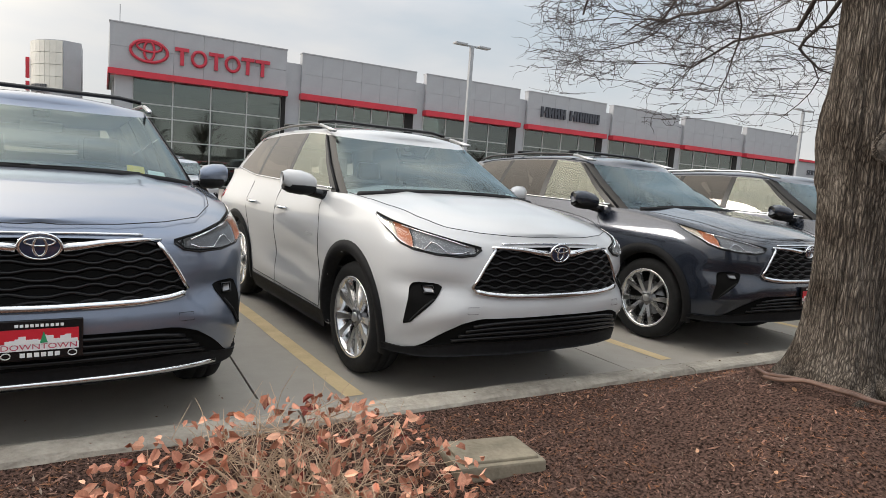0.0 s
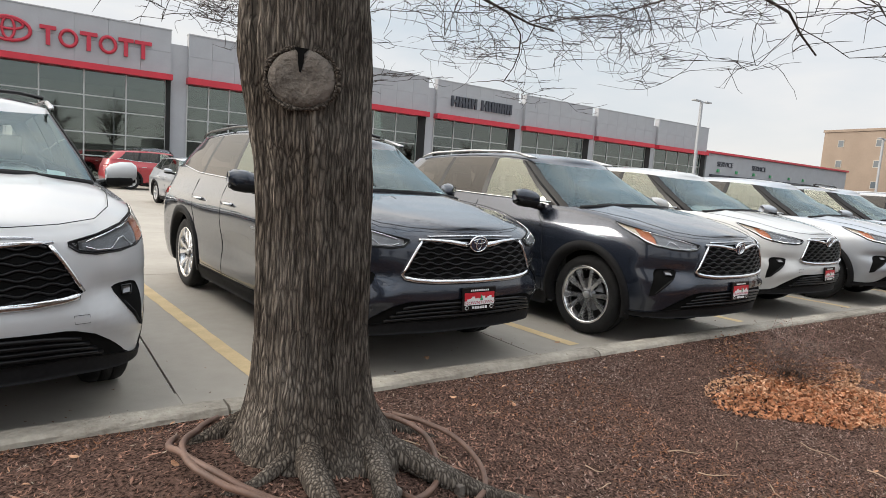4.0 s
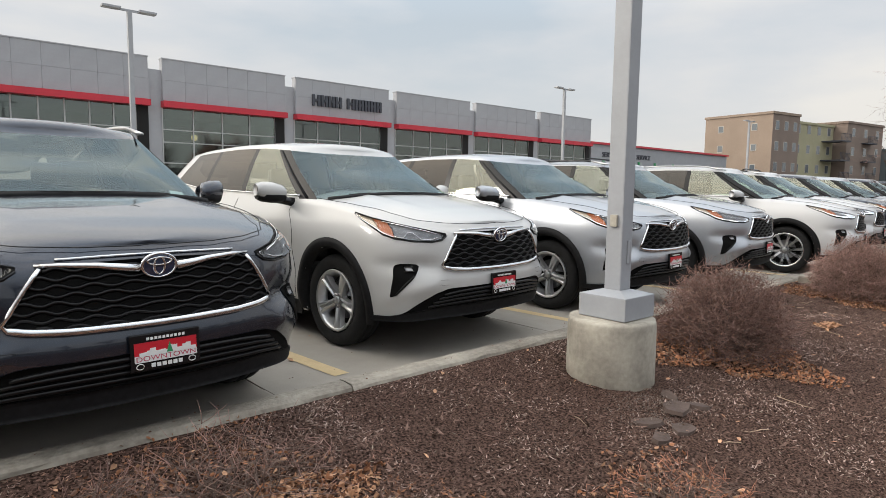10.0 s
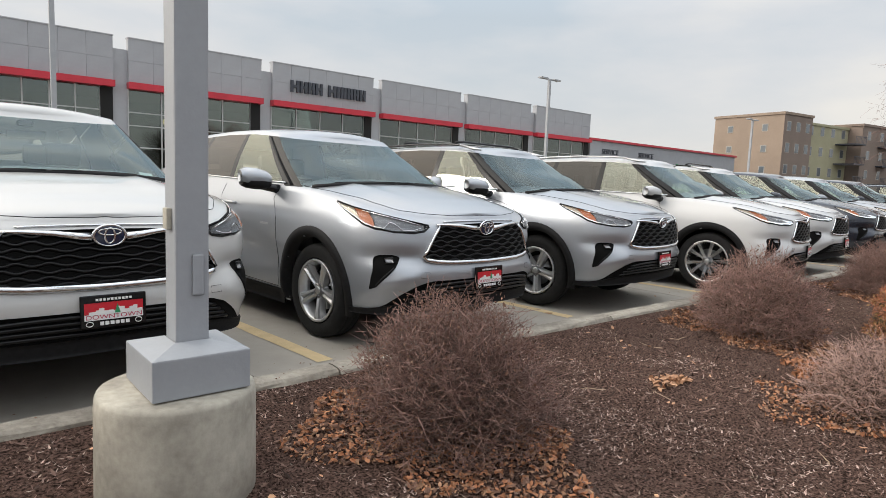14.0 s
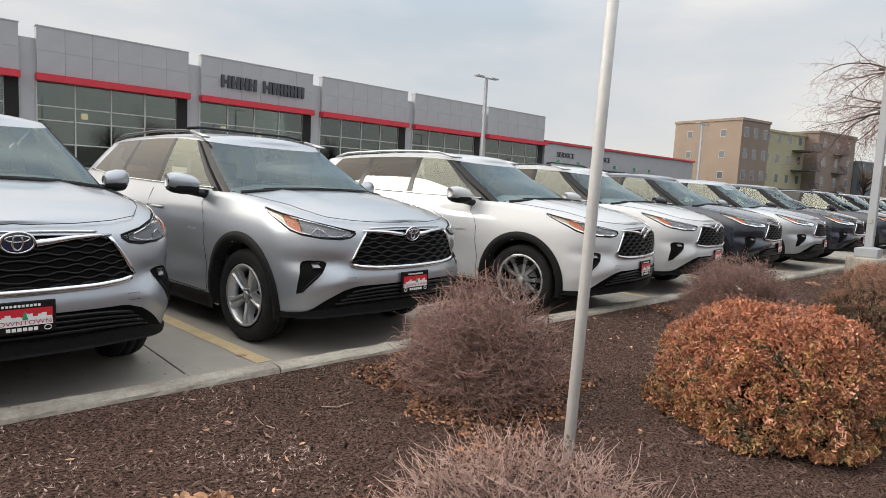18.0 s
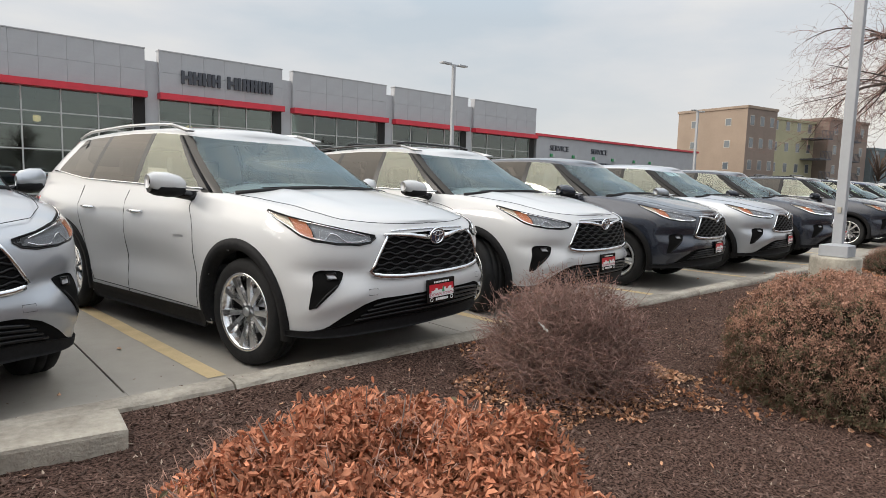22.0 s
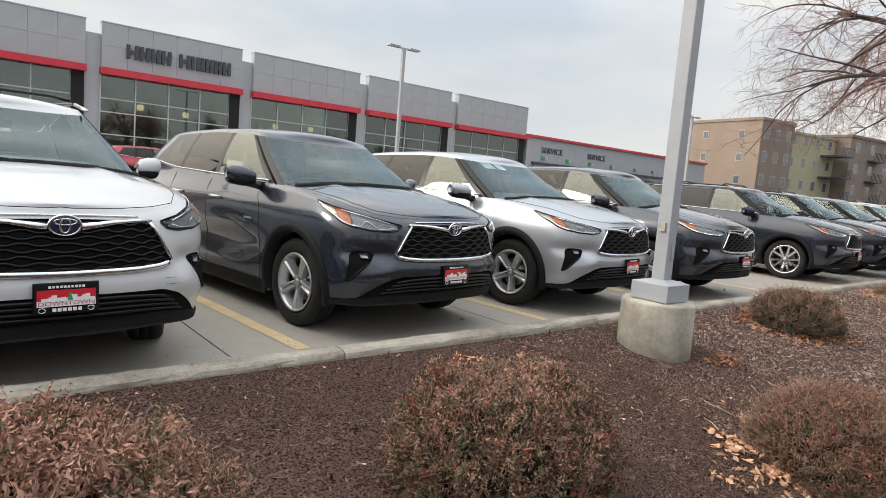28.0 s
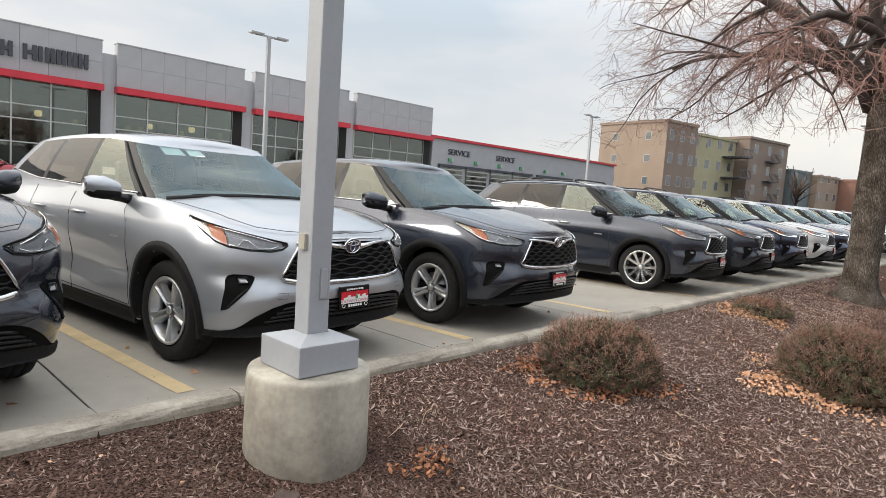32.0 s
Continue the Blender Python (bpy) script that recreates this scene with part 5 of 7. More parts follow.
for x, z in ((35.1, 3.9), (37.9, 3.9), (38.6, 3.9), (41.1, 3.95), (43.65, 4.1)):
    show_box("window_tag", x - 0.13, x + 0.13, FY + 0.29, FY + 0.31, z - 0.17, z + 0.17, M_tagyel, "yellow tag inside the shop window")
show_box("antenna", 0.83, 0.87, FY + 0.3, FY + 0.34, 8.7, 9.7, M_polegrey, "thin roof antenna")

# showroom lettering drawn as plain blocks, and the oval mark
sign = thing("roof_sign", None, "red raised sign blocks beside an oval mark", "sign")
sign.empty_display_size = 0.5
def block_letter(parent, x, z, w, h, mat, kind):
    y0, y1 = FY - 0.16, FY - 0.01
    if kind == "ring":
        q = [(x + w / 2 + (w / 2 - .08) * math.cos(a), FY - 0.09, z + h / 2 + (h / 2 - .08) * math.sin(a)) for a in [k * math.pi / 10 for k in range(20)]]
        part("sign_block", tube("sign_block", q, 0.09, mat, 6, True), parent)
    else:
        t = 0.2
        part("sign_block", box("sign_block", x, x + w, y0, y1, z + h - t, z + h, mat, 0.01), parent)
        part("sign_block", box("sign_block", x + w / 2 - t / 2, x + w / 2 + t / 2, y0, y1, z, z + h - t, mat, 0.01), parent)
for i, (x, w) in enumerate(((3.62, 0.82), (4.45, 0.98), (5.42, 0.90), (6.30, 0.98), (7.25, 0.82), (8.05, 0.95))):
    block_letter(sign, x, 6.85, w - 0.08, 0.98, M_redsign, "ring" if i in (1, 3) else "bar")
ell = lambda cx, cz, rx, rz: [(cx + rx * math.cos(a), FY - 0.09, cz + rz * math.sin(a)) for a in [k * math.pi / 16 for k in range(32)]]
for cx, cz, rx, rz, r in ((2.30, 7.38, 0.93, 0.58, 0.085), (2.30, 7.40, 0.26, 0.52, 0.065), (2.30, 7.62, 0.62, 0.26, 0.065)):
    part("oval_ring", tube("oval_ring", ell(cx, cz, rx, rz), r, M_redsign, 8, True), sign)
sign2 = thing("name_sign", None, "dark raised name sign blocks on grey panels", "sign")
sign2.empty_display_size = 0.5
x = 29.65
for i, w in enumerate((0.62, 0.52, 0.50, 0.54, 0.0, 0.62, 0.24, 0.45, 0.45, 0.46, 0.50)):
    if w == 0.0:
        x += 0.38
        continue
    for a, b, c, d in ((0, 0.19, 0, 0.78), (w - 0.19, w, 0, 0.78), (0.19, w - 0.19, 0.30, 0.48)):
        if b - a > 0.02 and (w > 0.3 or a == 0):
            part("name_block", box("name_block", x + a, x + b, FY - 0.15, FY - 0.01, 6.90 + c, 6.90 + d, M_darksign, 0.008), sign2)
    x += w + 0.075

# curved entrance drum behind
drum = thing("curved_pavilion", None, "pale curved panelled pavilion beside the showroom", "building")
drum.empty_display_size = 1.0
DC, DR = (-1.35, 46.6), 2.70
for i in range(8):
    a0, a1 = radians(188 + 8.1 * i), radians(188 + 8.1 * (i + 1) - 0.4)
    for j in range(4):
        z0, z1 = 5.45 + j * 0.74, 5.45 + (j + 1) * 0.74 - 0.025
        q = [(DC[0] + r * math.cos(a), DC[1] + r * math.sin(a), z) for r in (DR, DR - 0.12) for a in (a0, a1) for z in (z0, z1)]
        part("panel", mesh_of("panel", q, [(0, 2, 3, 1), (4, 5, 7, 6), (0, 1, 5, 4), (2, 6, 7, 3), (1, 3, 7, 5), (0, 4, 6, 2)], M_drum, False), drum)
def drum_slab(name, r, z0, z1, mat, label="", a_from=187, a_to=253.5):
    """A piece with a curved front and a flat side."""
    q = [(DC[0] + r * math.cos(radians(a)), DC[1] + r * math.sin(radians(a))) for a in [a_from + (a_to - a_from) * k / 16 for k in range(17)]]
    q += [(-1.15, 44.45), (-1.15, 47.5), (-3.6, 47.5)]
    k = len(q)
    vs = [(x, y, z) for z in (z0, z1) for x, y in q]
    fs = [tuple(reversed(range(k))), tuple(range(k, 2 * k))] + [(i, (i + 1) % k, k + (i + 1) % k, k + i) for i in range(k)]
    return part(name, mesh_of(name, vs, fs, mat, False), drum, label)
drum_slab("core", DR - 0.10, 5.0, 8.45, M_pier)
drum_slab("red_band", DR + 0.06, 4.72, 5.02, M_redband, "thin red canopy band", 188, 236)
part("column", box("column", -2.35, -1.15, 44.3, 45.6, 0, 5.0, M_pier), drum)
part("column", box("column", -4.0, -3.5, 45.9, 46.6, 0, 5.0, M_pier), drum)
part("back_wall", box("back_wall", -3.9, -1.2, 47.2, 47.5, 0, 5.0, M_farwin), drum)
for k in range(7):
    a = radians(205 + 4.2 * k)
    part("sign_block", box("sign_block", -0.07, 0.07, -0.05, 0.05, 0, 0.48, M_darksign), drum, "", pose(DC[0] + (DR + 0.05) * math.cos(a), DC[1] + (DR + 0.05) * math.sin(a), 5.2, 0, 0, math.degrees(a) + 90))
for z0, z1 in ((6.1, 7.4), (5.3, 5.9)):
    part("edge_plate", box("edge_plate", -4.28, -4.08, 46.2, 46.5, z0, z1, M_redband), drum, "red vertical plate")

# ---- far buildings ----
def far_block(parent, x0, x1, y0, y1, h, mat, floors, wins_front, wins_side, first=1.2, pitch=3.0):
    wall = part("wall", box("wall", x0, x1, y0, y1, 0, h, mat), parent)
    part("roof_edge", box("roof_edge", x0 - 0.15, x1 + 0.15, y0 - 0.15, y1 + 0.15, h, h + 0.35, mat), parent)
    for k in range(floors):
        z = first + pitch * k
        for i in range(wins_front):
            cx = x0 + (x1 - x0) * (i + .5) / wins_front
            w = part("window", box("window", cx - 0.42, cx + 0.42, y0 - 0.06, y0 + 0.05, z + 0.2, z + 1.4, M_farwin), parent)
            part("frame", box("frame", cx - 0.5, cx + 0.5, y0 - 0.05, y0 + 0.04, z + 0.12, z + 1.48, M_farframe), w)
        for i in range(wins_side):
            cy = y0 + (y1 - y0) * (i + .5) / wins_side
            w = part("window", box("window", x0 - 0.06, x0 + 0.05, cy - 0.38, cy + 0.38, z + 0.2, z + 1.1, M_farwin), parent)
            part("frame", box("frame", x0 - 0.05, x0 + 0.04, cy - 0.46, cy + 0.46, z + 0.12, z + 1.18, M_farframe), w)
apt = thing("apartment_building", pose(103, 33.5, 0, 0, 0, -10), "four storey tan and pale green apartment block", "building")
far_block(apt, 0, 7.0, 0, 11, 12.6, M_tan, 4, 3, 2)
part("facing", box("facing", 0.0, 7.0, -0.035, -0.005, 0, 12.6, M_taupe), apt)
far_block(apt, 7.2, 19, 1.0, 11, 11.8, M_sage, 4, 4, 0)
far_block(apt, 19.2, 31, -1.0, 11, 12.4, M_taupe, 4, 3, 0)
for k in range(3):
    for x in (15.5, 24.0):
        bal = part("balcony", box("balcony", x, x + 3, -2.0, 1.2, 3.3 + 3 * k, 3.5 + 3 * k, M_darksign), apt)
        for i in range(9):
            part("baluster", box("baluster", x + i * 0.37, x + i * 0.37 + 0.05, -2.0, -1.95, 3.5 + 3 * k, 4.5 + 3 * k, M_darksign), bal)
        part("hand_rail", box("hand_rail", x, x + 3, -2.02, -1.93, 4.5 + 3 * k, 4.58 + 3 * k, M_darksign), bal)
apt2 = thing("brick_building", pose(150, 20, 0, 0, 0, -10), "distant red brick house row", "building")
far_block(apt2, 0, 24, 0, 10, 8.0, M_brick, 2, 6, 1)
far_block(apt2, 24.5, 60, 2, 12, 9.5, M_tan, 3, 8, 1)
far_block(apt2, -16, -9, 4, 12, 8.6, M_teal, 3, 2, 1)
far_block(apt2, -8.8, -0.6, 3, 12, 8.2, M_tan, 3, 3, 0)

# ---- lamp posts of the car park ----
def street_lamp(x, y, h, m_pole=M_polegrey):
    lamp = thing("street_lamp", pose(x, y, 0), "tall grey car park lamp with two flat heads", "street lamp", "car park lamps")
    lamp.empty_display_size = 0.3
    part("base", lathe("base", [(0.30, 0), (0.30, 0.72), (0.28, 0.75), (0, 0.75)], M_base, 24), lamp)
    part("pole", box("pole", -0.075, 0.075, -0.075, 0.075, 0.75, h, m_pole, 0.012), lamp)
    part("arm", box("arm", -0.55, 0.55, -0.03, 0.03, h - 0.05, h + 0.02, m_pole), lamp)
    for s in (-1, 1):
        part("lamp_head", box("lamp_head", min(s * 0.28, s * 0.85), max(s * 0.28, s * 0.85), -0.16, 0.16, h - 0.03, h + 0.05, M_polegrey, 0.02), lamp)
    return lamp
for x, y, h in ((13.65, 20.7, 7.1), (37.85, 21.0, 7.3), (61.5, 19.8, 7.2), (72, 6.0, 7.4)):
    street_lamp(x, y, h)

# the two near posts on round concrete feet
def near_post(x, y, r, ztop, ox):
    p = thing("lamp_post", pose(x, y, 0.10), "square grey steel post on a round concrete foot", "lamp post", "near lamp posts")
    p.empty_display_size = 0.3
    vs, n, prof2 = [], 40, [(r * 1.02, -0.45), (r, 0.1), (r * 0.995, 0.3), (r * 0.985, ztop - 0.125), (r * 0.96, ztop - 0.105), (0.0, ztop - 0.10)]
    part("foot", lathe("foot", prof2, M_base, n), p, "stained pale concrete foot")
    zt = ztop - 0.10
    part("base_cover", box("base_cover", ox - 0.18, ox + 0.18, -0.19, 0.17, zt + 0.002, zt + 0.155, M_polegrey, 0.006), p, "folded steel base cover")
    lid = [(ox + sx * h_, -0.01 + sy * h_, z_) for h_, z_ in ((0.176, zt + 0.155), (0.066, zt + 0.185)) for sx, sy in ((-1, -1), (1, -1), (1, 1), (-1, 1))]
    part("cover_lid", mesh_of("cover_lid", lid, [(0, 1, 5, 4), (1, 2, 6, 5), (2, 3, 7, 6), (3, 0, 4, 7)], M_polegrey, False), p, "sloped lid of folded sheet")
    part("pole", box("pole", ox - 0.063, ox + 0.063, -0.073, 0.053, zt + 0.15, 8.2, M_polegrey, 0.010), p)
    part("hand_hole_cover", box("hand_hole_cover", ox - 0.004, ox + 0.041, -0.083, -0.072, zt + 0.36, zt + 0.52, M_polegrey, 0.008), p)
    part("socket_box", box("socket_box", ox - 0.082, ox - 0.062, -0.035, 0.015, zt + 0.61, zt + 0.69, M_base, 0.004), p, "small cream box strapped to the post")
    return p
near_post(11.02, -0.065, 0.295, 0.455, 0.034)
near_post(26.24, 0.045, 0.32, 0.445, -0.01)
flag = thing("flag_pole", pose(15.03, -1.523, 0.0, 0.8, 1.2, 0), "slender white steel flag pole", "flag pole")
flag.empty_display_size = 0.3
part("pole", tube("pole", [(0, 0, -0.35), (0, 0, 1.6), (0, 0, 2.57)], [0.022, 0.0215, 0.021], M_flag, 14), flag)
part("upper_rod", tube("upper_rod", [(0, 0, 2.5), (0, 0, 4.0), (0, 0, 5.6)], [0.0085, 0.008, 0.006], M_polegrey, 10), flag, "thinner grey rod out of the pole's top")
part("band", lathe("band", [(0.012, 2.575), (0.0235, 2.57), (0.0235, 2.53), (0.021, 2.525)], M_polegrey, 14), flag)

# ---- cars ----
CARS = [  # x of the badge, y of the badge, paint, wheels, rails, plate, lean
    (-0.128, 0.74, "blue", "chrome", "black", True, 4), (2.538, 0.656, "white", "chrome", "black", False, 4), (5.532, 0.879, "grey", "chrome", "black", True, 4),
    (8.283, 0.547, "grey", "chrome", "silver", True, 4), (11.011, 0.987, "pearl", "alloy", "none", True, 4), (13.627, 0.908, "silver", "alloy", "none", True, 4),
    (16.28, 0.949, "silver", "alloy", "black", True, 7), (19.208, 0.556, "white", "chrome", "silver", True, 11), (21.759, 0.874, "white", "chrome", "black", True, 6.5),
    (24.617, 1.035, "charcoal", "alloy", "none", True, 7), (27.274, 1.072, "silver", "alloy", "none", True, 6.5), (29.97, 1.03, "charcoal", "alloy", "none", True, 5),
    (34.95, 1.12, "charcoal", "chrome", "black", True, 5), (37.75, 1.15, "charcoal", "chrome", "black", True, 5), (40.5, 1.2, "navy", "chrome", "none", True, 4),
    (43.2, 1.2, "white", "alloy", "black", True, 4), (45.9, 1.25, "navy", "alloy", "none", True, 4), (48.6, 1.25, "silver", "alloy", "none", True, 4),
    (51.3, 1.25, "charcoal", "chrome", "none", True, 4), (54.0, 1.25, "white", "alloy", "none", True, 4), (56.8, 1.3, "grey", "alloy", "black", True, 4),
    (59.5, 1.3, "silver", "alloy", "none", True, 4), (62.2, 1.3, "white", "alloy", "none", True, 4),
]
NAMES = {"blue": "slate blue", "white": "white", "grey": "dark grey", "pearl": "pearl white", "silver": "silver", "charcoal": "charcoal grey", "navy": "dark navy",
         "red": "red", "black": "black"}
kinds, row_cars = {}, []
for cx, cy, paint, wheels, rails, plate, lean in CARS:
    key = (wheels, rails, plate, paint == "blue")
    m = pose(cx, cy - 0.04, 0, 0, 0, lean)
    if key not in kinds:
        kinds[key] = c = build_car(wheels, rails, plate, "bright" if paint == "blue" else "plain")
        c.matrix_basis = m
    else:
        c = copy_thing(kinds[key], m)
    tagged(c, f"{NAMES[paint]} sport utility car with {'bright' if wheels == 'chrome' else 'silver'} wheels by the kerb", "car", "cars along the kerb")
    repaint(c, paint)
    row_cars.append((cx, cy, c))
    if abs(cx - 21.759) < 0.01:              # this one stands with its front wheels turned
        for o in c.children:
            if o.name.startswith("wheel") and o.type == "EMPTY" and o.location.y < 2:
                o.matrix_basis = Matrix.Translation(o.location) @ Matrix.Rotation(radians(-24), 4, "Z") @ o.matrix_basis.to_3x3().to_4x4()
for cx, cy, c in row_cars:
    if abs(cx - 27.274) < 0.01:
        screen_paper(c, "windscreen_paper", -0.50, -0.34, 0.80, 0.95, M_paper, "white paper behind the windscreen")
        screen_paper(c, "windscreen_paper", -0.30, -0.16, 0.80, 0.95, M_paper, "white paper behind the windscreen")
    if cx < 12:
        screen_paper(c, "windscreen_label", 0.56, 0.66, 0.06, 0.14, M_paper, "small white label low on the windscreen")
    if cx < 0:
        screen_paper(c, "windscreen_tag", 0.44, 0.54, 0.07, 0.17, M_tagyel, "yellow tag low on the windscreen")
src_car = kinds[("alloy", "none", True, False)]
for x, y, paint, sx, sz, turn in ((2.0, 14.7, "silver", 0.93, 0.84, 0), (-0.9, 14.7, "silver", 0.93, 0.84, 0), (7.4, 15.0, "silver", 0.93, 0.84, 0), (21.0, 12.8, "silver", 0.93, 0.84, 0),
                                  (0.6, 22.5, "red", 0.92, 0.82, 180), (0.2, 29.5, "black", 1.0, 1.08, 0), (3.2, 29.5, "black", 1.0, 1.0, 0), (8.6, 29.5, "charcoal", 1.05, 1.08, 0),
                                  (10.2, 27.5, "red", 0.95, 0.95, 90), (13.0, 29.5, "black", 1.0, 1.0, 0), (31.6, 29.5, "red", 0.98, 1.08, 95)):
    c = copy_thing(src_car, pose(x, y, 0, 0, 0, LEAN + turn) @ Matrix.Diagonal((sx, sx, sz, 1)))
    tagged(c, f"{NAMES[paint]} car parked in the second row before the showroom", "car", "cars in the second row")
    repaint(c, paint)


# ---- trees ----
def branch_path(p, d, length, segs, rng, wander, droop, floor=-9):
    pts, q, v = [Vector(p)], Vector(p), Vector(d).normalized()
    for i in range(segs):
        v = v + Vector((rng.gauss(0, wander), rng.gauss(0, wander), rng.gauss(0, wander * 0.8) - droop))
        v.normalize()
        if q.z + v.z * length / segs < floor:
            v.z = rng.uniform(0.0, 0.25)
            v.normalize()
        q = q + v * (length / segs)
        pts.append(q.copy())
    return pts


class Meshes:
    """Gathers tubes into one mesh."""
    def __init__(self):
        self.v, self.f = [], []

    def tube(self, pts, rads, n):
        v, f = tube_data(pts, rads, n, len(self.v))
        self.v += v
        self.f += f

    def done(self, name, mat):
        return mesh_of(name, self.v, self.f, mat)


def grow(p, d, length, r, level, rng, out, spec):
    """A limb with its side shoots, level by level."""
    segs = (10, 8, 7, 5)[level]
    pts = branch_path(p, d, length, segs, rng, spec["wander"][level], spec["droop"][level], spec["floor"] + rng.uniform(0, 1.3))
    tip = (0.35, 0.30, 0.35, 0.5)[level]
    rads = [r * (1 - (1 - tip) * i / segs) for i in range(segs + 1)]
    out[min(level, 2)].tube(pts, rads, (9, 6, 4, 3)[level])
    if level == 3:
        return
    for k in range(spec["kids"][level]):
        f = rng.uniform(spec["from"][level], 1.0)
        i = min(int(f * segs), segs - 1)
        base = pts[i].lerp(pts[i + 1], f * segs - i)
        along = (pts[i + 1] - pts[i]).normalized()
        side = Vector((rng.gauss(0, 1), rng.gauss(0, 1), rng.gauss(0, 0.7)))
        side = (side - along * side.dot(along)).normalized()
        nd = along * rng.uniform(0.5, 1.0) + side * rng.uniform(0.5, 1.0)
        grow(base, nd, length * rng.uniform(*spec["len"][level]), max(spec["thin"], rads[i] * rng.uniform(0.35, 0.6)), level + 1, rng, out, spec)


def bark_trunk(name, height, r0, r1, mat, seed, flare=0.9, lean=(0, 0), rings=150, around=200, foot=0.0, collar=0.0):
    """A furrowed trunk whose foot spreads into buttress roots; foot is the ground's height on it."""
    rng = random.Random(seed)
    lobes = [(2 * math.pi * (k + rng.uniform(-0.3, 0.3)) / 7, rng.uniform(0.5, 1.2)) for k in range(7)]
    vs = []
    for j in range(rings + 1):
        z = foot - 0.22 + (height - foot + 0.22) * (j / rings) ** 1.2
        r = r0 + (r1 - r0) * max(0, z) / height
        fl = math.exp(-max(0.0, z - foot + 0.03) / 0.17)
        for i in range(around):
            a = 2 * math.pi * i / around
            c, s = math.cos(a), math.sin(a)
            root = sum(q * max(0, math.cos(a - b)) ** 9 for b, q in lobes)
            rr = r * (1 + flare * fl * (0.85 + 0.75 * root))
            w = 0.35 * noise.noise((c * 3, s * 3, z * 2.2))
            ridge = 1 - abs(noise.noise((c * 8 + w, s * 8 + w, z * 1.6 + 3))) * 2.2
            ridge2 = 1 - abs(noise.noise((c * 17 + w, s * 17, z * 3.6 + 9))) * 2.2
            rr += 0.010 * ridge + 0.008 * ridge2 + 0.030 * noise.noise((c * 1.5, s * 1.5, z * 1.3)) - 0.014
            if collar:
                rr += collar * (bump_at(z, 1.62, 0.26) * (0.5 + 0.9 * max(0, math.cos(a - 2.6))) + 0.7 * bump_at(z, 1.36, 0.06) * max(0, noise.noise((c * 2.5, s * 2.5, 3)) + 0.35))
            vs.append((rr * c + lean[0] * z, rr * s + lean[1] * z, z))
    fs = [(j * around + i, j * around + (i + 1) % around, (j + 1) * around + (i + 1) % around, (j + 1) * around + i) for j in range(rings) for i in range(around)]
    return mesh_of(name, vs, fs, mat)


# the near tree
rng = random.Random(21)
tree = thing("tree", pose(3.83, -0.40, 0.12), "leafless old tree with furrowed bark and drooping twigs", "tree", "bare trees")
tree.empty_display_size = 0.4
trunk = part("trunk", bark_trunk("trunk", 3.6, 0.208, 0.200, M_bark, 2, 0.46, (-0.06, 0), 200, 260, bed_z(3.78, -0.40) - 0.10, 0.030), tree, "thick furrowed grey-brown trunk")
spec = dict(wander=(0.17, 0.26, 0.34, 0.38), droop=(0.085, 0.10, 0.12, 0.10), kids=(8, 7, 6), len=((0.3, 0.52), (0.34, 0.6), (0.3, 0.5)), thin=0.0030, floor=1.80)
spec["from"] = (0.25, 0.2, 0.15)
LIMB_SET = [(-35, 2.6), (-5, 3.4), (8, 3.7), (20, 3.7), (33, 3.5), (45, 3.2), (62, 2.9), (80, 2.3), (105, 1.9), (135, 1.7), (165, 1.6), (200, 1.6), (235, 1.7), (270, 1.9), (305, 2.2)]
for a, reach in LIMB_SET:
    a = radians(a) + rng.uniform(-0.1, 0.1)
    out = [Meshes(), Meshes(), Meshes()]
    z = rng.uniform(2.35, 3.0) if math.cos(a) > 0 or math.sin(a) > 0.3 else rng.uniform(2.8, 3.2)
    grow((0.17 * math.cos(a) - 0.06 * z, 0.17 * math.sin(a), z), (math.cos(a), math.sin(a), rng.uniform(0.25, 0.5)), reach * rng.uniform(0.92, 1.05), rng.uniform(0.014, 0.022), 0, rng, out, spec)
    limb = part("limb", out[0].done("limb", M_bark2), tree)
    part("branch_growth", out[1].done("branch_growth", M_bark2), limb)["kind"] = "stuff"
    part("twig_growth", out[2].done("twig_growth", M_bark2), limb)["kind"] = "stuff"
moss = []
g0 = np.random.default_rng(9)
for v in trunk.data.vertices:
    a = (math.degrees(math.atan2(v.co.y, v.co.x)) + 360) % 360
    if -0.10 < v.co.z < 0.30 and g0.uniform() < 0.40 * math.exp(-((a - 268) / 10) ** 2 - ((v.co.z - 0.06) / 0.08) ** 2):
        moss.append((v.co.x * 1.015, v.co.y * 1.015, v.co.z + 0.004))
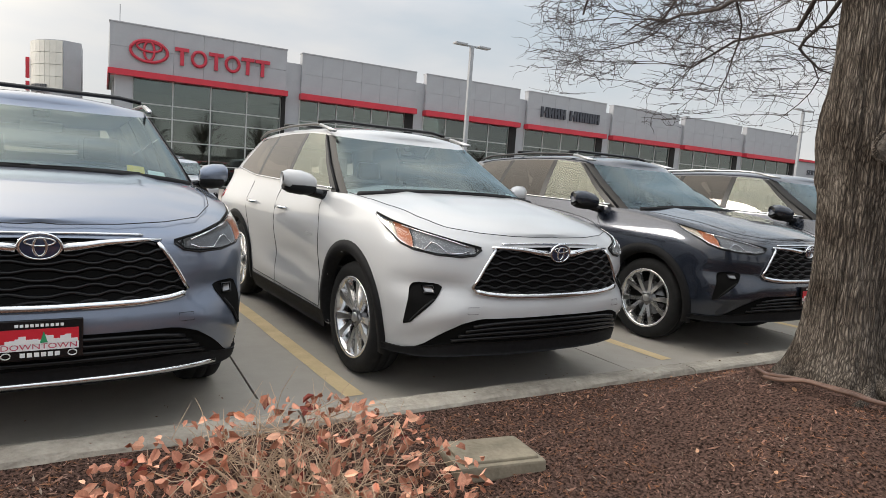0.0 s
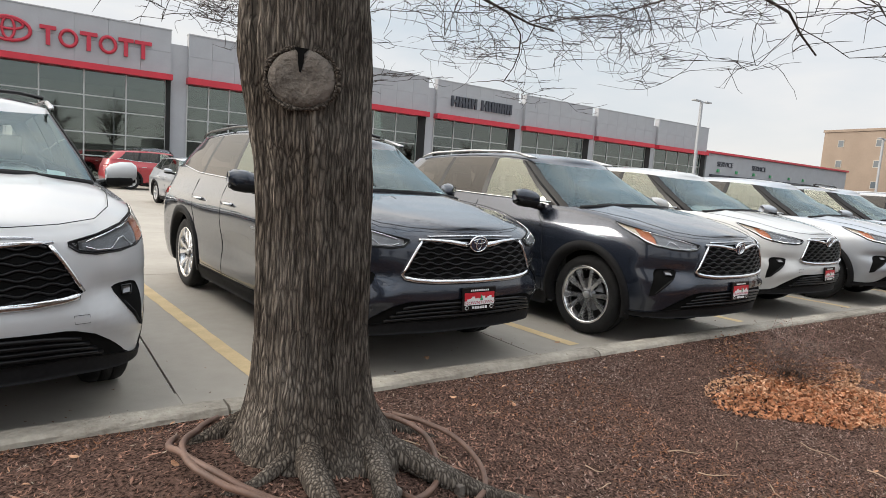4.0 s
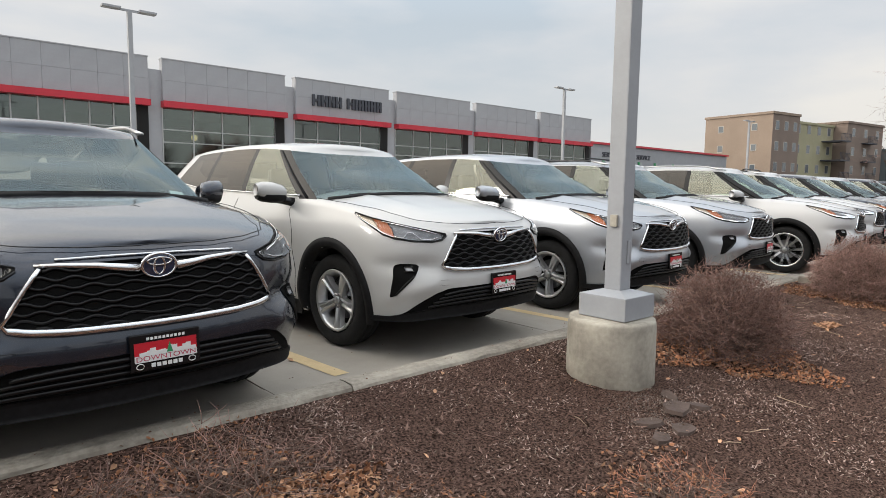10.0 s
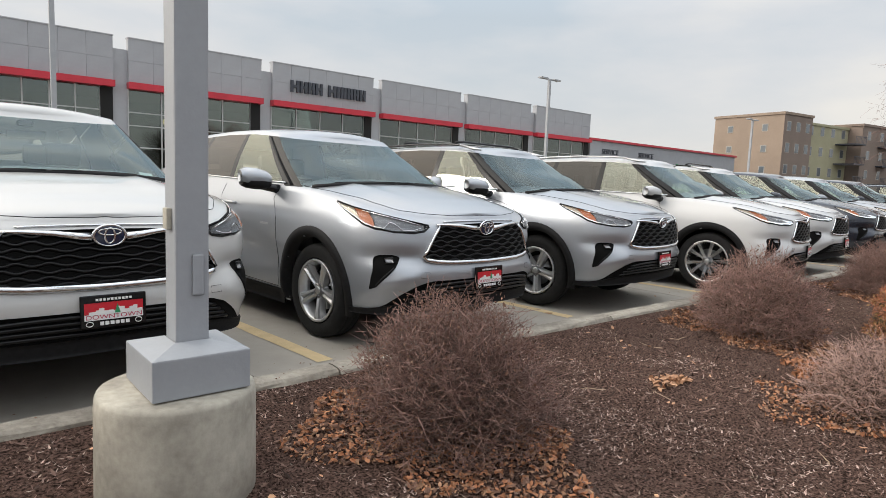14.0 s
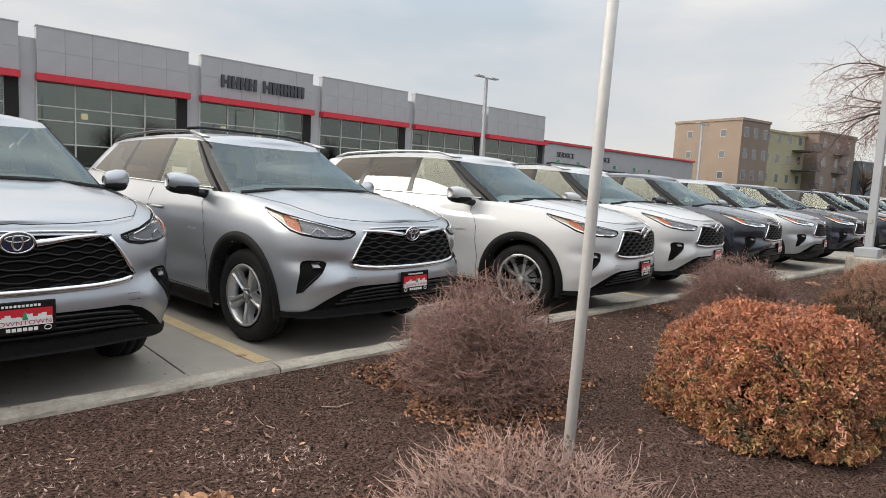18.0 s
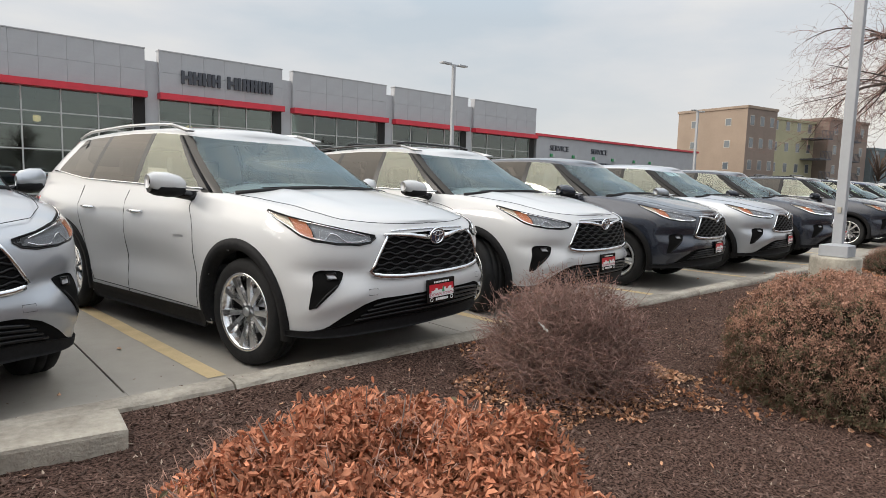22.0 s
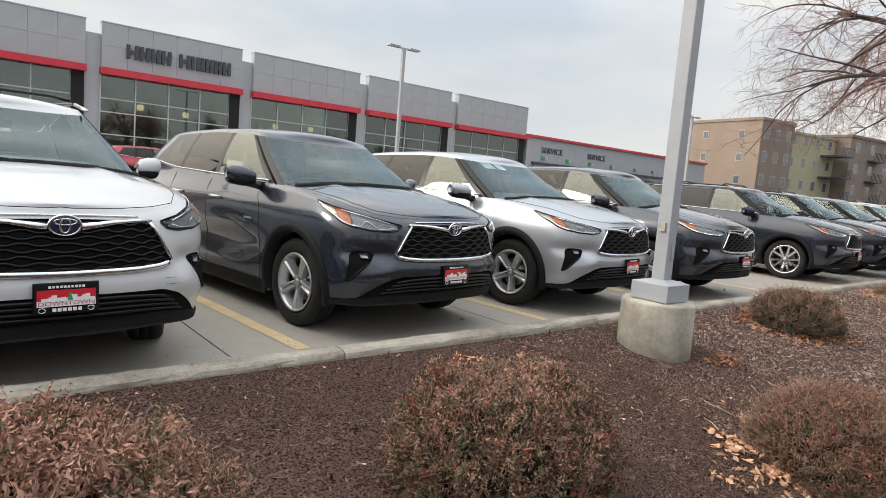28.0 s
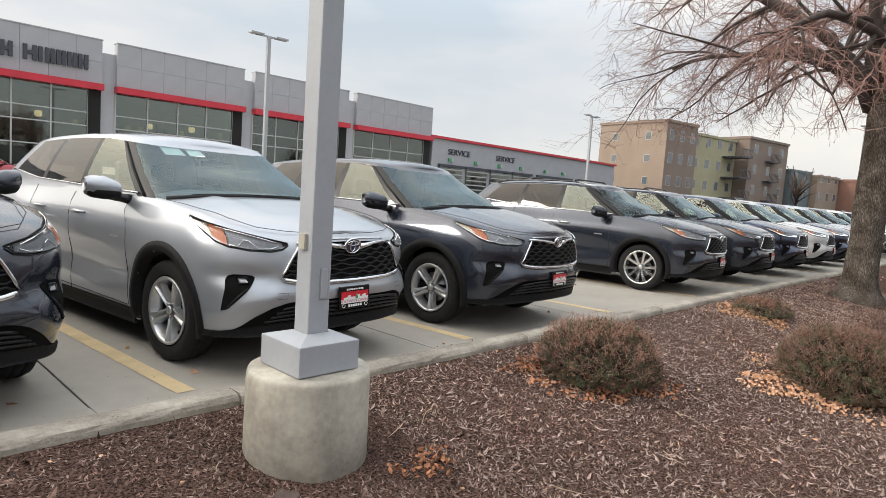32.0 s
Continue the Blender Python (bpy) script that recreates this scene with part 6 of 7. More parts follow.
def scar_at(a, z, w, h):
    c, s = math.cos(a), math.sin(a)
    m = Matrix.Translation((0.224 * c - 0.06 * z, 0.224 * s, z)) @ Euler((math.pi / 2, 0, a + math.pi / 2)).to_matrix().to_4x4()
    vs = [(0, 0, 0.018)]
    for r, hh in ((0.35, 0.018), (0.7, 0.018), (0.92, 0.012), (1.08, -0.03)):
        for i in range(24):
            b = 2 * math.pi * i / 24
            vs.append((w * r * math.cos(b), h * r * math.sin(b), hh + 0.003 * noise.noise((r * 5, b * 3, z))))
    fs = [(0, 1 + i, 1 + (i + 1) % 24) for i in range(24)]
    fs += [(25 + k * 24 + i, 25 + k * 24 + (i + 1) % 24, 1 + k * 24 + (i + 1) % 24, 1 + k * 24 + i) for k in range(3) for i in range(24)]
    sc = part("branch_scar", mesh_of("branch_scar", vs, fs, M_scar), tree, "healed pale branch scar", m)
    rim = [(w * 1.04 * math.cos(b), h * 1.05 * math.sin(b) * (1 + 0.05 * math.sin(2 * b + 1)), -0.002 + 0.006 * math.sin(b * 3 + 1)) for b in [2 * math.pi * i / 28 for i in range(28)]]
    part("scar_rim", tube("scar_rim", rim, [0.009 + 0.004 * math.sin(1.7 * i) for i in range(28)], M_bark, 6, True), sc)
    slit = [(-0.22, 0.97), (-0.12, 0.80), (-0.10, 0.50), (-0.05, 0.18), (-0.01, 0.17), (0.05, 0.48), (0.05, 0.78), (0.16, 0.95)]
    vs = [(w * u, h * v, z_) for z_ in (0.010, 0.0235) for u, v in slit]
    part("scar_split", mesh_of("scar_split", vs, [tuple(range(8, 16))] + [(i, (i + 1) % 8, 8 + (i + 1) % 8, 8 + i) for i in range(8)], M_deep, False), sc)
scar_at(radians(240), 1.545, 0.112, 0.095)
# irrigation hose round the trunk
hose = thing("drip_hose", pose(3.78, -0.40, 0.0), "brown drip hose looped round the tree foot", "hose")
hose.empty_display_size = 0.2
def hose_loop(r, a0, a1, cx, cy, wob, n=40):
    q = []
    for i in range(n):
        a = radians(a0 + (a1 - a0) * i / (n - 1))
        x, y = cx + r * math.cos(a) * (1 + wob * math.sin(3 * a)), cy + r * 0.9 * math.sin(a)
        q.append((x, y, bed_z(x + 3.78, y - 0.40) + 0.022 + 0.05 * max(0, math.sin(2 * a + 1)) ))
    return q
part("pipe", tube("pipe", hose_loop(0.50, 150, 395, 0.02, -0.05, 0.05), 0.012, M_hose, 8), hose)
part("pipe", tube("pipe", hose_loop(0.58, 130, 400, 0.12, -0.05, -0.05), 0.012, M_hose, 8), hose)
part("pipe", tube("pipe", [(u, v, bed_z(3.78 + u, v - 0.40) + 0.03 + w) for u, v, w in ((0.17, -0.46, 0), (0.20, -0.56, 0.03), (0.23, -0.68, 0))], 0.012, M_hose, 8), hose)
for x, y in ((0.15, -0.44), (0.20, -0.63), (0.45, -0.40)):
    zc = bed_z(3.78 + x, y - 0.40)
    part("clip", box("clip", x - 0.015, x + 0.015, y - 0.015, y + 0.015, zc - 0.01, zc + 0.04, M_scar, 0.004), hose)
for a, L, r in ((250, 0.62, 0.075), (285, 0.55, 0.085), (325, 0.85, 0.075), (215, 0.5, 0.05), (150, 0.5, 0.06), (20, 0.6, 0.07)):
    q, rads = [], []
    for k in range(9):
        f = k / 8
        b = radians(a + 14 * math.sin(f * 3 + a))
        d = 0.18 + L * f
        q.append((d * math.cos(b), d * math.sin(b), bed_z(3.78 + d * math.cos(b), -0.40 + d * math.sin(b)) - 0.12 + 0.09 * (1 - f) ** 2 - 0.045 * f))
        rads.append(0.72 * r * (1 - 0.62 * f) * (1 + 0.12 * math.sin(9 * f + a)))
    part("root", tube("root", q, rads, M_bark, 12), tree, "gnarled root half sunk in mulch")

# the far spreading tree
rng = random.Random(8)
tree2 = thing("tree", pose(37.8, -0.40, 0.12), "tall leafless spreading tree with arching limbs", "tree", "bare trees")
tree2.empty_display_size = 0.4
part("trunk", bark_trunk("trunk", 4.4, 0.27, 0.23, M_bark, 5, 0.7, (0.02, 0.0), 60, 64, bed_z(37.8, -0.40) - 0.12), tree2)
spec2 = dict(wander=(0.12, 0.16, 0.20, 0.22), droop=(0.105, 0.085, 0.08, 0.08), kids=(10, 9, 9), len=((0.35, 0.6), (0.4, 0.65), (0.3, 0.5)), thin=0.0036, floor=2.0)
spec2["from"] = (0.2, 0.15, 0.1)
for k in range(13):
    a = 2 * math.pi * k / 8 + rng.uniform(-0.3, 0.3)
    out = [Meshes(), Meshes(), Meshes()]
    steep = rng.uniform(0.8, 1.3) if k < 8 else rng.uniform(1.8, 2.8)
    z = rng.uniform(3.2, 4.2)
    grow((0.2 * math.cos(a) + 0.08, 0.2 * math.sin(a), z), (math.cos(a), math.sin(a), steep), rng.uniform(3.3, 4.2), rng.uniform(0.08, 0.13), 0, rng, out, spec2)
    limb = part("limb", out[0].done("limb", M_bark2), tree2)
    part("branch_growth", out[1].done("branch_growth", M_bark2), limb)["kind"] = "stuff"
    part("twig_growth", out[2].done("twig_growth", M_twig2), limb)["kind"] = "stuff"

# ---- leaves and chips, many at once ----
def flakes(name, pos, size, mat, seed, flat=0.35, long=1.6, fold=0.25, wide=1.0):
    """Curled leaves at the given places: ovals folded along the rib, the smallest as plain lozenges."""
    g = np.random.default_rng(seed)
    pos = np.asarray(pos, float)
    n = len(pos)
    a = g.normal(size=(n, 3)); a[:, 2] *= flat
    a /= np.linalg.norm(a, axis=1)[:, None]
    b = g.normal(size=(n, 3)); b[:, 2] *= flat
    b -= a * (a * b).sum(1)[:, None]
    b /= np.linalg.norm(b, axis=1)[:, None]
    c = np.cross(a, b)
    s = size * g.uniform(0.6, 1.35, n)[:, None]
    w = s * 0.45 * wide * g.uniform(0.7, 1.2, n)[:, None]
    fo = s * fold * g.uniform(-0.2, 1.4, n)[:, None]
    L = s * long * 0.5
    if size < 0.014:
        v = np.stack([pos - a * L, pos + b * w + c * fo, pos + a * L, pos - b * w + c * fo], 1)
        k = 4 * np.arange(n)[:, None]
        f = np.concatenate([k + [0, 1, 2], k + [0, 2, 3]])
    else:
        curl = s * g.uniform(-0.25, 0.35, n)[:, None]
        v = np.stack([pos - a * L + c * curl, pos - a * L * 0.45 + b * w * 0.95 + c * fo * 0.7, pos + a * L * 0.40 + b * w * 0.85 + c * fo, pos + a * L + c * curl * 1.3,
                      pos + a * L * 0.35 - b * w * 0.9 + c * fo * 0.8, pos - a * L * 0.5 - b * w * 0.9 + c * fo], 1)
        k = 6 * np.arange(n)[:, None]
        f = np.concatenate([k + [0, 1, 2, 3], k + [0, 3, 4, 5]])
    return mesh_of(name, v.reshape(-1, 3).tolist(), f.tolist(), mat, False)


def chips(name, pos, length, mat, seed, flat=0.25):
    """Splinters of bark: slim four-faced wedges."""
    g = np.random.default_rng(seed)
    pos = np.asarray(pos, float)
    n = len(pos)
    a = g.normal(size=(n, 3)); a[:, 2] *= flat
    a /= np.linalg.norm(a, axis=1)[:, None]
    b = np.cross(a, [0, 0, 1]); b /= np.linalg.norm(b, axis=1)[:, None]
    c = np.cross(b, a)
    L = (length * g.uniform(0.35, 1.5, n) ** 1.6)[:, None]
    W = L * g.uniform(0.09, 0.22, n)[:, None]
    v = np.empty((n, 4, 3))
    v[:, 0] = pos - a * L * 0.5
    v[:, 1] = pos + a * L * 0.5 + b * W * 0.3
    v[:, 2] = pos + b * W * 0.75 - c * W * 0.35
    v[:, 3] = pos - b * W * 0.7 - c * W * 0.3
    k = 4 * np.arange(n)[:, None]
    f = np.concatenate([k + [0, 2, 1], k + [0, 1, 3]])
    return mesh_of(name, v.reshape(-1, 3).tolist(), f.tolist(), mat, False)


def strew(n, x0, x1, y0, seed, lift=0.004, gap=0.19):
    g = np.random.default_rng(seed)
    x = g.uniform(x0, x1, n)
    top = np.array([kerb_y(v) for v in x]) - gap
    y = y0 + (top - y0) * g.uniform(0, 1, n)
    return [(px, py, bed_z(px, py) + lift) for px, py in zip(x, y)]


def stuff(name, me, label, category):
    return thing(name, None, label, category, "", "stuff", me)


def by_patch(pts, seed):
    """Parts the places into three heaps of drifting density, so that the mulch changes tone from spot to spot."""
    g = random.Random(seed)
    out = ([], [], [])
    for p in pts:
        v = noise.noise((p[0] * 1.1, p[1] * 1.1, 5)) + 0.6 * noise.noise((p[0] * 3.7, p[1] * 3.7, 9)) + g.gauss(0, 0.22)
        out[0 if v < -0.22 else 2 if v > 0.24 else 1].append(p)
    return out


MULCH = ((66000, -1.5, 4.5, (M_chip_dark, M_chip_red, M_chip), "reddish brown shredded bark chips"), (56000, 4.3, 9.2, (M_chip_red, M_chip, M_chip_dry), "reddish brown shredded bark chips"), (46000, 9.0, 14.6, (M_chip_dark, M_chip, M_chip_dry), "brown shredded bark chips"),
         (84000, 14.4, 24.6, (M_chip_dark, M_chip_dark, M_chip), "dark damp shredded bark chips"), (24000, 24.4, 27.2, (M_chip_dark, M_chip, M_chip_dry), "brown shredded bark chips"),
         (86000, 26.8, 40, (M_chip, M_chip_dry, M_chip_dry), "dry greyish shredded bark chips"))
for k_, (n_, x0_, x1_, mats_, lab_) in enumerate(MULCH):
    for q_, (heap_, mat_) in enumerate(zip(by_patch(strew(n_, x0_, x1_, -2.6, 1 + k_, 0.002), k_), mats_)):
        stuff("bark_chips", chips("bark_chips", heap_, (0.017, 0.018, 0.022, 0.024, 0.026, 0.028)[k_], mat_, 11 + q_, 0.6), lab_ + " over the bed", "mulch")
    stuff("bark_strips", chips("bark_strips", strew(int(n_ * (0.03, 0.04, 0.09, 0.10, 0.12, 0.15)[k_]), x0_, x1_, -2.6, 31 + k_, 0.008), (0.034, 0.036, 0.044, 0.046, 0.046, 0.046)[k_], mats_[1], 21, 0.4), "long torn strips of bark on the mulch", "mulch")
stuff("straw_bits", chips("straw_bits", strew(22000, -1.5, 42, -2.7, 2, 0.008), 0.019, M_chip2, 12, 0.5), "pale dry straw and splinters on the mulch", "litter")
stuff("scattered_leaves", flakes("scattered_leaves", strew(900, -1.5, 45, -2.7, 3, 0.012), 0.020, M_leaf2, 13), "single dry leaves scattered on the mulch", "leaves")
stuff("orange_needles", chips("orange_needles", [p for p in strew(26000, -1.0, 9.5, -1.6, 4, 0.008) if noise.noise((p[0] * 0.8, p[1] * 1.2, 4)) > 0.02], 0.022, M_leaf, 14),
      "reddish litter spread over the mulch", "litter")


rng = random.Random(71)
for x0_, x1_, n_ in ((4.2, 9.0, 34), (9.5, 15.0, 16), (24.5, 29.5, 26)):
    for k in range(n_):
        x, y, a, L = rng.uniform(x0_, x1_), rng.uniform(-1.9, 0.15), rng.uniform(0, 6.283), rng.uniform(0.08, 0.26)
        q = []
        for f in range(5):
            a += rng.gauss(0, 0.22)
            x, y = x + L / 4 * math.cos(a), y + L / 4 * math.sin(a)
            q.append((x, y, bed_z(x, y) + 0.012 + 0.006 * math.sin(f * 1.3 + k)))
        thing("fallen_twig", None, "thin dry twig lying on the mulch", "twig", "fallen twigs", "", tube("fallen_twig", q, [0.0032, 0.003, 0.0026, 0.002, 0.0012], M_straw, 5))


def leaf_patch(x, y, rx, ry, n, seed, size=0.03, h=0.05, mat=None, label="heap of curled dry leaves on the mulch"):
    g = np.random.default_rng(seed)
    a, r = g.uniform(0, 6.283, n), np.sqrt(g.uniform(0, 1, n))
    k = 1 + 0.25 * np.sin(3 * a + seed) + 0.15 * np.sin(5 * a)
    px, py = x + rx * r * np.cos(a) * k, y + ry * r * np.sin(a) * k
    pz = [bed_z(u, v) + 0.01 + h * (1 - q * q) * w for u, v, q, w in zip(px, py, r, g.uniform(0, 1, n))]
    return stuff("leaf_heap", flakes("leaf_heap", list(zip(px, py, pz)), size, mat or M_leaf, seed, 0.6), label, "leaves")


leaf_patch(7.78, -0.46, 0.78, 0.50, 4800, 5, 0.021, 0.06)
leaf_patch(7.93, -0.40, 0.84, 0.50, 4200, 6, 0.018, 0.06, M_leaf2)
leaf_patch(8.4, -0.18, 0.50, 0.20, 900, 7, 0.018, 0.03)
leaf_patch(5.0, -1.12, 0.22, 0.12, 160, 8, 0.02, 0.03)
leaf_patch(13.9, -0.55, 0.20, 0.08, 70, 9, 0.036, 0.03, M_leaf2)
leaf_patch(15.2, -1.0, 0.3, 0.2, 300, 10, 0.03, 0.03)
leaf_patch(20.35, -0.55, 0.14, 0.28, 420, 11, 0.022, 0.04, M_leaf2)
leaf_patch(26.7, -0.40, 0.2, 0.12, 120, 12, 0.02, 0.03)
leaf_patch(30.6, -1.15, 0.35, 0.45, 420, 13, 0.026, 0.03, M_leaf2)
leaf_patch(33.6, 0.05, 0.75, 0.42, 1300, 14, 0.026, 0.06, M_leaf2)
leaf_patch(25.12, -1.46, 0.16, 0.42, 150, 18, 0.034, 0.03, M_leaf2)
leaf_patch(26.15, -1.30, 0.35, 0.10, 60, 19, 0.032, 0.02, M_leaf2)
leaf_patch(28.55, 0.22, 0.35, 0.14, 160, 17, 0.024, 0.02)
leaf_patch(24.2, 0.28, 0.14, 0.1, 70, 15, 0.02, 0.02, M_leaf2)
leaf_patch(21.0, -1.6, 0.5, 0.3, 160, 16, 0.022, 0.02, M_leaf2)


part("moss", flakes("moss", moss, 0.022, M_moss, 91, 1.0), tree, "ochre moss at the trunk foot")["kind"] = "stuff"


# ---- shrubs ----
def twig_bush(x, y, rx, h, seed, n=420, mat=M_twig, litter=900, label="bare twiggy shrub with dead leaves at its foot", lean=0.0, tipm=M_twig2, sparse=False):
    rng = random.Random(seed)
    z0 = bed_z(x, y)
    b = thing("shrub", pose(x, y, z0), label, "shrub", "bed shrubs")
    b.empty_display_size = 0.2
    stems, tips = Meshes(), Meshes()
    for k in range(n):
        a = rng.uniform(0, 6.283)
        t = math.acos(1 - rng.uniform(0, 1) * 0.95)
        d = Vector((math.sin(t) * math.cos(a), math.sin(t) * math.sin(a), math.cos(t)))
        reach = rng.uniform(0.75, 1.05)
        end = Vector((d.x * rx * reach, d.y * rx * reach, max(0.03, d.z * h * reach)))
        p0 = Vector((rng.gauss(0, rx * 0.2), rng.gauss(0, rx * 0.2), 0))
        mid = p0.lerp(end, 0.5) + Vector((rng.gauss(0, 0.07), rng.gauss(0, 0.07), 0.05 + rng.gauss(0, 0.05)))
        q = [p0, p0.lerp(mid, 0.5) + Vector((rng.gauss(0, .04), rng.gauss(0, .04), rng.gauss(0, .02))), mid,
             mid.lerp(end, 0.6) + Vector((rng.gauss(0, .045), rng.gauss(0, .045), rng.gauss(0, .03))), end]
        stems.tube(q, [0.0036, 0.0029, 0.0021, 0.0016, 0.0011], 3)
        for _ in range(7 if not sparse else 2):
            f = rng.uniform(0.0, 2.0)
            s = q[2 + int(f)].lerp(q[3 + int(f)], f - int(f)) if f < 2 else q[4]
            e = s + (d * 0.45 + Vector((rng.gauss(0, .75), rng.gauss(0, .75), rng.gauss(0.2, .6)))).normalized() * rng.uniform(0.04, 0.13) * (rx / 0.45)
            m = s.lerp(e, 0.5) + Vector((rng.gauss(0, .012), rng.gauss(0, .012), rng.gauss(0, .012)))
            tips.tube([s, m, e], [0.0018, 0.0014, 0.0009], 3)
    part("stem_growth", stems.done("stem_growth", mat), b)["kind"] = "stuff"
    if not sparse:
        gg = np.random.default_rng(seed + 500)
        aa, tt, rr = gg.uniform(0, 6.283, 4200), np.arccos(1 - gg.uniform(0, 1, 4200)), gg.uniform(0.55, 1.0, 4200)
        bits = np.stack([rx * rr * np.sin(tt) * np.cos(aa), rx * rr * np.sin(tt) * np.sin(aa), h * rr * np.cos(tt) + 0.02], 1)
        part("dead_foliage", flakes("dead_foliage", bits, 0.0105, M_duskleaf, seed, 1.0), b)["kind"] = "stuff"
        aa, tt = gg.uniform(0, 6.283, 420), np.arccos(1 - gg.uniform(0, 0.8, 420))
        rr = gg.uniform(0.9, 1.06, 420)
        buds = np.stack([rx * rr * np.sin(tt) * np.cos(aa), rx * rr * np.sin(tt) * np.sin(aa), h * rr * np.cos(tt) + 0.02], 1)
        part("dry_foliage", flakes("dry_foliage", buds, 0.0115, M_brown, seed + 9, 1.0), b)["kind"] = "stuff"
    part("twig_growth", tips.done("twig_growth", tipm), b)["kind"] = "stuff"
    if litter:
        g = np.random.default_rng(seed)
        for sort, (share, mt, size) in enumerate(((1.7, M_leaf, 0.0175), (1.0, M_leaf2, 0.0165), (1.1, M_brown, 0.020))):
            m = int(litter * share)
            a, r = g.uniform(0, 6.283, m), np.sqrt(g.uniform(0, 1, m)) * 1.22
            r = r * (1 + 0.22 * np.sin(3 * a + seed) + 0.14 * np.sin(7 * a + 2 * seed))
            pts = [(rx * q * math.cos(c), rx * q * math.sin(c), bed_z(x + rx * q * math.cos(c), y + rx * q * math.sin(c)) - z0 + 0.008 + w * max(0.012, 0.20 * (1 - q)))
                   for c, q, w in zip(a, r, g.uniform(0, 1, m))]
            part("leaf_litter", flakes("leaf_litter", pts, size, mt, seed + sort, 0.5), b, "dead leaves under the twigs")["kind"] = "stuff"
    return b


def leafy_bush(x, y, rx, ry, h, seed, n, mats, label, size=0.024, full=1.0, long=1.5, wide=1.0, spray=0, reach=0.05):
    """A clipped dome: leaves in a shell over twigs."""
    z0 = bed_z(x, y)
    b = thing("shrub", pose(x, y, z0), label, "shrub", "bed shrubs")
    b.empty_display_size = 0.2
    g = np.random.default_rng(seed)
    count = int(n / 30)
    a = g.uniform(0, 6.283, count)
    t = np.arccos(1 - g.uniform(0, 1, count) ** 1.12 * 1.10)
    d = np.stack([np.sin(t) * np.cos(a), np.sin(t) * np.sin(a), np.cos(t)], 1)
    wob = np.array([0.13 * noise.noise((p[0] * 2.3 + seed, p[1] * 2.3, p[2] * 2.3)) + 0.09 * noise.noise((p[0] * 7 + seed, p[1] * 7, p[2] * 7)) for p in d])
    blunt = (np.sin(t) ** 2.7 + np.abs(np.cos(t)) ** 2.7) ** (-1 / 2.7)
    r = (0.965 - np.abs(g.normal(0, 0.06, count)) + wob) * blunt * 0.945
    centre = d * r[:, None] * [rx, ry, h]
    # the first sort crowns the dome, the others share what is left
    # top light and side shade are put into the pale crown and dark flanks
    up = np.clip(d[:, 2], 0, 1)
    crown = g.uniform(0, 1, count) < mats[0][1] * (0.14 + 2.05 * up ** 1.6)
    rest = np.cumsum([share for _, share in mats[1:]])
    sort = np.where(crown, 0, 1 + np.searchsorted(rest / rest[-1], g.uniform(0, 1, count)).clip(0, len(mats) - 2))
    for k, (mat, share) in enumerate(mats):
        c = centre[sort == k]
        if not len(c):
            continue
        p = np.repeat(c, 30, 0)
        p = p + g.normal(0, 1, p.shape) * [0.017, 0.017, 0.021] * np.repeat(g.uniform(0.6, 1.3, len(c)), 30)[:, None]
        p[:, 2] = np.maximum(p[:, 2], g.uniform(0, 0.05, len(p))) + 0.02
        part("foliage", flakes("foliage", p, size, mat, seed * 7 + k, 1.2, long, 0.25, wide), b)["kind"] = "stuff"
    rng = random.Random(seed)
    tw = Meshes()
    for k in range(int(260 * full)):
        a, t = rng.uniform(0, 6.283), math.acos(1 - rng.uniform(0, 1))
        d = Vector((math.sin(t) * math.cos(a) * rx, math.sin(t) * math.sin(a) * ry, math.cos(t) * h))
        tw.tube([Vector((rng.gauss(0, .1), rng.gauss(0, .1), 0)), d * 0.5 + Vector((0, 0, .04)), d * rng.uniform(0.95, 1.08)], [0.006, 0.004, 0.0015], 3)
    part("twig_growth", tw.done("twig_growth", M_twig), b)["kind"] = "stuff"
    # short bare sprays that stand out of the crown
    tips = Meshes()
    for k in range(spray):
        a, t = rng.uniform(0, 6.283), math.acos(1 - rng.uniform(0, 1) * 0.9)
        d = Vector((math.sin(t) * math.cos(a), math.sin(t) * math.sin(a), math.cos(t)))
        bl = (math.sin(t) ** 2.7 + abs(math.cos(t)) ** 2.7) ** (-1 / 2.7) * 0.90
        s0 = Vector((d.x * rx, d.y * ry, d.z * h)) * bl
        e = s0 + (d * 0.7 + Vector((rng.gauss(0, .5), rng.gauss(0, .5), 0.5 + rng.gauss(0, .3)))).normalized() * reach * rng.uniform(0.5, 1.7)
        m = s0.lerp(e, 0.5) + Vector((rng.gauss(0, .006), rng.gauss(0, .006), rng.gauss(0, .006)))
        tips.tube([s0, m, e], [0.0022, 0.0017, 0.0009], 3)
        for _ in range(2):
            q = m.lerp(e, rng.uniform(0, 0.8))
            tips.tube([q, q + Vector((rng.gauss(0, .5), rng.gauss(0, .5), 0.4 + rng.gauss(0, .4))).normalized() * reach * rng.uniform(0.2, 0.6)], [0.0014, 0.0008], 3)
    if spray:
        part("spray_growth", tips.done("spray_growth", M_spray), b, "fine rusty sprays")["kind"] = "stuff"
    # dark ball added inside, so that gaps between leaves read as deep shade
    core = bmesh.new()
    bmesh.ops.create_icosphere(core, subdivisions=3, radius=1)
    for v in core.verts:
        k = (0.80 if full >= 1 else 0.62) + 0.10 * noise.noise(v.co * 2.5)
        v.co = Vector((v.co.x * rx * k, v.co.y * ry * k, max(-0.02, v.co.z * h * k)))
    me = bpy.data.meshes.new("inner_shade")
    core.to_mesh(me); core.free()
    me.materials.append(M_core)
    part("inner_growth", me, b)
    return b


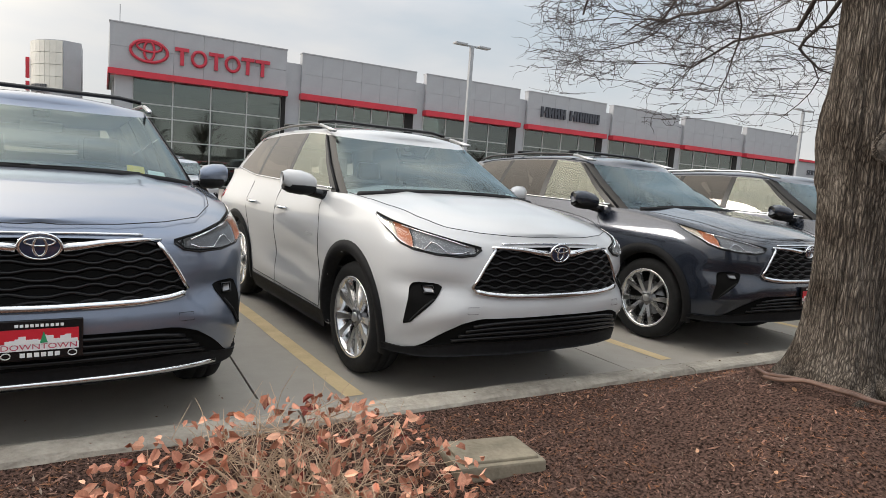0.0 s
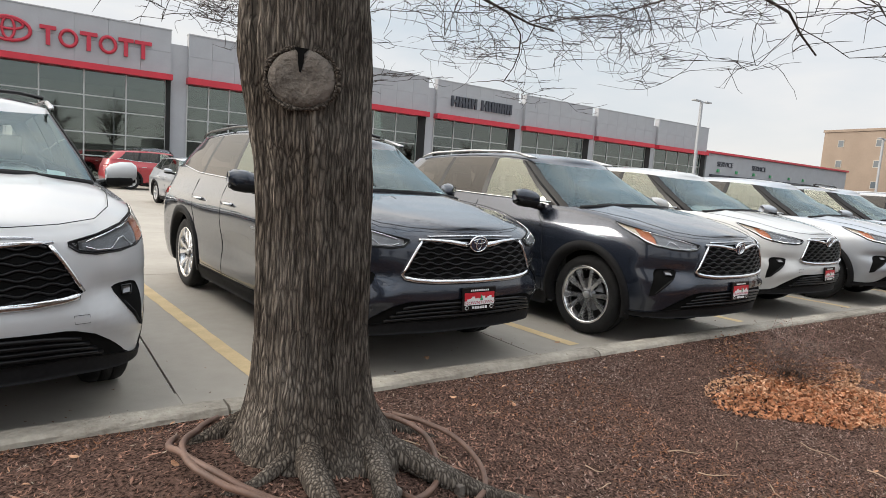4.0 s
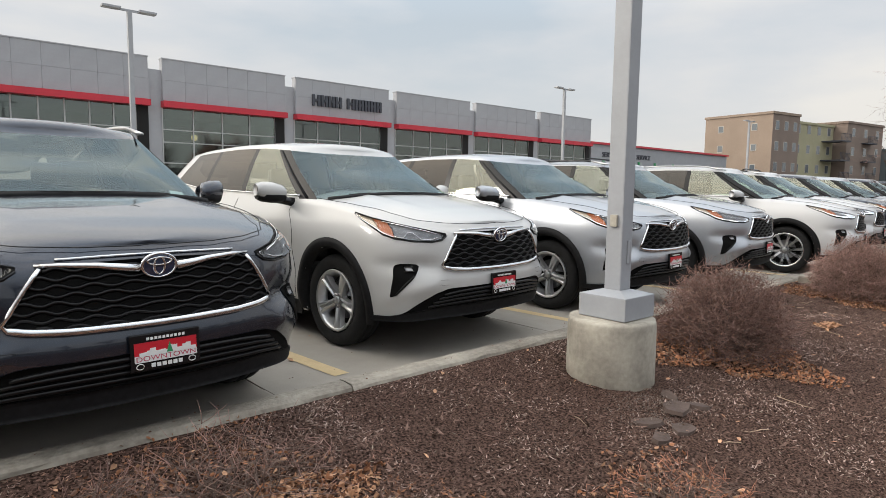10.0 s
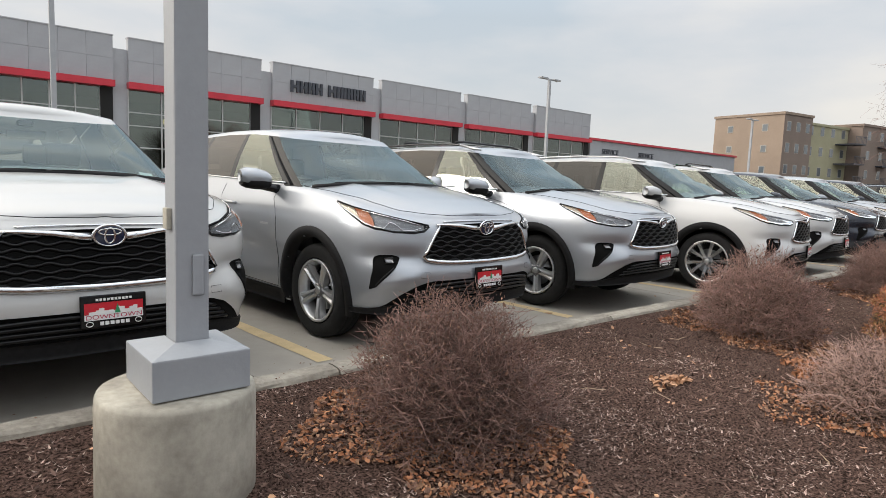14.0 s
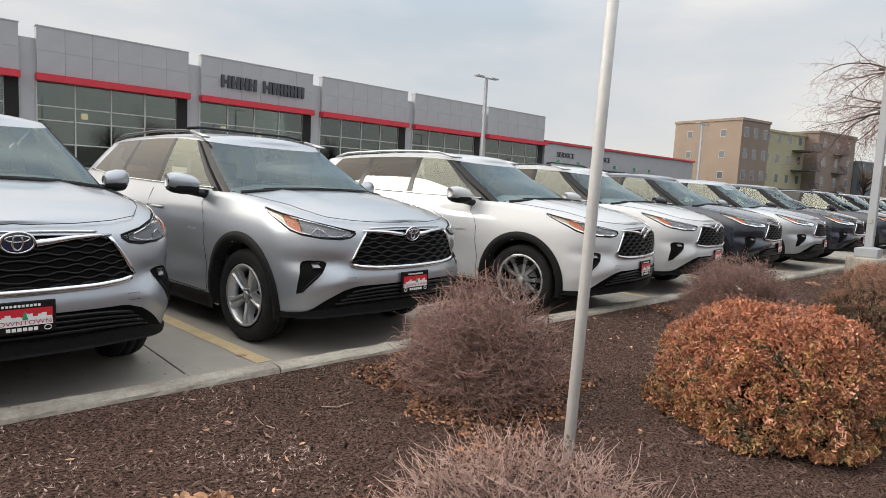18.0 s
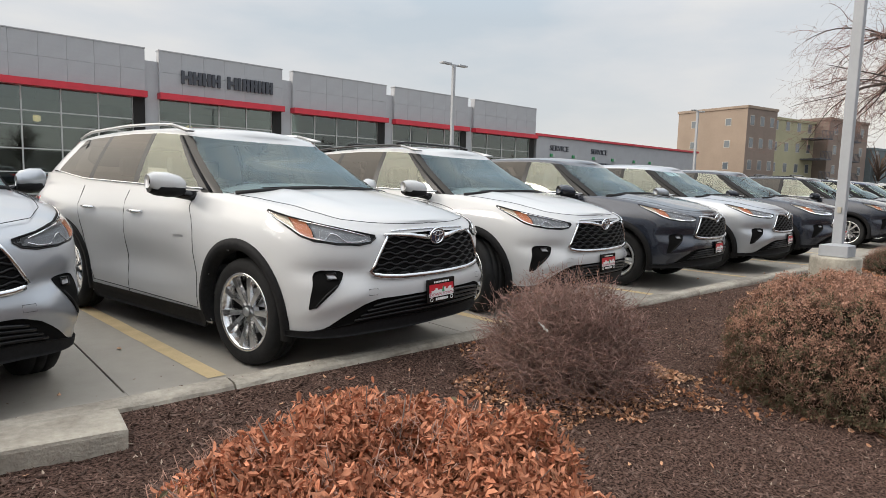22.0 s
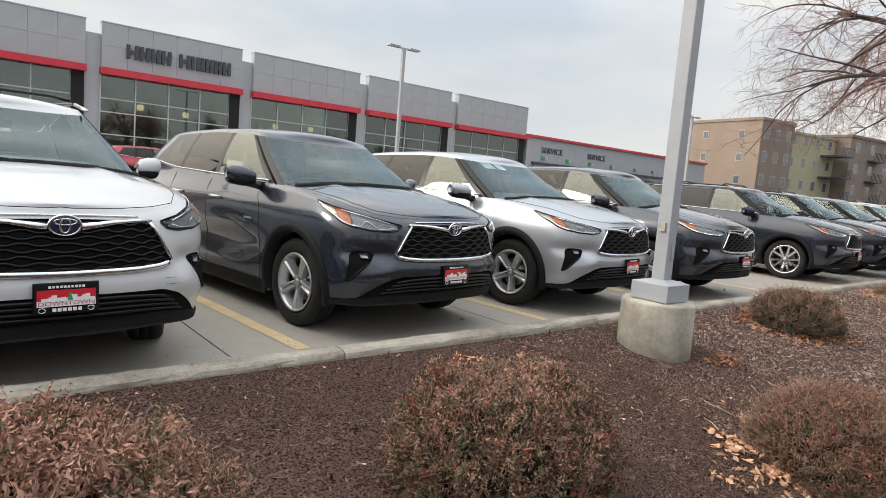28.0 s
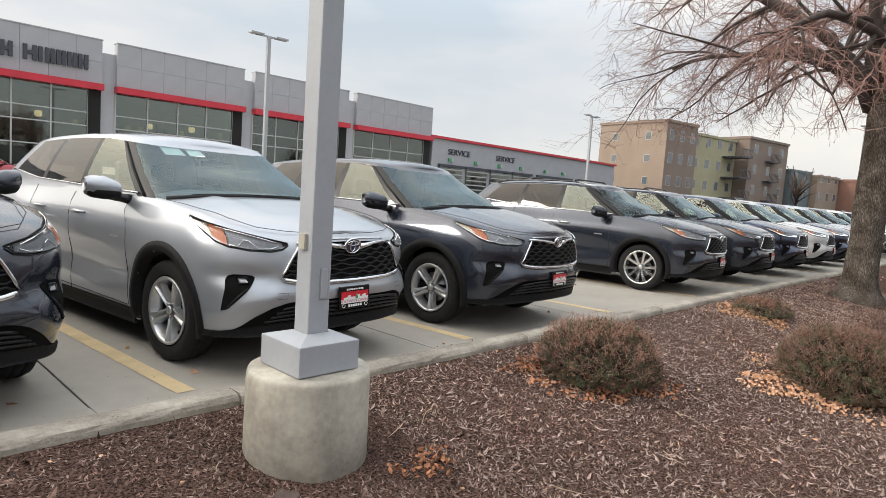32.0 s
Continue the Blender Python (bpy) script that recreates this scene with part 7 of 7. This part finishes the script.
# sparse rosy shrub at the start of the walk
shr = twig_bush(0.72, -0.20, 0.64, 0.46, 40, 190, M_straw, 0, "sparse dry shrub with rosy curled leaves", tipm=M_straw, sparse=True)
g = np.random.default_rng(77)
pts = []
for k in range(900):
    a, r, z = g.uniform(0, 6.283), math.sqrt(g.uniform(0, 1)), g.uniform(0.05, 1)
    pts.append((0.74 * r * math.cos(a), 0.58 * r * math.sin(a), 0.47 * z * (1 - 0.5 * r * r)))
for sl, mt, sd, lb in ((slice(0, 680), M_redleaf, 78, "curled rosy orange leaves"), (slice(680, 820), M_peach, 79, "pale peach leaves"), (slice(820, 900), M_darkred, 80, "a few dark red leaves")):
    part("foliage", flakes("foliage", pts[sl], 0.034, mt, sd, 0.9, 1.3, 0.35), shr, lb)["kind"] = "stuff"
twig_bush(8.35, -0.05, 0.50, 0.30, 41, 90, litter=150, sparse=True, label="low thin twigs among dead leaves")
twig_bush(7.85, -0.18, 0.42, 0.32, 42, 160, litter=200, label="low bare twigs on the mulch", sparse=True)
twig_bush(9.95, -1.15, 0.38, 0.22, 43, 120, litter=150, tipm=M_redleaf, label="low dry reddish twigs", sparse=True)
twig_bush(12.28, -0.27, 0.54, 0.70, 44, 1000, litter=1400)
twig_bush(14.68, -1.66, 0.60, 0.48, 45, 900, litter=900, tipm=M_paletwig)
twig_bush(15.87, -0.27, 0.55, 0.74, 46, 1100, litter=1300)
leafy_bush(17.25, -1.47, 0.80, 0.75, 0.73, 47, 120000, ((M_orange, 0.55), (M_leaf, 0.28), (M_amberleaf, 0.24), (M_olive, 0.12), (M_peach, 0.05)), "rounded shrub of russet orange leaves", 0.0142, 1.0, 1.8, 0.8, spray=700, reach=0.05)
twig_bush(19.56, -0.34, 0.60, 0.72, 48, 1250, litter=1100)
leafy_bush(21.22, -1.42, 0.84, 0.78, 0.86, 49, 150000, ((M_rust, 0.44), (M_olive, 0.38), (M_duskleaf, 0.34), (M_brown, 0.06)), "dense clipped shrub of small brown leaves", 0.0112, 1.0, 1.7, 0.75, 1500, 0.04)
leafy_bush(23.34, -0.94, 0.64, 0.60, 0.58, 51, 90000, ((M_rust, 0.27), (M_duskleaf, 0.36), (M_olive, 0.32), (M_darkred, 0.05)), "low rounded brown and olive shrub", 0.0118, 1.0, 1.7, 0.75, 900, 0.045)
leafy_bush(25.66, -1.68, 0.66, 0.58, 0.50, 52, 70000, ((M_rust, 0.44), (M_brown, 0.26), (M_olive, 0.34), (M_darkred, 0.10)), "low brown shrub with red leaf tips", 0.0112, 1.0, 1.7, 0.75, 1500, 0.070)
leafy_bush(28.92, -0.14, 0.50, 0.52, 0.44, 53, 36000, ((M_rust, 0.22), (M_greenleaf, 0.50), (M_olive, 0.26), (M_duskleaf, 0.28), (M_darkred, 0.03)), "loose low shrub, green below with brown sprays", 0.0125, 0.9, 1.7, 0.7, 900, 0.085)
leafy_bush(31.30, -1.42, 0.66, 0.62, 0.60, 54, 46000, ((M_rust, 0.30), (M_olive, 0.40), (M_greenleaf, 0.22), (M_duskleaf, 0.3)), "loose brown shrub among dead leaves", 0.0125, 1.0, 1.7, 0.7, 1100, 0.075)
leafy_bush(33.65, 0.02, 0.46, 0.40, 0.20, 55, 6000, ((M_brown, 0.5), (M_greenleaf, 0.5)), "low sparse shrub sunk in dead leaves", 0.014, 0.9, 1.7, 0.8, 300, 0.06)
twig_bush(33.7, -1.4, 0.5, 0.55, 56, 260, litter=500)
for i, (x, y, s, m) in enumerate(((31.30, -1.42, .66, M_leaf2), (28.92, -.14, .52, M_leaf), (25.66, -1.68, .66, M_leaf2), (21.22, -1.42, .80, M_leaf))):
    leaf_patch(x, y, s * 1.2, s, 750, 60 + i, 0.024, 0.03, m, "ring of dead leaves round a shrub")

# ---- small things in the bed ----
lid = thing("valve_box", pose(1.68, 0.0, 0.074, -3, 0, -8), "worn grey-green valve box lid set in mulch", "valve box")
lid.empty_display_size = 0.1
part("rim", box("rim", -0.215, 0.215, -0.155, 0.155, -0.05, 0.022, M_lid, 0.012), lid)
part("lid", box("lid", -0.188, 0.188, -0.128, 0.128, 0.0, 0.036, M_lid, 0.008), lid)
thing("splash_block", pose(16.72, 0.36, 0.10, 2, 1, -5), "pale concrete block lying by the kerb", "concrete block", data=box("splash_block", -0.38, 0.38, -0.145, 0.145, -0.04, 0.095, M_kerb, 0.02))
rnd = random.Random(17)
def flat_stone(x, y, s, turn, tilt):
    n = 8
    ring_ = [(s * rnd.uniform(0.7, 1.1) * math.cos(2 * math.pi * i / n), s * 0.6 * rnd.uniform(0.7, 1.1) * math.sin(2 * math.pi * i / n)) for i in range(n)]
    vs = [(a, b, 0.0) for a, b in ring_] + [(a * 0.93, b * 0.93, 0.022) for a, b in ring_]
    fs = [tuple(range(n, 2 * n))] + [(i, (i + 1) % n, n + (i + 1) % n, n + i) for i in range(n)]
    thing("flat_stone", pose(x, y, bed_z(x, y) - 0.010, tilt, tilt * 0.6, turn), "flat broken brown stone by the post foot", "stone", "stones by the post", data=mesh_of("flat_stone", vs, fs, M_stone, False))
for x, y, s, turn, tilt in ((10.90, -0.62, 0.15, 20, 3), (11.03, -0.50, 0.075, 70, -22), (10.60, -0.60, 0.13, 130, 3), (10.72, -0.76, 0.12, 10, 4), (10.50, -0.74, 0.10, 200, -5), (11.06, -0.66, 0.11, 80, 6), (25.92, -0.28, 0.11, 40, 9)):
    flat_stone(x, y, s, turn, tilt)
g = np.random.default_rng(41)
grit = [(10.82 + g.normal(0, 0.20), -0.52 + g.normal(0, 0.13)) for _ in range(1500)]
stuff("grit", flakes("grit", [(u, v, bed_z(u, v) + 0.007) for u, v in grit], 0.007, M_grit, 42, 0.6, 1.1), "grey grit and clods at the post foot", "gravel")
scrap = thing("paper_scrap", pose(19.06, -0.55, 0.52, 40, 20, 30), "crumpled pale paper caught in a shrub", "litter")
bm = bmesh.new()
bmesh.ops.create_grid(bm, x_segments=5, y_segments=7, size=0.5)
for v in bm.verts:
    v.co = Vector((v.co.x * 0.045, v.co.y * 0.07, 0.02 * noise.noise((v.co.x * 5, v.co.y * 5, 2))))
me = bpy.data.meshes.new("paper")
bm.to_mesh(me); bm.free(); me.materials.append(M_scrap)
part("paper", me, scrap)

# debris along the kerb and on the pavement
g = np.random.default_rng(303)
bits = []
for k in range(800):
    x = g.uniform(-2, 36)
    if g.uniform() < 0.25:
        bits.append((x, kerb_y(x) - g.uniform(0.02, 0.16), 0.156))
    else:
        bits.append((x, kerb_y(x) + 0.07 + abs(g.normal(0, 0.5)), 0.006))
stuff("kerb_debris", flakes("kerb_debris", bits, 0.010, M_brown, 304, 0.15), "small dry leaf bits on kerb and pavement", "litter")
for k in range(26):
    x = g.uniform(-1, 34)
    y = kerb_y(x) + g.uniform(0.1, 2.5)
    bits = [(x + g.normal(0, 0.05), y + g.normal(0, 0.05), 0.012) for _ in range(3)]
    stuff("fallen_leaf", flakes("fallen_leaf", bits[:1], 0.04, M_leaf2, 400 + k, 0.15), "single dry leaf lying on the concrete", "leaf")["kind"] = ""

# bare street trees across the road, mirrored in the glass
rng = random.Random(71)
for k in range(16):
    x, y, hh = -34 + 8.2 * k + rng.uniform(-2, 2), rng.uniform(-29.5, -27), rng.uniform(8, 11)
    row = Meshes()
    row.tube([(0, 0, -0.1), (rng.gauss(0, .1), 0, hh * 0.25), (rng.gauss(0, .2), 0, hh * 0.6)], [0.24, 0.17, 0.10], 6)
    for _ in range(60):
        a, t, z0 = rng.uniform(0, 6.283), rng.uniform(0.1, 1.1), hh * rng.uniform(0.25, 0.58)
        d = Vector((math.sin(t) * math.cos(a), math.sin(t) * math.sin(a), math.cos(t))) * hh * rng.uniform(0.25, 0.45)
        p1 = Vector((0, 0, z0)) + d * 0.5 + Vector((rng.gauss(0, .15), rng.gauss(0, .15), 0.2))
        p2 = Vector((0, 0, z0)) + d
        row.tube([(0, 0, z0), p1, p2], [0.07, 0.045, 0.02], 4)
        for _ in range(7):
            q = p1.lerp(p2, rng.uniform(0, 1))
            row.tube([q, q + Vector((rng.gauss(0, .45), rng.gauss(0, .45), rng.gauss(0.2, .4)))], [0.022, 0.010], 3)
    st = thing("street_tree", pose(x, y, -0.05), "leafless brown street tree across the road", "tree", "street trees")
    st.empty_display_size = 0.3
    part("branch_growth", row.done("branch_growth", M_bark2), st)["kind"] = "stuff"

# far bare woods behind the houses
g = np.random.default_rng(5)
wood = Meshes()
rng = random.Random(31)
for k in range(150):
    x, y = rng.uniform(120, 330), rng.uniform(-60, 60)
    hh = rng.uniform(5, 10)
    wood.tube([(x, y, 0), (x + rng.gauss(0, .3), y, hh * 0.5)], [0.3, 0.18], 4)
    for _ in range(26):
        a, t = rng.uniform(0, 6.283), rng.uniform(0.1, 1.2)
        z0 = hh * rng.uniform(0.3, 0.6)
        e = (x + math.sin(t) * math.cos(a) * hh * 0.45, y + math.sin(t) * math.sin(a) * hh * 0.45, z0 + math.cos(t) * hh * 0.5)
        wood.tube([(x, y, z0), (x * 0.5 + e[0] * 0.5, y * 0.5 + e[1] * 0.5, z0 * 0.5 + e[2] * 0.5 + 0.3), e], [0.12, 0.09, 0.05], 3)
stuff("far_trees", wood.done("far_trees", M_far), "distant bare brown trees behind the houses", "trees")
